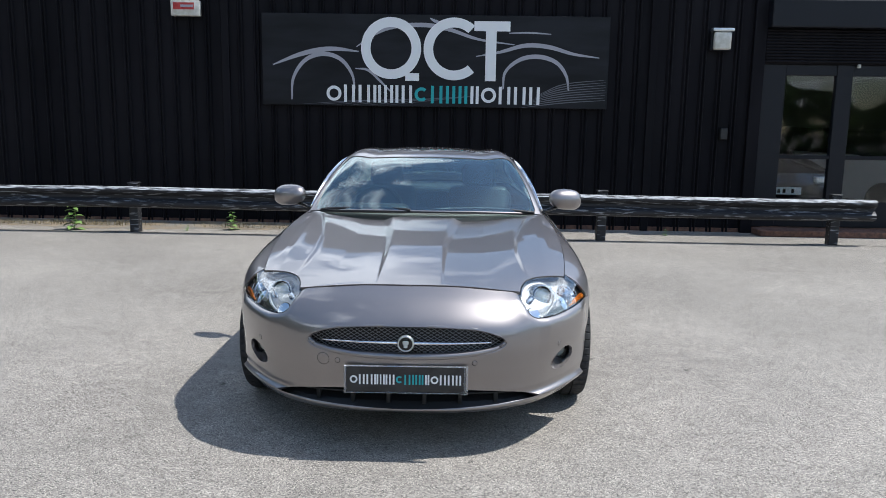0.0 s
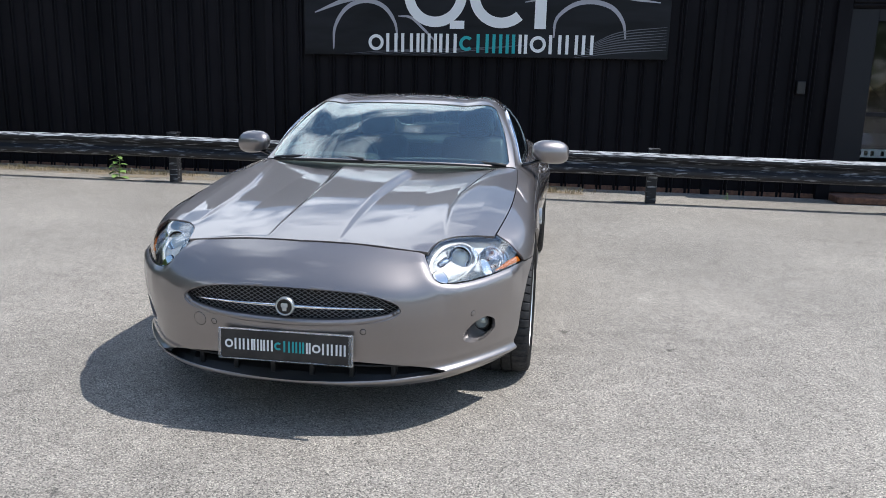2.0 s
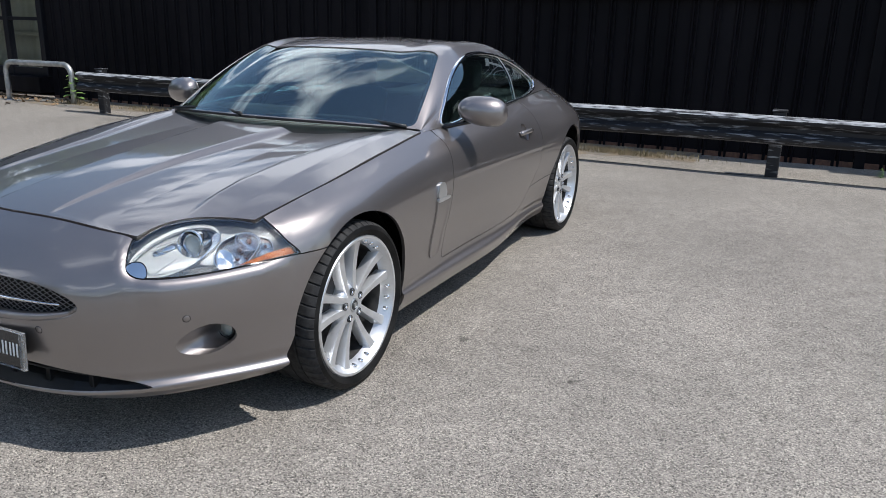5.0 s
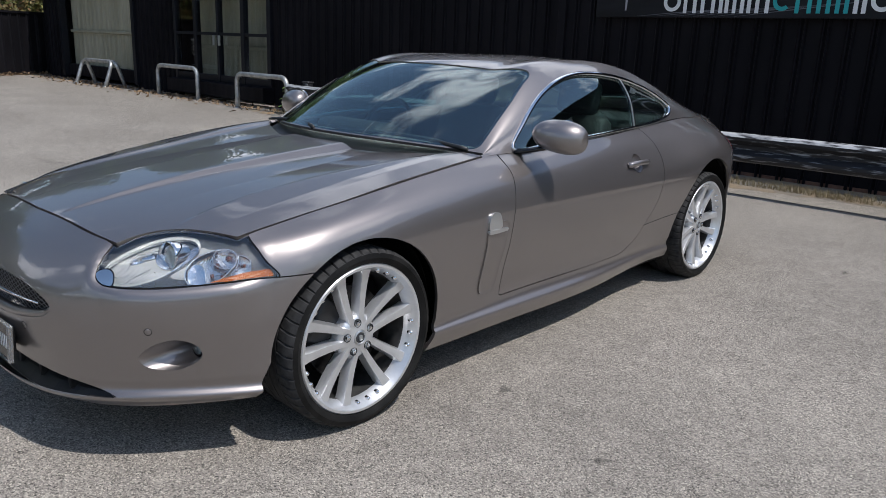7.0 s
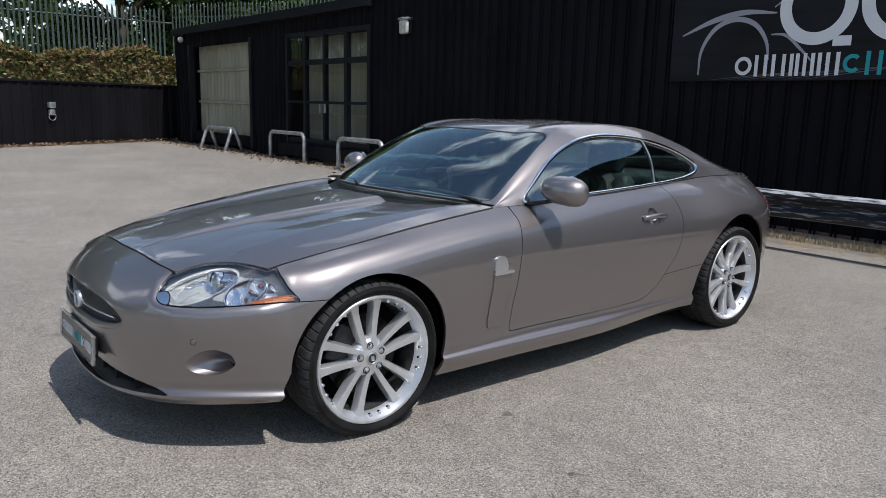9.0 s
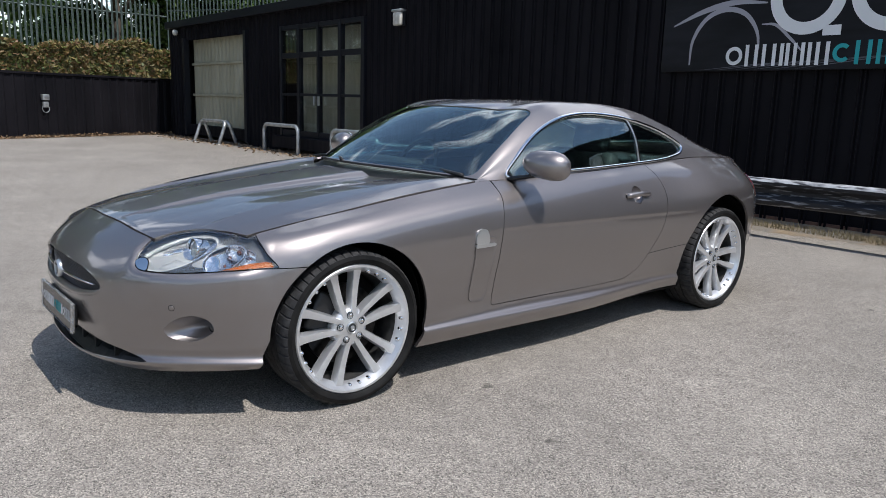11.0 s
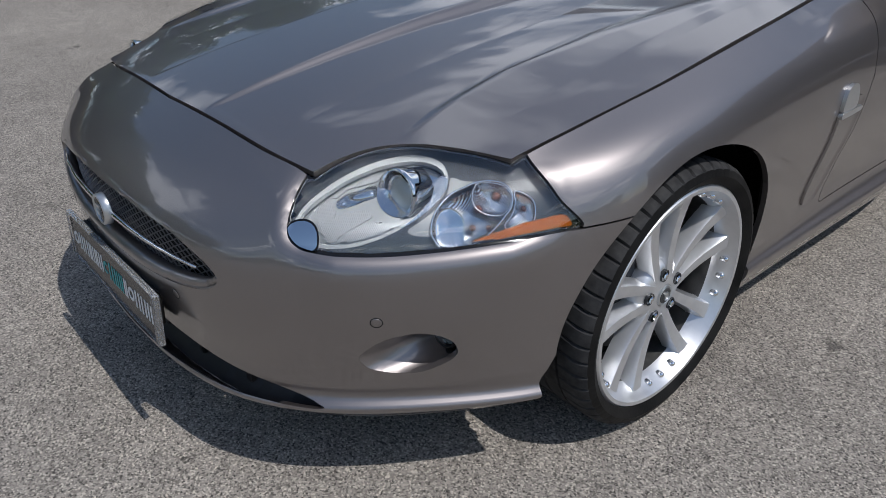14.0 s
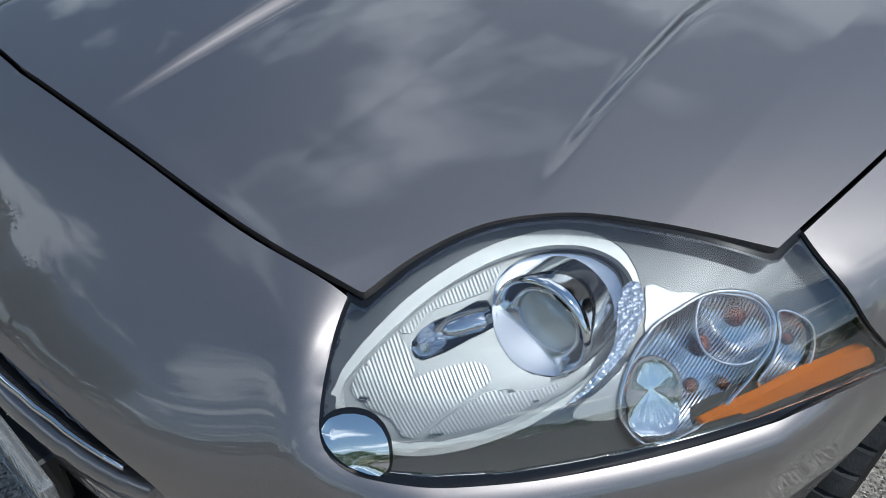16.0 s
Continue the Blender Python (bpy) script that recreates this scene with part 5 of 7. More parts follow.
    for k in range(5):
        a = radians(90 + 72 * k)
        spot = Vector((face * 0.785, 0.0545 * math.cos(a), 0.0545 * math.sin(a)))
        mesh_ob("nut_recess", [Vector(p) + spot for p in well_v], well_f, LAMPGREY, wheel, "dark nut recess", True, 40)
        mesh_ob("wheel_nut", [Vector(p) + spot for p in nut_v], nut_f, CHROME, wheel, "chrome wheel nut", False)
    stud_v, stud_f = lathe([(0.0085, -0.010), (0.0085, 0.003), (0.0068, 0.006), (0.0035, 0.0085), (0.0, 0.009)], 12, "x")
    for k in range(5):
        for j in (-1, 0, 1):
            a = radians(90 + 36 + 72 * k + j * 11)
            mesh_ob("rim_stud", [Vector(p) + Vector((hw * 0.765, (rim_r - 0.019) * math.cos(a), (rim_r - 0.019) * math.sin(a))) for p in stud_v], stud_f, CHROME, wheel, "", True, 40)
    return wheel


def brakes(parent, at, side):
    m = Matrix.Translation(at)
    ob_side("brake_shield", *lathe([(0.0, -0.030), (0.222, -0.030), (0.228, -0.05)], 40, "x", m), LINER, parent, side)
    ob_side("brake_disc", *lathe([(0.05, 0.035), (0.085, 0.035), (0.09, 0.012), (0.172, 0.012), (0.172, -0.012), (0.08, -0.012)], 48, "x", m), STEEL, parent, side, smooth=True, sharp=30)
    bm = bmesh.new()
    box(bm, (-0.03, 0.075, -0.085), (0.045, 0.185, 0.085), 0.018, 3)
    bmesh.ops.rotate(bm, cent=(0, 0, 0), matrix=Matrix.Rotation(radians(150), 3, "X"), verts=bm.verts)
    bmesh.ops.translate(bm, vec=at, verts=bm.verts)
    if side < 0:
        bmesh.ops.scale(bm, vec=(-1, 1, 1), verts=bm.verts); bmesh.ops.reverse_faces(bm, faces=bm.faces)
    part("brake_caliper", bm, BLACK, parent, smooth=True)


first = build_wheel(0.250, TYRE)
first.parent = car
first.matrix_basis = pose(0.781, 0, AXLE, 8, 0, 0)
for m in (pose(0.760, 2.752, AXLE, -24, 0, 0), pose(-0.781, 0, AXLE, 40, 0, 180), pose(-0.760, 2.752, AXLE, 5, 0, 180)):
    copy_thing(first, m)
for y, x in ((0, 0.781), (2.752, 0.760)):
    for s in (1, -1):
        brakes(car, (x - 0.005, y, AXLE), s)
        # arch liner: a dark tub over the wheel
        big = 0.0 if y == 0 else 0.028
        prof = [(0.372 + big, 0.845), (0.395 + big, 0.82), (0.395 + big, 0.50), (0.05, 0.50)]
        v, f = [], []
        for r, xx in prof:
            for k in range(33):
                lo = 0 if y == 0 else 16
                a = radians(lo + (188 - lo) * k / 32)
                v.append((xx, y + (0.0 if y == 0 else 0.003) + r * math.cos(a), 0.335 + r * math.sin(a)))
        for i in range(3):
            for k in range(32):
                f.append((i * 33 + k, i * 33 + k + 1, (i + 1) * 33 + k + 1, (i + 1) * 33 + k))
        ob_side("arch_liner", v, f, LINER, car, s)
bm = bmesh.new()
box(bm, (-0.80, 0.30, 0.165), (0.80, 2.45, 0.19), 0.01)
box(bm, (-0.50, -0.72, 0.19), (0.50, 3.4, 0.22), 0.01)
part("underbody", bm, LINER, car)
xs = np.linspace(-0.76, 0.76, 25)
v = [(x, -0.76 + 0.36 * (abs(x) / 0.76) ** 2.6 if k == 0 else -0.36, 0.205 + 0.02 * k) for k in (0, 1) for x in xs]
mesh_ob("undertray", v, [(i, i + 1, i + 26, i + 25) for i in range(24)], LINER, car)

# ---- door mirrors, handles, side vents, window trims, wipers ----
def mirror_shape(s):
    v, f = [], []
    rings, seg = 14, 24
    for i in range(rings + 1):
        a = math.pi * i / rings
        for k in range(seg):
            w = 2 * math.pi * k / seg
            u = math.copysign(abs(math.cos(a)) ** 0.8, math.cos(a))
            r = math.sin(a) ** 0.75
            x, y, z = 0.112 * u, 0.075 * r * math.cos(w), 0.066 * r * math.sin(w)
            y = y if y < 0 else y * 0.62
            z += -0.10 * x * (1 if z < 0 else 0.35)
            y += 0.22 * x
            v.append((0.938 + x, 1.055 + 1.1 * y, 0.978 + 1.08 * z))
    for i in range(rings):
        for k in range(seg):
            f.append((i * seg + k, i * seg + (k + 1) % seg, (i + 1) * seg + (k + 1) % seg, (i + 1) * seg + k))
    body = ob_side("door_mirror", v, [q[::-1] for q in f], PAINT, car, s, "pearl grey door mirror")
    foot = tube([(0.765, 0.965, 0.902), (0.80, 0.985, 0.906), (0.85, 1.02, 0.918), (0.90, 1.045, 0.932)], [0.026, 0.023, 0.022, 0.024], 12, flat=0.5)
    ob_side("mirror_foot", *foot, GLOSSBLACK, body, s)
    ob_side("mirror_glass", *dish((0.938, 1.098, 0.977), 0.07, 0.006, (0, 1, 0)), CHROME, body, s)


for s in (1, -1):
    mirror_shape(s)
    # handle: a bowed bar over a shaded cup
    pts = []
    for y in np.linspace(1.76, 1.965, 9):
        p, n = side_point(y, 0.782)
        bow = math.sin(math.pi * (y - 1.755) / 0.215)
        pts.append(p + n * (0.006 + 0.020 * bow))
    hd = ob_side("door_handle", *tube(pts, 0.0125, 10, flat=1.15), PAINT, car, s)
    p, n = side_point(1.865, 0.785)
    m = Matrix.Translation(p + n * 0.001) @ n.to_track_quat("Z", "Y").to_matrix().to_4x4()
    ob_side("handle_cup", *dish(p - n * 0.001, 0.0485, 0.024, n, 9, 32), PAINT, hd, s)
    p, n = side_point(1.95, 0.782)
    m = Matrix.Translation(p + n * 0.015) @ n.to_track_quat("Z", "Y").to_matrix().to_4x4()
    ob_side("key_barrel", *lathe([(0.0, 0.006), (0.009, 0.005), (0.011, 0.0)], 16, "z", m), SATIN, hd, s)
    # side vent: a sunk blade with a chrome head
    VENT = [(0.648, 0.640), (0.643, 0.56), (0.639, 0.46), (0.637, 0.375), (0.648, 0.347), (0.69, 0.338), (0.732, 0.343), (0.746, 0.37), (0.756, 0.46), (0.766, 0.56), (0.771, 0.640)]
    vent_in = inside(VENT, Y, Z, 70)
    vs = BELT_SIDE.cuts(into(vent_in))
    sunk = vs.offset(0.0022).v
    sunk[:, :3] += vs.normals() * (0.004 * np.clip(1 - vent_in(vs.v) / 0.012, 0, 1))[:, None]
    vent = panel("side_vent", vs.moved(sunk), PAINT, car, "blade-shaped side vent with chrome head", side=s, depth=0.006)
    for head in ([(0.641, 0.627), (0.639, 0.655), (0.649, 0.682), (0.674, 0.693), (0.703, 0.687), (0.717, 0.66), (0.719, 0.627)], [(0.638, 0.607), (0.638, 0.624), (0.70, 0.624), (0.764, 0.622), (0.765, 0.610), (0.70, 0.607)]):
        hs = BELT_SIDE.cuts(into(inside(head, Y, Z, 60, len(head) > 6)))
        panel("vent_head", hs.offset(0.010 if len(head) > 6 else 0.012), SATIN, vent, "satin chrome vent head", side=s, depth=0.012)
    seam = [side_point(y, z)[0] + side_point(y, z)[1] * 0.0004 for y, z in zip(np.linspace(2.012, 2.372, 9), np.linspace(0.436, 0.462, 9))]
    ob_side("panel_seam", *tube(seam, 0.0017, 5), GAP, car, s)
    # bright trim round the side glass
    loop = [side_point(y, z, ROOF)[0] + Vector((0.004, 0, 0.001)) for y, z in spline([(y, z) for y, z in GLASS_LINE], 130, True)]
    ob_side("window_trim", *tube(loop, [0.0082 + 0.0038 * min(1.0, max(0.0, (p[2] - 0.93) / 0.12)) for p in loop], 8, True), CHROME, car, s, "bright window surround")
    # seam between bumper and wing shows as a fine dark line by itself; wiper arms
for x0, y0, x1, y1 in ((0.70, 0.735, 0.05, 0.56), (-0.08, 0.535, -0.66, 0.69)):
    pts = []
    for t in np.linspace(0, 1, 14):
        x, y = x0 + (x1 - x0) * t, y0 + (y1 - y0) * t + 0.045 * math.sin(math.pi * t)
        pts.append((x, y - 0.012, 0.915 + 0.028 * (1 - (x / 0.75) ** 2) + 0.006 * math.sin(math.pi * t)))
    wp = mesh_ob("wiper", *tube(pts, [0.011 - 0.005 * t for t in np.linspace(0, 1, 14)], 6), BLACK, car, "black wiper arm", smooth=True)
    low = [(p[0], p[1] + 0.018, p[2] + 0.002) for p in pts[3:]]
    mesh_ob("wiper_blade", *tube(low, 0.006, 5), RUBBER, wp)
v, f = [], []
for x in np.linspace(-0.765, 0.765, 41):
    t = abs(x) / 0.762
    y = float(np.interp(abs(x), [0, 0.2, 0.42, 0.62, 0.765], [0.455, 0.475, 0.54, 0.64, 0.745]))
    v += [(x, y, 0.880 - 0.02 * t), (x, y + 0.10 - 0.03 * t, 0.905 - 0.015 * t), (x, y + 0.17 - 0.05 * t, 0.900)]
for i in range(40):
    for j in range(2):
        f.append((i * 3 + j, (i + 1) * 3 + j, (i + 1) * 3 + j + 1, i * 3 + j + 1))
mesh_ob("scuttle", v, f, BLACK, car, "black plastic scuttle panel", True)
# tail lamps and a plain plate board
for s in (1, -1):
    TAIL = [(3.30, 0.79), (3.33, 0.70), (3.45, 0.68), (3.56, 0.70), (3.60, 0.78), (3.50, 0.82), (3.38, 0.83)]
    ts = BELT.cuts(lambda v: v[:, 1] - 3.0, into(inside(TAIL, Y, Z, 50)), lambda v: v[:, 0] - 0.25)
    panel("tail_lamp", ts.offset(0.004), REDLENS, car, "red tail lamp", side=s, depth=0.01)

# ---- cabin ----
def seat(parent, x):
    st = empty("seat", (x, 0, 0)); st.parent = parent
    bm = bmesh.new(); box(bm, (-0.24, 1.32, 0.36), (0.24, 1.85, 0.52), 0.06, 3)
    part("seat_cushion", bm, IVORY, st, "ivory leather cushion", True)
    bm = bmesh.new(); box(bm, (-0.24, -0.07, 0.0), (0.24, 0.07, 0.56), 0.06, 3)
    bmesh.ops.rotate(bm, cent=(0, 0, 0), matrix=Matrix.Rotation(radians(-20), 3, "X"), verts=bm.verts)
    bmesh.ops.translate(bm, vec=(0, 1.82, 0.46), verts=bm.verts)
    part("seat_back", bm, CHARCOAL, st, "dark leather seat back", True)
    bm = bmesh.new(); box(bm, (-0.13, -0.05, 0.0), (0.13, 0.05, 0.19), 0.045, 3)
    bmesh.ops.rotate(bm, cent=(0, 0, 0), matrix=Matrix.Rotation(radians(-12), 3, "X"), verts=bm.verts)
    bmesh.ops.translate(bm, vec=(0, 2.02, 0.985), verts=bm.verts)
    part("headrest", bm, CHARCOAL, st, "", True)


cabin = mesh_ob("cabin_floor", [(-0.78, 0.6, 0.30), (0.78, 0.6, 0.30), (0.78, 3.2, 0.32), (-0.78, 3.2, 0.32)], [(0, 1, 2, 3)], CHARCOAL, car)
for x in (0.37, -0.37):
    seat(cabin, x)
bm = bmesh.new(); box(bm, (-0.74, 0.62, 0.55), (0.74, 1.12, 0.875), 0.07, 3)
part("dashboard", bm, DASH, cabin, "charcoal dashboard", True)
bm = bmesh.new(); box(bm, (-0.64, 0.95, 0.80), (-0.12, 1.14, 0.925), 0.05, 3)
part("binnacle", bm, CHARCOAL, cabin, "", True)
wheel_m = Matrix.Translation((-0.37, 1.24, 0.86)) @ Matrix.Rotation(radians(65), 4, "X")
mesh_ob("steering_wheel", *tube([wheel_m @ Vector((0.185 * math.cos(a), 0.185 * math.sin(a), 0)) for a in np.linspace(0, 2 * math.pi, 40, endpoint=False)], 0.014, 8, True), CHARCOAL, cabin, "", True)
bm = bmesh.new(); box(bm, (-0.18, -0.03, -0.025), (0.18, 0.03, -0.005), 0.008, 2, wheel_m); box(bm, (-0.07, -0.06, -0.04), (0.07, 0.06, 0.01), 0.02, 2, wheel_m)
part("wheel_boss", bm, CHARCOAL, cabin, "", True)
bm = bmesh.new(); box(bm, (-0.115, 1.20, 1.155), (0.115, 1.235, 1.215), 0.015, 3)
part("inner_mirror", bm, BLACK, cabin, "", True)
bm = bmesh.new(); box(bm, (-0.04, 1.17, 1.16), (0.04, 1.25, 1.215), 0.012, 2)
part("mirror_pod", bm, BLACK, cabin)
bm = bmesh.new(); box(bm, (-0.66, 2.25, 0.55), (0.66, 2.60, 0.93), 0.06, 2)
part("rear_bench", bm, CHARCOAL, cabin, "", True)
lining = ROOF.cuts(lambda v: -screen(v) - 0.02, lambda v: -hatch(v) - 0.02, out_of(glass_side, 0.012, lambda v: v[:, 4] < 2.3), lambda v: v[:, 4] - 0.1).offset(-0.022)
panel("headlining", lining, IVORY, cabin, "pale ivory headlining and pillar trim", depth=0.001)
dark_in = BELT.cuts(lambda v: np.minimum(v[:, 1] - 0.62, 2.28 - v[:, 1]), lambda v: v[:, 4] - 3.5).offset(-0.07)
for s in (1, -1):
    panel("door_trim", dark_in, CHARCOAL, cabin, side=s, depth=0.001)
bulk = [(-0.80, 0.55, 0.2), (0.80, 0.55, 0.2), (0.74, 0.60, 0.86), (-0.74, 0.60, 0.86)]
mesh_ob("bulkhead", bulk, [(0, 1, 2, 3)], LINER, cabin)
shelf = [(-0.62, 2.55, 0.90), (0.62, 2.55, 0.90), (0.55, 3.4, 0.92), (-0.55, 3.4, 0.92)]
mesh_ob("parcel_shelf", shelf, [(0, 1, 2, 3)], CHARCOAL, cabin)
# dark bay under the bonnet
mesh_ob("engine_bay", [(-0.60, -0.60, 0.50), (0.60, -0.60, 0.50), (0.68, 0.6, 0.62), (-0.68, 0.6, 0.62)], [(0, 1, 2, 3)], LINER, car)

# ---- the yard ----
xs = [-900, -40, 0, 40, 900]
gv, gf = [], []
for x in xs:
    gv += [(x, -900, 0.0), (x, 900, 0.0)]
for k in range(len(xs) - 1):
    gf.append((2 * k, 2 * k + 2, 2 * k + 3, 2 * k + 1))
ground = tagged(mesh_ob("ground", gv, gf, TARMAC), "pale worn tarmac yard with dark stains", "ground", kind="structure")


def cladding(name, x0, x1, y, z0, z1, label, pitch=0.235, along="x"):
    """Profiled steel sheet, ribs upright; along x it faces -y, along y it faces +x."""
    prof = [(0.0, 0.0), (0.60, 0.0), (0.69, 0.030), (0.74, 0.030), (0.79, 0.004), (0.85, 0.004), (0.90, 0.030), (0.95, 0.030)]
    n = int((x1 - x0) / pitch) + 1
    pts = [(x0, 0.0)] + [(x0 + (k + a) * pitch, d) for k in range(n) for a, d in prof if x0 < x0 + (k + a) * pitch < x1] + [(x1, 0.0)]
    v, f = [], []
    for x, d in pts:
        for z in (z0, z1):
            v.append((x, y - d, z) if along == "x" else (y + d, x, z))
    m = len(v)
    for x, d in (pts[0], pts[-1]):
        for z in (z0, z1):
            v.append((x, y + 0.12, z) if along == "x" else (y - 0.12, x, z))
    for k in range(len(pts) - 1):
        f.append((2 * k, 2 * k + 2, 2 * k + 3, 2 * k + 1))
    f += [(m, m + 1, m + 3, m + 2), (0, 1, m + 1, m), (m - 2, m + 2, m + 3, m - 1), (1, m - 1, m + 3, m + 1)]
    return tagged(mesh_ob(name, v, f, CLAD), label, "wall", kind="structure")


def solid(name, lo, hi, mat, label="", category="", kind="", group="", bevel=0.004, parent=None):
    bm = bmesh.new(); box(bm, lo, hi, bevel)
    ob = part(name, bm, mat, parent)
    if not parent:
        tagged(ob, label, category, group, kind)
    elif label:
        ob["label"] = label
    return ob


WY = 6.95
cladding("wall_main", -9.72, 4.30, WY, -0.05, 3.92, "black painted ribbed steel cladding wall")
for x in (-3.16, 2.92):
    solid("trim", (x - 0.055, WY - 0.05, -0.02), (x + 0.055, WY + 0.05, 3.92), CLAD, "black folded joint cover on the cladding", "trim", "structure")
solid("trim", (4.30, WY - 0.075, -0.02), (4.47, WY + 0.3, 3.92), CLAD, "black steel corner post", "trim", "structure")
cladding("wall_over_door", 4.47, 12.0, WY + 0.02, 3.26, 3.92, "black ribbed cladding above the entrance")
solid("plinth", (-9.72, WY - 0.01, -0.05), (4.30, WY + 0.1, 0.06), BRICK, "dark brick plinth under the cladding", "plinth", "structure")


def entrance():
    """Showroom front: roller box, fascia, frames, panes and a brick step."""
    e = tagged(empty("shop_front", (4.47, WY, 0)), "dark framed glass entrance under a roller shutter box", "shop front", kind="structure")
    x0 = 0.0
    bm = bmesh.new(); box(bm, (x0, -0.22, 2.88), (7.0, 0.2, 3.26), 0.02, 2)
    part("fascia", bm, FRAMEBLACK, e, "smooth black fascia")
    bm = bmesh.new(); box(bm, (x0, -0.06, 2.40), (7.0, 0.2, 2.88), 0.01)
    part("shutter_box", bm, CLAD, e)
    for k in range(11):
        bm = bmesh.new(); box(bm, (x0, -0.085, 2.42 + k * 0.042), (7.0, -0.055, 2.452 + k * 0.042), 0.012, 2)
        part("shutter_slat", bm, CLAD, e)
    for a, b, c, d in ((0, 0.33, 0.1, 2.40), (1.04, 1.27, 0.1, 2.40), (2.20, 2.42, 0.1, 2.40), (3.3, 3.5, 0.1, 2.4), (4.5, 4.7, 0.1, 2.4)):
        bm = bmesh.new(); box(bm, (a, -0.03, c), (b, 0.06, d), 0.006)
        part("door_post", bm, FRAMEBLACK, e)
    for a, b in ((0.33, 1.04), (1.27, 2.20), (2.42, 3.3), (3.5, 4.5)):
        for c, d in ((0.1, 0.48), (1.08, 1.135), (2.25, 2.40)):
            bm = bmesh.new(); box(bm, (a, -0.02, c), (b, 0.05, d), 0.005)
            part("door_rail", bm, FRAMEBLACK, e)
        for c, d in ((0.48, 1.08), (1.135, 2.25)):
            bm = bmesh.new(); box(bm, (a, 0.012, c), (b, 0.020, d))
            g = part("pane", bm, PANE, e); g.visible_shadow = False
    bm = bmesh.new(); box(bm, (0.0, -0.42, 0.0), (7.0, 0.1, 0.085), 0.01)
    part("step", bm, BRICK, e, "low brick step")
    bm = bmesh.new(); box(bm, (1.30, -0.07, 2.36), (1.345, -0.03, 2.41), 0.008)
    part("door_camera", bm, LAMPWHITE, e)


entrance()
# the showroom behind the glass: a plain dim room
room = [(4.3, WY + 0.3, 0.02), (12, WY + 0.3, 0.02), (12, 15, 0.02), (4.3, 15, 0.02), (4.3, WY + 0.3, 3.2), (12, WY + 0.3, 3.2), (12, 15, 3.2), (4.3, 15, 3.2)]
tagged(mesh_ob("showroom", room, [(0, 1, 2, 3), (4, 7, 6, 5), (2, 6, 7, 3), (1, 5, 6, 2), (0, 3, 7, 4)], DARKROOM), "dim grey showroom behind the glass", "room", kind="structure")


def plain_car(name, at, turn, mat, label, plate=True):
    """A simple family car for the background: lofted body, glass band, wheels, lamps."""
    c = tagged(empty(name, at), label, "car")
    c.rotation_euler = (0, 0, radians(turn))
    low = [(-2.1, 0.30), (-2.16, 0.55), (-2.05, 0.80), (-1.2, 0.98), (-0.55, 1.05), (0.9, 1.08), (1.9, 1.06), (2.1, 0.80), (2.1, 0.35), (-2.1, 0.30)]
    v, f = [], []
    for w in (-0.86, -0.80, 0.80, 0.86):
        for y, z in low[:-1]:
            k = 1.0 if abs(w) < 0.83 else 0.0
            v.append((w, y * (1 if k else 0.97), z * (1.0 if not k else 1.02)))
    n = len(low) - 1
    for r in range(3):
        for k in range(n):
            f.append((r * n + k, r * n + (k + 1) % n, (r + 1) * n + (k + 1) % n, (r + 1) * n + k))
    f += [tuple(range(n)), tuple(reversed(range(3 * n, 4 * n)))]
    body = mesh_ob("body", v, f, mat, c, smooth=True, sharp=30)
    cab = [(-0.85, 1.0), (-0.1, 1.50), (1.1, 1.55), (1.75, 1.08)]
    v = [(w * s, y, z) for s in (-1, 1) for (y, z), w in zip(cab, (0.76, 0.60, 0.60, 0.74))]
    mesh_ob("glasshouse", v, [(0, 1, 5, 4), (2, 3, 7, 6), (0, 3, 2, 1), (4, 5, 6, 7)], GLOSSBLACK, c)
    mesh_ob("roof", [(-0.61, -0.12, 1.505), (0.61, -0.12, 1.505), (0.61, 1.12, 1.56), (-0.61, 1.12, 1.56)], [(0, 1, 2, 3)], mat, c)
    for x in (-0.82, 0.82):
        for y in (-1.3, 1.3):
            vv, ff = lathe([(0.0, 0.09), (0.2, 0.09), (0.31, 0.08), (0.32, -0.1)], 28, "x", Matrix.Translation((x, y, 0.32)) @ Matrix.Diagonal((1 if x > 0 else -1, 1, 1, 1)))
            mesh_ob("wheel", vv, ff, RUBBER, c, smooth=True)
        bm = bmesh.new(); box(bm, (x * 0.78 - 0.16, -2.15, 0.66), (x * 0.78 + 0.16, -2.0, 0.78), 0.03, 2)
        part("headlight", bm, SATIN, c)
    bm = bmesh.new(); box(bm, (-0.55, -2.19, 0.50), (0.55, -2.1, 0.66), 0.02)
    part("grille", bm, GLOSSBLACK, c)
    if plate:
        bm = bmesh.new(); box(bm, (-0.26, -2.215, 0.50), (0.26, -2.19, 0.61), 0.003)
        p = part("number_plate", bm, WHITE, c)
        for x in (-0.16, -0.08, 0.0, 0.13):
            bm = bmesh.new(); box(bm, (x - 0.022, -2.2185, 0.525), (x + 0.022, -2.214, 0.588))
            part("plate_bar", bm, GLOSSBLACK, p)
    return c


DARKPAINT = material("dark_blue_car_paint", (0.012, 0.016, 0.03), 0.25, 0.3, Coat_Weight=1.0)
PALEPAINT = material("white_car_paint", (0.55, 0.56, 0.55), 0.3, 0.0, Coat_Weight=1.0)
plain_car("parked_car", (5.15, WY + 2.75, 0.021), 0, DARKPAINT, "dark blue car parked inside the showroom")
plain_car("parked_car", (7.5, WY + 3.2, 0.021), 25, PALEPAINT, "white car parked inside the showroom", False)

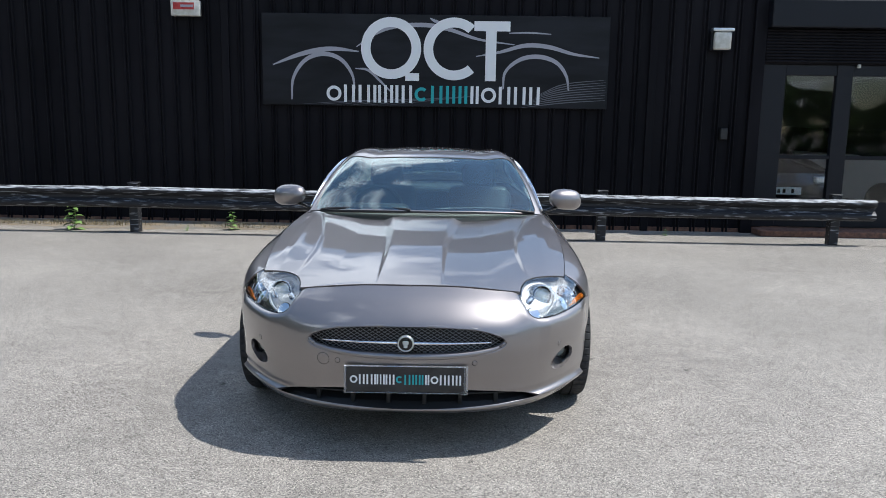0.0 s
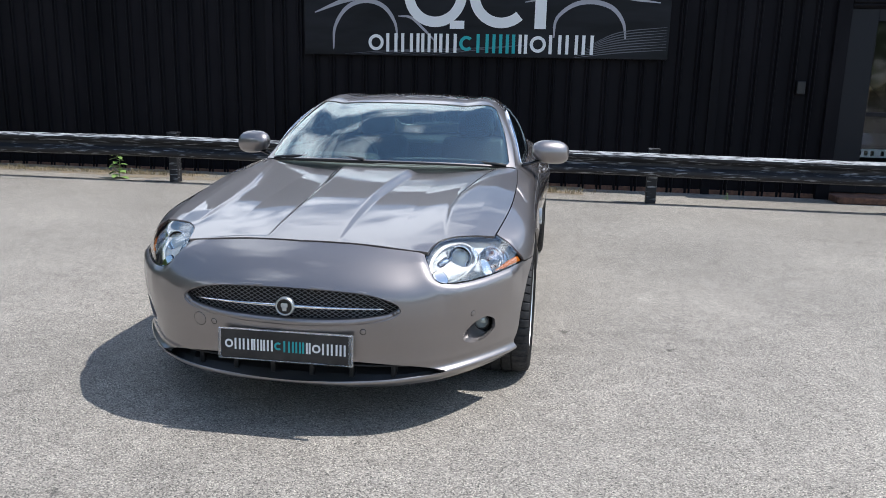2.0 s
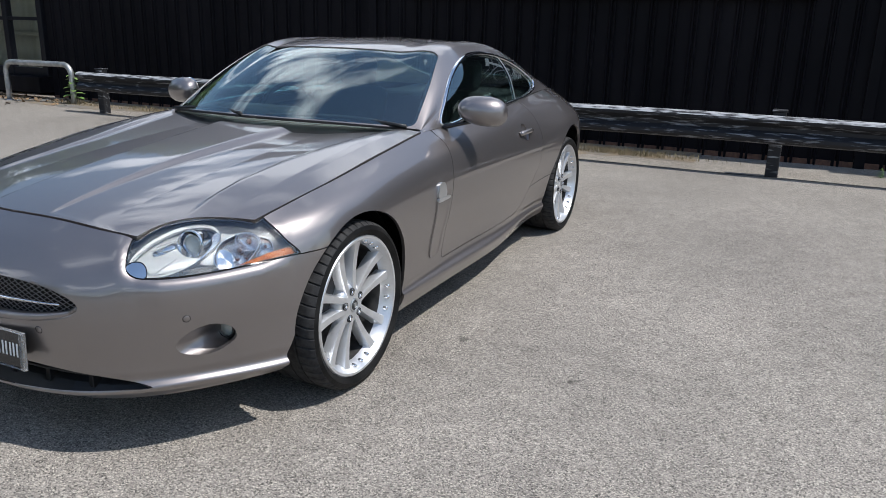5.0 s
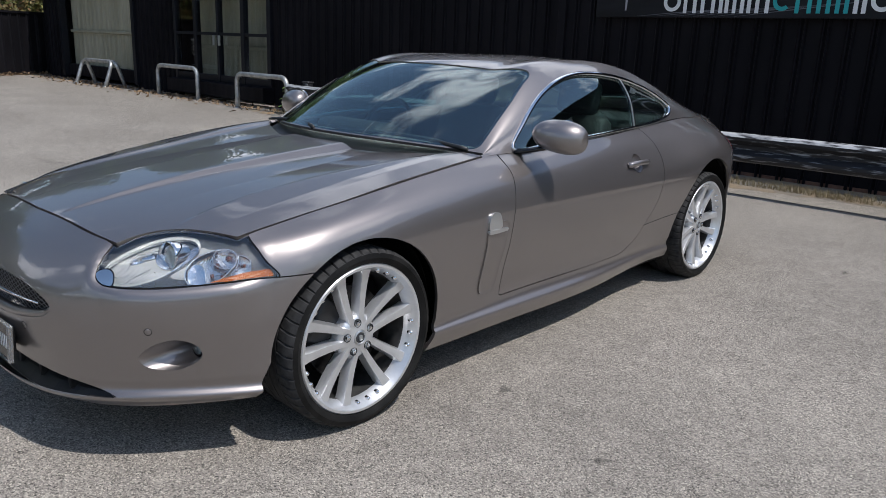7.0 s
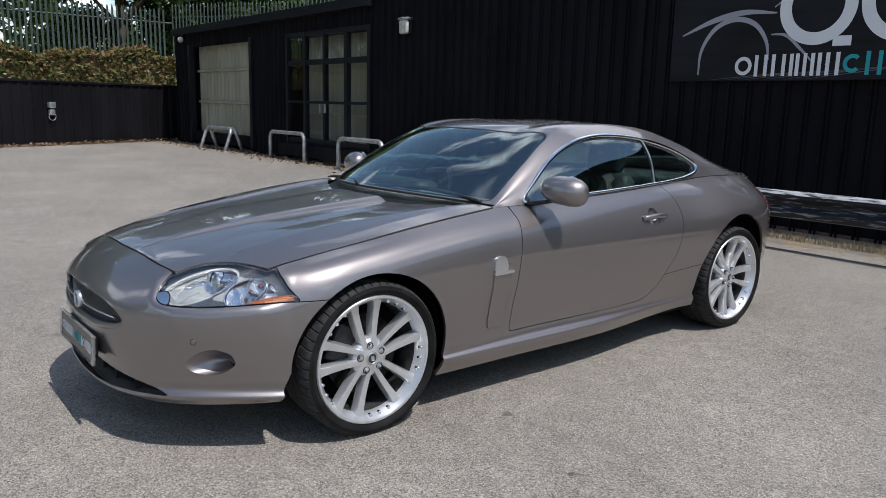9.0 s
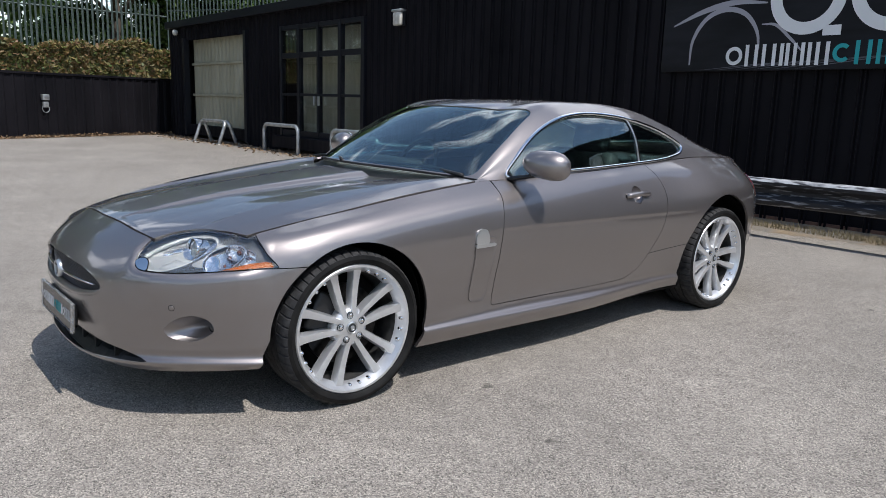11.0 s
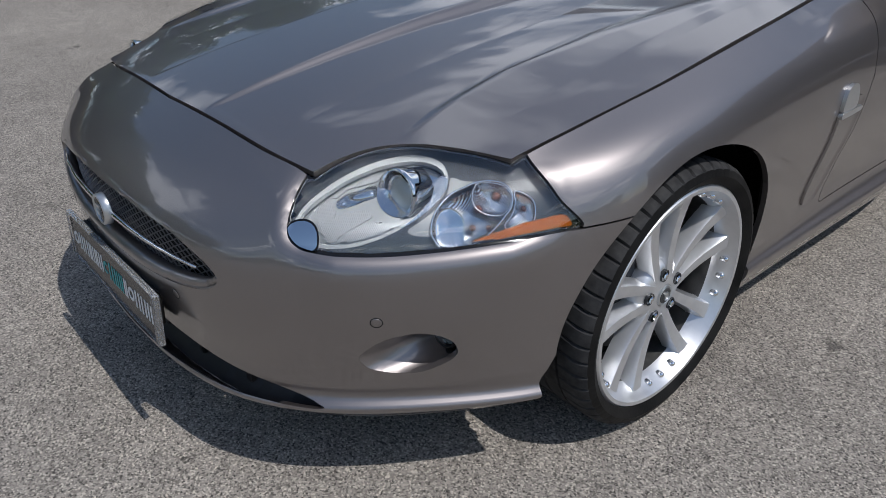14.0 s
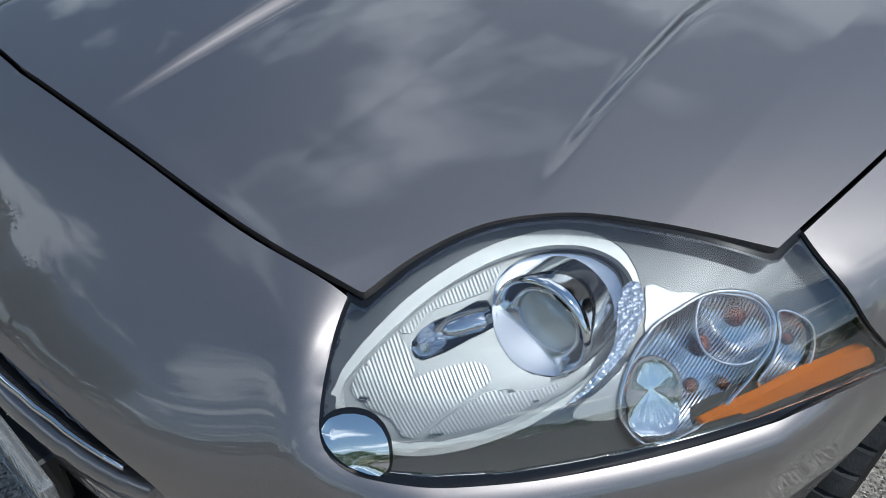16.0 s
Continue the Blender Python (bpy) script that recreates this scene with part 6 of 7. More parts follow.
# ---- sign board ----
sign = tagged(empty("wall_sign", (0, WY - 0.075, 0)), "wide black sign board with white and teal marks", "sign")
bm = bmesh.new(); box(bm, (-2.62, -0.012, 1.735), (2.285, 0.042, 3.005), 0.004)
part("sign_panel", bm, SIGNBLACK, sign, "satin black sign panel")


def ribbon(points, w0, w1, mat, name="sketch_line"):
    """A tapered flat line on the sign."""
    p = spline(points, 30)
    v, f = [], []
    for i, (x, z) in enumerate(p):
        a, b = p[max(0, i - 1)], p[min(len(p) - 1, i + 1)]
        d = np.array([-(b - a)[1], (b - a)[0]]); d /= np.linalg.norm(d)
        t = i / (len(p) - 1)
        w = w0 + (w1 - w0) * math.sin(math.pi * t)
        v += [(x + d[0] * w, -0.0145, z + d[1] * w), (x - d[0] * w, -0.0145, z - d[1] * w)]
    for i in range(len(p) - 1):
        f.append((2 * i, 2 * i + 1, 2 * i + 3, 2 * i + 2))
    mesh_ob(name, v, f, mat, sign)


PX = lambda x, y: ((x - 795.7) * 0.00799, 2.965 - (y - 32) * 0.00789)   # sign artwork units to metres
for pts, a, b in (([(487, 117), (540, 97), (590, 88), (640, 92)], 0.008, 0.034), ([(520, 178), (523, 140), (545, 108), (577, 97), (608, 106), (628, 132), (633, 158)], 0.010, 0.030),
                  ([(636, 84), (668, 62), (700, 49), (760, 45), (800, 52), (850, 68), (915, 77)], 0.006, 0.030), ([(848, 98), (890, 90), (935, 78), (975, 80), (1020, 92), (1065, 98)], 0.006, 0.030),
                  ([(897, 155), (900, 125), (925, 103), (957, 97), (990, 107), (1008, 130), (1013, 156)], 0.010, 0.030), ([(905, 57), (940, 56), (979, 58)], 0.006, 0.012),
                  ([(634, 122), (655, 124), (680, 145), (700, 165)], 0.006, 0.018), ([(766, 33), (775, 38), (792, 41)], 0.006, 0.02)):
    ribbon([PX(*p) for p in pts], a, b, SILVERINK)
for k in range(9):
    ribbon([PX(930 + 4 * k, 187 - 3 * k), PX(1000, 178 - 4 * k), PX(1078, 172 - 4.5 * k)], 0.002, 0.007, DIMINK, "speed_line")
for k in range(6):
    ribbon([PX(540 + 30 * k, 186), PX(650 + 30 * k, 178 - k), PX(760 + 20 * k, 176 - 2 * k)], 0.001, 0.005, DIMINK, "speed_line")
LY = -0.0165
part("logo_ring", ring_bm(-0.785, 2.54, 0.425, 0.135, 0, 360, LY, 0.004, 64), WHITE, sign)
bm = bmesh.new(); box(bm, (-0.58, LY - 0.0085, 2.095), (-0.385, LY - 0.0045, 2.20), 0.0, 1)
part("logo_tail", bm, WHITE, sign)
part("logo_open_ring", ring_bm(0.105, 2.54, 0.430, 0.135, 48, 312, LY, 0.004, 56), WHITE, sign)
part("logo_bar", bar_bm(0.385, 0.890, 2.790, 2.925, LY, 0.004), WHITE, sign)
part("logo_bar", bar_bm(0.550, 0.700, 2.105, 2.790, LY, 0.004), WHITE, sign)
mark_row(sign, -1.705, 1.345, 1.785, 2.030, LY, 0.004)

# ---- small wall fittings ----
def bulkhead(at, label):
    b = tagged(empty("wall_lamp", at), label, "wall lamp")
    bm = bmesh.new(); box(bm, (-0.15, -0.05, -0.15), (0.15, 0.0, 0.15), 0.02, 2)
    part("lamp_back", bm, FRAMEBLACK, b)
    bm = bmesh.new(); box(bm, (-0.12, -0.13, -0.145), (0.12, -0.05, 0.10), 0.03, 3)
    part("diffuser", bm, LAMPWHITE, b, "yellowed square diffuser", True)
    bm = bmesh.new(); box(bm, (-0.15, -0.14, 0.10), (0.15, 0.0, 0.15), 0.015, 2)
    part("lamp_hood", bm, SATIN, b, "", True)
    return b


bulkhead((3.84, WY - 0.03, 2.72), "square bulkhead lamp with yellowed cover on the cladding")
bulkhead((-8.5, WY - 0.03, 2.80), "white bulkhead lamp on the cladding")
ALARMRED = vary(material("faded_red_print", (0.45, 0.03, 0.03), 0.5), 20, (0.38, 0.025, 0.025), (0.5, 0.05, 0.045))
al = tagged(empty("alarm_box", (-3.69, WY - 0.03, 3.05)), "white alarm box with a red panel on the cladding", "alarm box")
bm = bmesh.new(); box(bm, (-0.205, -0.09, -0.105), (0.205, 0, 0.105), 0.012, 2); part("alarm_case", bm, LAMPWHITE, al, "", True)
bm = bmesh.new(); box(bm, (-0.165, -0.094, -0.02), (0.13, -0.089, 0.075)); part("alarm_panel", bm, ALARMRED, al)
bm = bmesh.new(); box(bm, (-0.06, -0.0965, 0.012), (0.12, -0.0935, 0.045)); part("alarm_bar", bm, SILVERINK, al)
sw = tagged(empty("junction_box", (3.97, WY - 0.03, 1.42)), "small black box on the cladding", "junction box")
bm = bmesh.new(); box(bm, (-0.05, -0.06, -0.08), (0.05, 0, 0.08), 0.008, 1); part("box_case", bm, BLACK, sw)

# ---- guard rail ----
def guard_rail(x0, x1, y):
    r = tagged(empty("guard_rail", (0, y, 0)), "black painted steel guard rail with worn pale top edge on posts", "guard rail")
    prof = [(0.035, 0.604), (0.0, 0.606), (-0.050, 0.592), (-0.068, 0.570), (-0.066, 0.540), (-0.012, 0.490), (-0.012, 0.455), (-0.066, 0.405), (-0.068, 0.375), (-0.050, 0.345), (0.0, 0.330)]
    n = 60
    v, f = [], []
    for i in range(n + 1):
        x = x0 + (x1 - x0) * i / n
        for a, z in prof:
            wob = 0.006 * math.sin(x * 2.3) + 0.004 * math.sin(x * 5.1 + 1)
            v.append((x, a + wob, z + 0.006 * math.sin(x * 1.1)))
        for a, z in reversed(prof):
            v.append((x, a + 0.006 + wob, z - 0.004 + 0.006 * math.sin(x * 1.1)))
    m = 2 * len(prof)
    for i in range(n):
        for k in range(m):
            f.append((i * m + k, i * m + (k + 1) % m, (i + 1) * m + (k + 1) % m, (i + 1) * m + k))
    f += [tuple(range(m)), tuple(reversed(range(n * m, (n + 1) * m)))]
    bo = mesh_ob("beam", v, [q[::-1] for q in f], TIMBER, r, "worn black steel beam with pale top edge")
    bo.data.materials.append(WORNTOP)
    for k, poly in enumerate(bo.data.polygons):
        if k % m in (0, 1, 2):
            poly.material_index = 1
    for x in (-7.25, -4.12, -1.0, 2.10, 5.14):
        bm = bmesh.new(); box(bm, (x - 0.06, 0.02, -0.02), (x + 0.06, 0.14, 0.645), 0.008, 1)
        part("post", bm, TIMBER, r)
        bm = bmesh.new(); box(bm, (x - 0.07, 0.01, 0.645), (x + 0.07, 0.15, 0.665), 0.006, 1)
        part("post_cap", bm, TIMBER, r)
        vv, ff = lathe([(0.0, 0.012), (0.012, 0.01), (0.016, 0.0)], 10, "y", Matrix.Translation((x, -0.012, 0.575)) @ Matrix.Rotation(math.pi, 4, "Z"))
        mesh_ob("bolt", vv, ff, GALV, r)


guard_rail(-7.65, 5.62, 5.80)

# ---- verge at the foot of the wall ----
DIRT = material("dry_dirt", (0.24, 0.20, 0.15), 0.95)
vary(DIRT, 3, (0.20, 0.19, 0.17), (0.29, 0.22, 0.14), 8)
vary(DIRT, 60, (0.7, 0.7, 0.7), (1.1, 1.1, 1.1), 3)
bumpy(DIRT, 70, 0.7, 0.01, 5)
v, f = [], []
rnd = random.Random(3)
for k in range(140):
    x = -9.7 + 11.0 * k / 139
    w = 6.18 + 0.10 * math.sin(x * 1.7) + rnd.uniform(-0.05, 0.05)
    v += [(x, w, 0.002), (x, w + 0.10, 0.012), (x, WY + 0.02, 0.022)]
for k in range(139):
    f += [(3 * k, 3 * k + 3, 3 * k + 4, 3 * k + 1), (3 * k + 1, 3 * k + 4, 3 * k + 5, 3 * k + 2)]
tagged(mesh_ob("verge", v, f, DIRT, smooth=True), "strip of dry dirt and litter along the wall", "verge", kind="structure")


def blades(name, n, place, height, width, mat, label, category, seed):
    rnd = random.Random(seed)
    v, f = [], []
    for _ in range(n):
        x, y, z = place(rnd)
        a, h = rnd.uniform(0, 6.283), height * rnd.uniform(0.4, 1.2)
        w = width * rnd.uniform(0.6, 1.2)
        lean = rnd.uniform(0.1, 0.8) * h
        b = rnd.uniform(0, 6.283)
        k = len(v)
        v += [(x - w * math.cos(a), y - w * math.sin(a), z), (x + w * math.cos(a), y + w * math.sin(a), z),
              (x + lean * 0.4 * math.cos(b) + w * 0.7 * math.cos(a), y + lean * 0.4 * math.sin(b) + w * 0.7 * math.sin(a), z + h * 0.6), (x + lean * 0.4 * math.cos(b) - w * 0.7 * math.cos(a), y + lean * 0.4 * math.sin(b) - w * 0.7 * math.sin(a), z + h * 0.6),
              (x + lean * math.cos(b), y + lean * math.sin(b), z + h)]
        f += [(k, k + 1, k + 2, k + 3), (k + 3, k + 2, k + 4)]
    return tagged(mesh_ob(name, v, f, mat), label, category, kind="stuff")


def tuft_place(r):
    x = r.choice((-8.5, -7.0, -6.2, -5.2, -4.6, -2.8, -1.6, -0.9, -0.4, 0.1, 0.5, 0.8)) + r.gauss(0, 0.35)
    return x, min(6.92, 6.30 + abs(r.gauss(0, 0.16))), 0.01


blades("dry_grass", 4600, tuft_place, 0.075, 0.0028, STRAW, "tufts of dry straw-coloured grass along the wall", "grass", 11)


def weed(at, h, n, seed, label):
    """A leafy weed: a stem with pairs of pointed leaves."""
    rnd = random.Random(seed)
    w = tagged(empty("weed", at), label, "weed", "weeds by the wall")
    stem = [(0.02 * math.sin(3 * t), 0.015 * math.sin(2 * t), h * t) for t in np.linspace(0, 1, 8)]
    mesh_ob("stem", *tube(stem, [0.006 * (1 - 0.7 * t) for t in np.linspace(0, 1, 8)], 5), WEED, w)
    v, f = [], []
    for k in range(n):
        t = (k + 0.4) / n
        a = k * 2.4 + rnd.uniform(-0.3, 0.3)
        L = h * 0.42 * (1.05 - 0.55 * t)
        z = h * t
        d, e = Vector((math.cos(a), math.sin(a), 0)), Vector((-math.sin(a), math.cos(a), 0))
        b = len(v)
        up = rnd.uniform(0.1, 0.5)
        for s in (0.0, 0.35, 0.7, 1.0):
            wd = L * 0.34 * math.sin(math.pi * (0.12 + 0.85 * s))
            c = d * (L * s) + Vector((0, 0, z + L * (up * s - 0.5 * s * s)))
            v += [c - e * wd, c + Vector((0, 0, -wd * 0.3)), c + e * wd]
        for s in range(3):
            for j in range(2):
                f.append((b + s * 3 + j, b + s * 3 + j + 1, b + s * 3 + j + 4, b + s * 3 + j + 3))
    mesh_ob("leaves", v, f, WEED, w, smooth=True)


weed((-5.02, 5.98, 0.0), 0.40, 18, 1, "tall green broad-leaved weed on the tarmac")
weed((-2.92, 6.20, 0.0), 0.26, 18, 2, "small bushy green weed by the wall")
weed((-3.5, 6.05, 0.0), 0.08, 10, 4, "low green weed on the tarmac")
weed((3.1, 6.42, 0.0), 0.10, 12, 5, "low green weed at the wall foot")
weed((-8.6, 6.45, 0.1), 0.45, 18, 6, "tall straggling weed by the glass doors")

# the slab joint along the posts
v, f = [], []
for k in range(60):
    x = -8.0 + 14.5 * k / 59
    y = 5.80 + 0.006 * math.sin(x * 3)
    v += [(x, y - 0.012, 0.0035), (x, y + 0.012, 0.0035)]
for k in range(59):
    f.append((2 * k, 2 * k + 2, 2 * k + 3, 2 * k + 1))
tagged(mesh_ob("trim", v, f, GAP), "dark joint line in the tarmac under the rail", "joint", kind="structure")

# ---- low building to the left ----
LOW = 3.40
cladding("wall_low_a", -15.45, -13.45, WY + 0.02, 0.0, LOW, "black ribbed cladding between shutter and doors")
cladding("wall_low_b", -20.95, -19.75, WY + 0.02, 0.0, LOW, "black ribbed cladding at the corner")
cladding("wall_low_c", -19.75, -15.45, WY + 0.021, 2.88, LOW, "black cladding above the roller door")
cladding("wall_low_d", -13.45, -9.75, WY + 0.021, 2.92, LOW, "black cladding above the glass doors")
solid("trim", (-21.0, WY - 0.16, LOW - 0.14), (-9.72, WY + 0.3, LOW + 0.06), FRAMEBLACK, "black roof edge fascia", "trim", "structure")
solid("roof_low", (-21.0, WY + 0.1, LOW - 0.05), (-9.72, 15.0, LOW), CLAD, "flat roof of the low building", "roof", "structure")
solid("wall_side", (-21.05, WY, 0), (-20.9, 15.0, LOW), CLAD, "black side wall of the low building", "wall", "structure")
solid("trim", (-19.85, WY - 0.06, 0.08), (-19.70, WY + 0.1, 2.95), FRAMEBLACK, "black door jamb", "trim", "structure")
solid("trim", (-15.5, WY - 0.06, 0.08), (-15.35, WY + 0.1, 2.95), FRAMEBLACK, "black door jamb", "trim", "structure")


def sheet_door():
    d = tagged(empty("roller_door", (-19.70, WY + 0.25, 0.1)), "cream ribbed sheet door set back in the black wall", "door", kind="structure")
    v, f = [], []
    for k in range(67):
        x = 4.25 * k / 66
        o = 0.02 if (k // 2) % 2 else 0.0
        v += [(x, -o, 0.3), (x, -o, 2.82)]
    for k in range(66):
        f.append((2 * k, 2 * k + 2, 2 * k + 3, 2 * k + 1))
    mesh_ob("door_sheet", v, f, CREAM, d)
    for z in (1.15, 2.05):
        bm = bmesh.new(); box(bm, (0, -0.07, z), (4.25, -0.02, z + 0.07), 0.008); part("door_rail", bm, CREAM, d)
    bm = bmesh.new(); box(bm, (0, -0.2, 0), (4.25, 0.0, 0.3), 0.01); part("door_sill", bm, CLAD, d)


sheet_door()


def glass_doors():
    d = tagged(empty("glass_doors", (-13.45, WY, 0.1)), "dark framed double glass doors with side panes and transoms", "door", kind="structure")
    W = 3.7
    posts = [(0.0, 0.10), (0.86, 0.98), (1.78, 1.86), (2.68, 2.80), (3.58, 3.7)]
    for a, b in posts:
        bm = bmesh.new(); box(bm, (a, -0.06, 0.28), (b, 0.06, 2.82), 0.006); part("post", bm, FRAMEBLACK, d)
    for (a, b), (c, e) in zip(posts, posts[1:]):
        for z0, z1 in ((0.28, 0.42), (1.22, 1.28), (2.08, 2.20), (2.72, 2.82)):
            bm = bmesh.new(); box(bm, (b, -0.045, z0), (c, 0.045, z1), 0.005); part("rail", bm, FRAMEBLACK, d)
        for z0, z1 in ((0.42, 1.22), (1.28, 2.08), (2.20, 2.72)):
            bm = bmesh.new(); box(bm, (b, 0.0, z0), (c, 0.008, z1)); g = part("pane", bm, PANE, d); g.visible_shadow = False
    for x in (1.72, 1.92):
        bm = bmesh.new(); box(bm, (x - 0.015, -0.11, 1.02), (x + 0.015, -0.06, 1.22), 0.008, 2); part("pull_handle", bm, SATIN, d)
    bm = bmesh.new(); box(bm, (-0.05, -0.25, 0), (W, 0.1, 0.28), 0.01); part("threshold", bm, CLAD, d)


glass_doors()
lining = tagged(empty("inner_sheeting", (-13.30, WY + 0.40, 0.1)), "cream ribbed sheeting inside the doorway", "wall lining", kind="structure")
v = [(3.5 * k / 70, 0.02 * ((k // 2) % 2), z) for k in range(71) for z in (0.0, 2.75)]
mesh_ob("lining_sheet", v, [(2 * k, 2 * k + 2, 2 * k + 3, 2 * k + 1) for k in range(70)], CREAM, lining)
for z in (0.95, 1.95):
    bm = bmesh.new(); box(bm, (0, -0.07, z), (3.5, -0.02, z + 0.07), 0.008); part("lining_rail", bm, CREAM, lining)
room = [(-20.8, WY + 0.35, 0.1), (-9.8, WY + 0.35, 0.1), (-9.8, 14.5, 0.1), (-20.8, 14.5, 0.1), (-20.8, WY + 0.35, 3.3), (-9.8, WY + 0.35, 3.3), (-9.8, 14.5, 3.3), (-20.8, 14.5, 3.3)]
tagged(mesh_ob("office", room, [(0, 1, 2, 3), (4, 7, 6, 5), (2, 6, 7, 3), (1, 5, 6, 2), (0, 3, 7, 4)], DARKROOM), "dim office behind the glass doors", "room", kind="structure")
cl = tagged(empty("corner_lamp", (-20.2, WY - 0.06, 3.12)), "small white round lamp at the wall's corner", "wall lamp")
mesh_ob("lamp_globe", *ball((0, -0.06, 0), 0.09, 16, 10), LAMPWHITE, cl, smooth=True)
bm = bmesh.new(); box(bm, (-0.05, -0.02, -0.05), (0.05, 0.08, 0.05), 0.01); part("lamp_base", bm, FRAMEBLACK, cl)


# ---- dead leaves blown against the fence and the low building ----
def litter_place(r):
    if r.random() < 0.5:
        t = min(7.0, abs(r.gauss(0, 1)) * 3.5) if r.random() < 0.5 else r.uniform(0, 7)
        q = Matrix.Translation((-19.0, 1.2, 0)) @ Matrix.Rotation(radians(24.1), 4, "Z") @ Vector((0.06 + abs(r.gauss(0, 0.10)), t, 0.0))
        return q.x, q.y, abs(r.gauss(0, 0.035)) + 0.005
    x = r.uniform(-20.5, -8.5)
    return x, 6.86 - abs(r.gauss(0, 0.35)), abs(r.gauss(0, 0.012)) + 0.006


def leaf_scatter(n, place, size, seed):
    rnd = random.Random(seed)
    v, f = [], []
    for _ in range(n):
        c = Vector(place(rnd))
        a = Vector((rnd.gauss(0, 1), rnd.gauss(0, 1), rnd.gauss(0, 0.4))).normalized()
        b = a.cross(Vector((rnd.gauss(0, 0.5), rnd.gauss(0, 0.5), 1))).normalized()
        s = size * rnd.uniform(0.5, 1.4)
        k = len(v)
        v += [c - a * s, c + b * s * 0.5, c + a * s, c - b * s * 0.5]
        f.append((k, k + 1, k + 2, k + 3))
    return v, f


DEADLEAF = vary(material("dead_leaves", (0.22, 0.13, 0.07), 0.8), 5, (0.13, 0.08, 0.045), (0.33, 0.22, 0.12))
tagged(mesh_ob("leaf_litter", *leaf_scatter(2600, litter_place, 0.045, 71), DEADLEAF), "brown dead leaves blown along the fence and wall", "leaves", kind="stuff")


# ---- cycle hoops ----
def hoop(at, wide, turn, lean=0.0):
    h = tagged(empty("cycle_hoop", at), "galvanised tubular steel cycle hoop on the tarmac", "cycle stand", "cycle hoops by the doors")
    h.rotation_euler = (radians(lean), 0, radians(turn))
    w, top, r = wide / 2, 0.64, 0.16
    p = [(-w, 0, -0.02), (-w, 0, 0.2), (-w, 0, top - r)]
    p += [(-w + r - r * math.cos(a), 0, top - r + r * math.sin(a)) for a in np.linspace(0.2, math.pi / 2, 7)]
    p += [(w - r + r * math.sin(a), 0, top - r + r * math.cos(a)) for a in np.linspace(0, math.pi / 2 - 0.2, 7)]
    p += [(w, 0, top - r), (w, 0, 0.2), (w, 0, -0.02)]
    mesh_ob("hoop_tube", *tube(p, 0.045, 14), GALV, h, smooth=True)
    for x in (-w, w):
        vv, ff = lathe([(0.045, 0.012), (0.085, 0.010), (0.09, 0.0)], 20, "z", Matrix.Translation((x, 0, 0.001)))
        mesh_ob("base_flange", vv, [q[::-1] for q in ff], GALV, h)


hoop((-16.6, 6.28, 0), 1.45, 4, -20)
hoop((-16.55, 6.76, 0), 1.45, 4, 20)
hoop((-12.75, 6.55, 0), 1.6, 2)
hoop((-9.35, 6.40, 0), 1.5, 3)

# ---- boundary: sheet fence, hedge, palisade, trees ----
FX = -22.0
FTOP = 1.72
SLANT = Matrix.Translation((-19.0, 1.2, 0)) @ Matrix.Rotation(radians(24.1), 4, "Z")
cladding("fence_wall", -26.0, 1.2, -19.0, -0.02, FTOP, "black sheet fence wall round the yard", 0.30, "y")
solid("trim", (-19.08, -26.0, FTOP - 0.02), (-18.95, 1.2, FTOP + 0.04), CLAD, "black capping on the fence wall", "trim", "structure")
cladding("fence_wall_slanted", 0.0, 7.0, 0.0, -0.02, FTOP, "black sheet fence wall beside the low building", 0.30, "y").matrix_basis = SLANT
solid("trim", (-0.08, 0.0, FTOP - 0.02), (0.05, 7.0, FTOP + 0.04), CLAD, "black capping on the fence wall", "trim", "structure").matrix_basis = SLANT
tb = tagged(empty("tap_box", (-19.76, 3.00, 1.00)), "grey tap box with a hose loop on the fence", "tap box")
tb.rotation_euler = (0, 0, radians(24.1)); tb.scale = (0.8, 0.75, 0.75)
bm = bmesh.new(); box(bm, (0, -0.13, 0.02), (0.14, 0.13, 0.24), 0.02, 2); part("box_upper", bm, GALV, tb, "", True)
bm = bmesh.new(); box(bm, (0, -0.11, -0.24), (0.12, 0.11, -0.03), 0.03, 2); part("box_lower", bm, GALV, tb, "", True)
mesh_ob("hose", *tube([(0.08, 0.14 * math.cos(a), -0.28 + 0.14 * math.sin(a)) for a in np.linspace(0, 2 * math.pi, 24, endpoint=False)], 0.014, 8, True), GALV, tb, smooth=True)
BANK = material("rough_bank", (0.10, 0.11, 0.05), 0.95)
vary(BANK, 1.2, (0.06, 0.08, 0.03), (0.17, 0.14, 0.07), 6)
v, f = [], []
for k in range(2):
    yy = (-28.0, 30.0)[k]
    v += [(FX - 0.05, yy, 0.0), (FX - 0.15, yy, 1.70), (FX - 2.0, yy, 1.85), (FX - 12, yy, 2.3), (FX - 40, yy, 2.6)]
f = [(k, k + 1, k + 6, k + 5) for k in range(4)]
tagged(mesh_ob("bank", v, [q[::-1] for q in f], BANK), "rough grassed bank behind the fence", "bank", kind="structure")


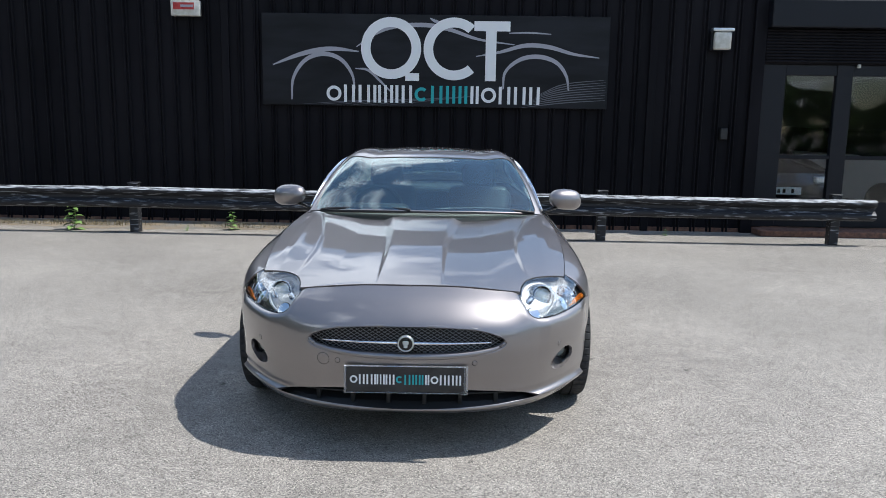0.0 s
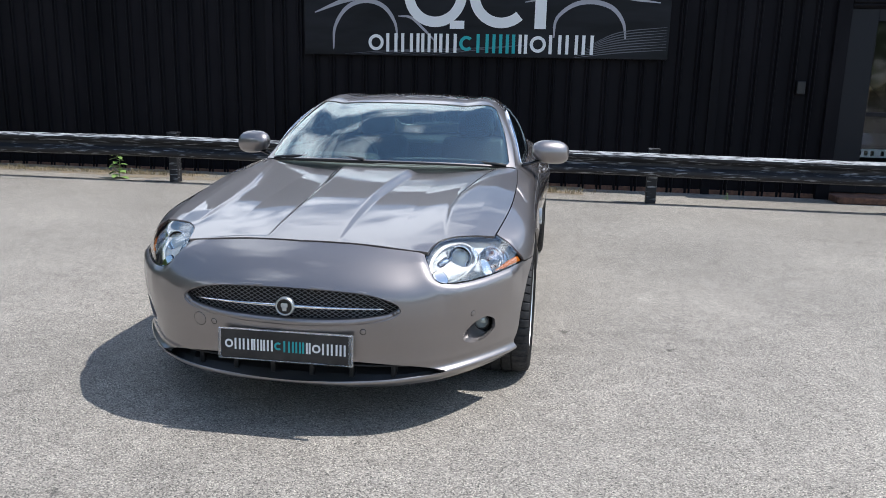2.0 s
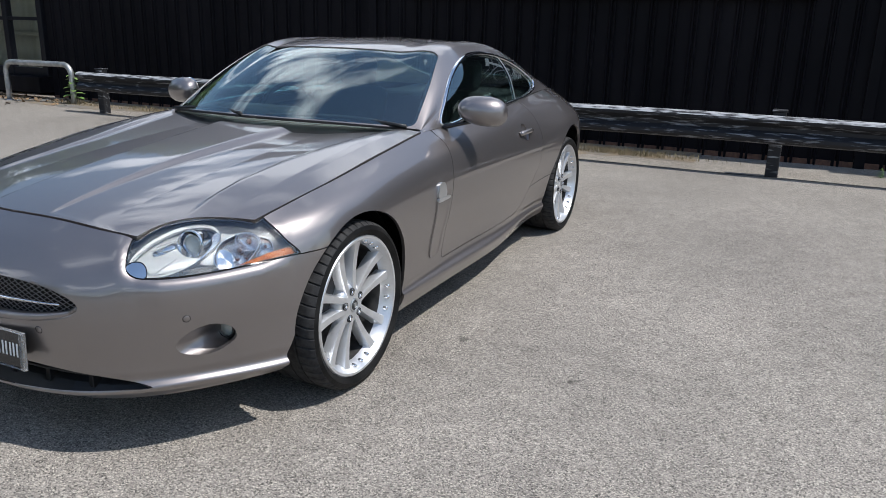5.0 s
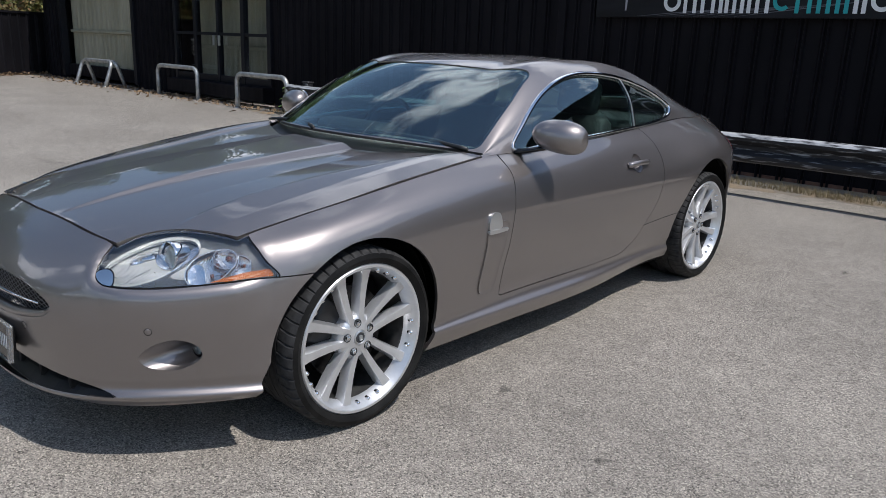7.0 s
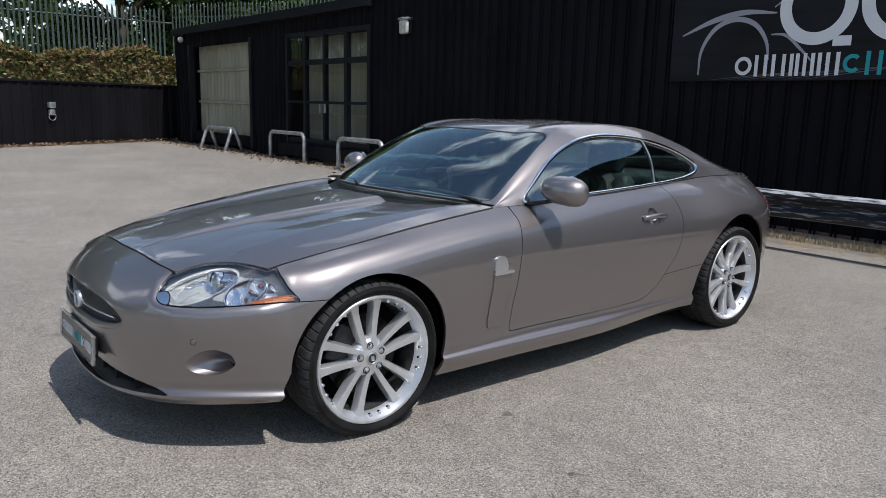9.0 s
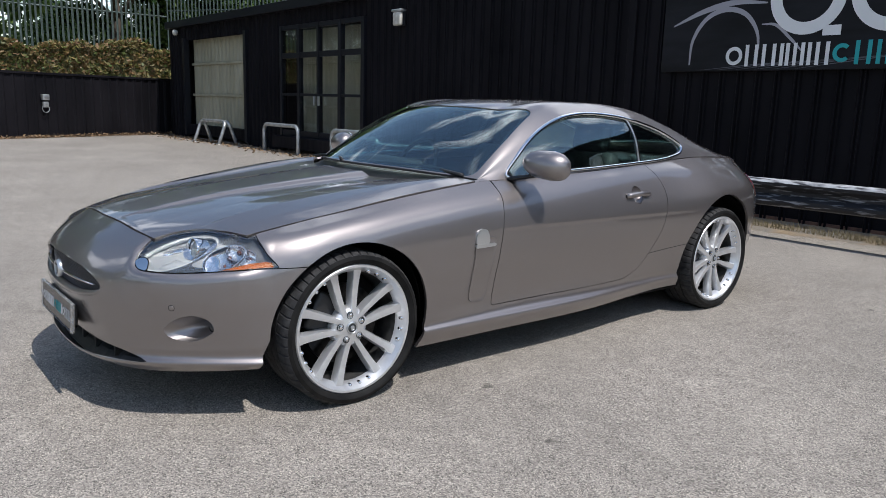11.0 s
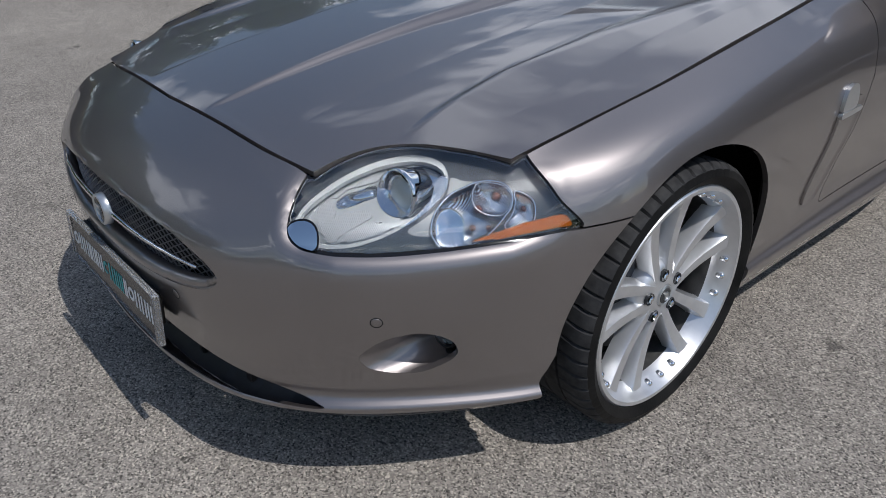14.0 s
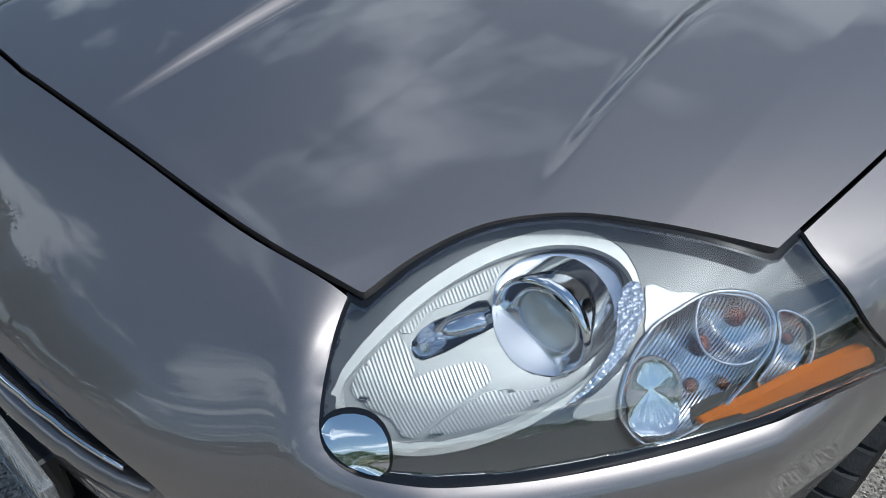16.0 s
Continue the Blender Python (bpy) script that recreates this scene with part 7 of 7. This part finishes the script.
def leaf_cloud(n, shape, size, seed):
    """Many small pointed leaves scattered by shape(random)."""
    rnd = random.Random(seed)
    v, f = [], []
    for _ in range(n):
        c = Vector(shape(rnd))
        a = Vector((rnd.gauss(0, 1), rnd.gauss(0, 1), rnd.gauss(0, 0.7))).normalized()
        b = a.cross(Vector((rnd.gauss(0, 1), rnd.gauss(0, 1), rnd.gauss(0, 1)))).normalized()
        s = size * rnd.uniform(0.6, 1.35)
        k = len(v)
        v += [c - a * s, c + b * s * 0.5 - a * s * 0.1, c + a * s, c - b * s * 0.5 - a * s * 0.1]
        f.append((k, k + 1, k + 2, k + 3))
    return v, f


def leafy(name, low, high, brown=None):
    m = bpy.data.materials.new(name); m.use_nodes = True
    n, l = m.node_tree.nodes, m.node_tree.links
    b = n["Principled BSDF"]; b.inputs["Roughness"].default_value = 0.55
    g = n.new("ShaderNodeNewGeometry")
    r = n.new("ShaderNodeValToRGB")
    r.color_ramp.elements[0].color, r.color_ramp.elements[1].color = (*low, 1), (*high, 1)
    if brown:
        e = r.color_ramp.elements.new(0.72); e.color = (*brown, 1)
    l.new(g.outputs["Random Per Island"], r.inputs[0]); l.new(r.outputs[0], b.inputs["Base Color"])
    t = n.new("ShaderNodeBsdfTranslucent"); l.new(r.outputs[0], t.inputs["Color"])
    x = n.new("ShaderNodeMixShader"); x.inputs[0].default_value = 0.25
    l.new(b.outputs[0], x.inputs[1]); l.new(t.outputs[0], x.inputs[2]); l.new(x.outputs[0], n["Material Output"].inputs[0])
    return m


HEDGE = leafy("hedge_leaves", (0.085, 0.135, 0.03), (0.27, 0.27, 0.08), (0.27, 0.15, 0.075))
LEAF = leafy("tree_leaves", (0.035, 0.075, 0.016), (0.13, 0.20, 0.05))
BARK = bumpy(vary(material("bark", (0.07, 0.055, 0.042), 0.9), 6, (0.05, 0.04, 0.03), (0.10, 0.08, 0.06), stretch=(3, 3, 0.5)), 14, 0.6, 0.03, 5, stretch=(3, 3, 0.5))


def hedge_shape(r):
    y = r.uniform(-14, 8.0)
    top = 1.02 + 0.12 * math.sin(y * 1.3) + 0.10 * math.sin(y * 3.1 + 1) + 0.06 * math.sin(y * 7)
    s = r.random()
    if s < 0.55:
        return FX - 0.15 - abs(r.gauss(0, 0.12)) - 0.25 * (1 - r.random()), y, 1.72 + top * r.random()
    return FX - 0.2 - 1.5 * r.random(), y, 1.72 + top * (0.8 + 0.25 * r.random())


tagged(mesh_ob("hedge", *leaf_cloud(26000, hedge_shape, 0.075, 21), HEDGE), "clipped hedge of green and brown leaves above the fence", "hedge", kind="stuff")
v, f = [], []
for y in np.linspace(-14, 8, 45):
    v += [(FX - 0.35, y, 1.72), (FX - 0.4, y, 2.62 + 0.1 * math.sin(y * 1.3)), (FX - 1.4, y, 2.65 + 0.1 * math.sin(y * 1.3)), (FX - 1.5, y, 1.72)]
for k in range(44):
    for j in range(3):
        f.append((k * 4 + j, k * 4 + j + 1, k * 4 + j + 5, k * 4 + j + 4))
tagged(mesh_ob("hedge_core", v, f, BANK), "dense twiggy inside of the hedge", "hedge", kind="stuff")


def palisade(name, p0, p1, base, high, label):
    """Steel palisade: pointed pales on two rails between posts."""
    a, b = Vector(p0), Vector(p1)
    d = (b - a); L = d.length; d.normalize()
    nrm = Vector((-d.y, d.x, 0))
    r = tagged(empty(name, (0, 0, 0)), label, "fence")
    n = int(L / 0.155)
    pv = [(-0.034, 0.012, 0), (0, -0.010, 0), (0.034, 0.012, 0), (-0.034, 0.012, high - 0.1), (0, -0.010, high - 0.1), (0.034, 0.012, high - 0.1), (-0.012, 0.03, high), (0, 0.02, high + 0.02), (0.012, 0.03, high)]
    pf = [(0, 1, 4, 3), (1, 2, 5, 4), (3, 4, 7, 6), (4, 5, 8, 7)]
    me = bpy.data.meshes.new("pale")
    me.from_pydata(pv, [], pf); me.materials.append(PALE); me.update()
    for k in range(n):
        o = new("pale", me); o.parent = r
        q = a + d * (k * 0.155)
        o.matrix_basis = Matrix.Translation((q.x, q.y, base)) @ Matrix.Rotation(math.atan2(d.y, d.x), 4, "Z")
    for z in (0.35, high - 0.45):
        vv, ff = tube([a + Vector((0, 0, base + z)) + nrm * 0.04, b + Vector((0, 0, base + z)) + nrm * 0.04], 0.03, 4)
        mesh_ob("rail", vv, ff, PALE, r)


PALE = vary(material("grey_green_galvanised", (0.07, 0.09, 0.08), 0.6, 0.2), 3, (0.04, 0.058, 0.05), (0.10, 0.13, 0.118))
palisade("palisade_fence", (FX - 2.2, -14.0, 0), (FX - 2.2, 8.0, 0), 1.9, 2.5, "grey-green steel palisade fence on the bank")
palisade("palisade_fence", (FX - 2.2, 8.0, 0), (-8.0, 17.0, 0), 2.1, 2.5, "grey-green steel palisade fence behind the low building")


def tree(at, h, seed, label, spread=2.6):
    rnd = random.Random(seed)
    t = tagged(empty("tree", at), label, "tree", "trees behind the fence")
    trunk = [(0.1 * math.sin(k), 0.1 * math.cos(2 * k), h * 0.55 * k / 6) for k in range(7)]
    vs, fs = tube(trunk, [0.22 * (1 - 0.1 * k) for k in range(7)], 9)
    vs, fs = list(vs), list(fs)
    clumps = []
    for k in range(13):
        a, z = k * 2.4 + rnd.uniform(-0.4, 0.4), h * rnd.uniform(0.28, 0.62)
        r = spread * rnd.uniform(0.55, 1.0) * (1.1 - 0.5 * (z / h))
        e = Vector((r * math.cos(a), r * math.sin(a), z + h * rnd.uniform(0.08, 0.28)))
        b = Vector((0, 0, z * 0.75))
        mid = b.lerp(e, 0.5) + Vector((0, 0, 0.25))
        add_to(vs, fs, tube([b, mid, e], [0.09, 0.06, 0.02], 6))
        clumps.append((e, spread * rnd.uniform(0.28, 0.5)))
    clumps += [(Vector((rnd.gauss(0, spread * 0.25), rnd.gauss(0, spread * 0.25), h * rnd.uniform(0.75, 0.97))), spread * rnd.uniform(0.3, 0.5)) for _ in range(7)]
    mesh_ob("trunk", vs, fs, BARK, t, smooth=True)

    def shape(r):
        c, q = r.choice(clumps)
        w = Vector((r.gauss(0, 1), r.gauss(0, 1), r.gauss(0, 0.8)))
        return c + w.normalized() * (q * (0.55 + 0.5 * r.random()) + r.gauss(0, 0.08))

    mesh_ob("crown", *leaf_cloud(10500, shape, 0.155, seed + 1), LEAF, t)
    return t


t1 = tree((-27.5, 7.2, 2.2), 7.0, 31, "broad dark green tree on the bank", 3.2)
t2 = tree((-28.0, 12.5, 2.2), 7.5, 57, "dense green tree behind the palisade", 3.6)
k = 0
for x, y, s, a in ((-22.0, 16.5, 0.9, 70), (-17.5, 18.5, 0.95, 250), (-13.0, 20.5, 1.0, 330), (-24.5, 17.5, 0.95, 40), (-20.5, 21, 1.1, 120), (-15.5, 24, 1.0, 210), (-27.5, -3.5, 1.3, 15), (-26.5, -8.0, 1.45, 190), (-27.5, -13.0, 1.4, 280), (-26.0, -18.0, 1.5, 100), (-20.0, -26.0, 1.5, 60), (-14.0, -30.0, 1.55, 160), (-33, 1.0, 1.0, 80), (-37, -9, 1.15, 150), (-29, 20, 1.2, 300), (-11, 27, 1.0, 20)):
    c = copy_thing(t1 if k % 2 else t2, Matrix.Translation((x, y, 1.6)) @ Matrix.Rotation(radians(a), 4, "Z") @ Matrix.Diagonal((s, s, s, 1)))
    k += 1

# lower, denser growth behind the palisade
for x, y, s, a in ((-29.5, 6.0, 0.50, 10), (-29, 9.2, 0.62, 200), (-27.5, 11.2, 0.6, 100), (-26.0, 13.2, 0.66, 320), (-23.5, 15.0, 0.66, 30), (-21.0, 16.2, 0.6, 170), (-18.0, 17.8, 0.64, 260), (-15.0, 18.6, 0.6, 80)):
    c = copy_thing(t1 if k % 2 else t2, Matrix.Translation((x, y, 0.7)) @ Matrix.Rotation(radians(a), 4, "Z") @ Matrix.Diagonal((s * 1.15, s * 1.15, s, 1)))
    k += 1

# ---- far edge of the yard behind the camera: a plain line of trees and hedge ----
def far_shape(r):
    a = r.uniform(radians(168), radians(378))
    R = 46 + r.gauss(0, 1.6)
    top = 5.2 + 1.3 * math.sin(a * 9) + 0.9 * math.sin(a * 23 + 1) + 0.6 * math.sin(a * 51)
    return R * math.cos(a), R * math.sin(a), top * (1 - r.random() ** 1.6) if r.random() < 0.8 else top


tagged(mesh_ob("far_trees", *leaf_cloud(16000, far_shape, 0.55, 77), LEAF), "far line of trees round the yard", "trees", kind="stuff")
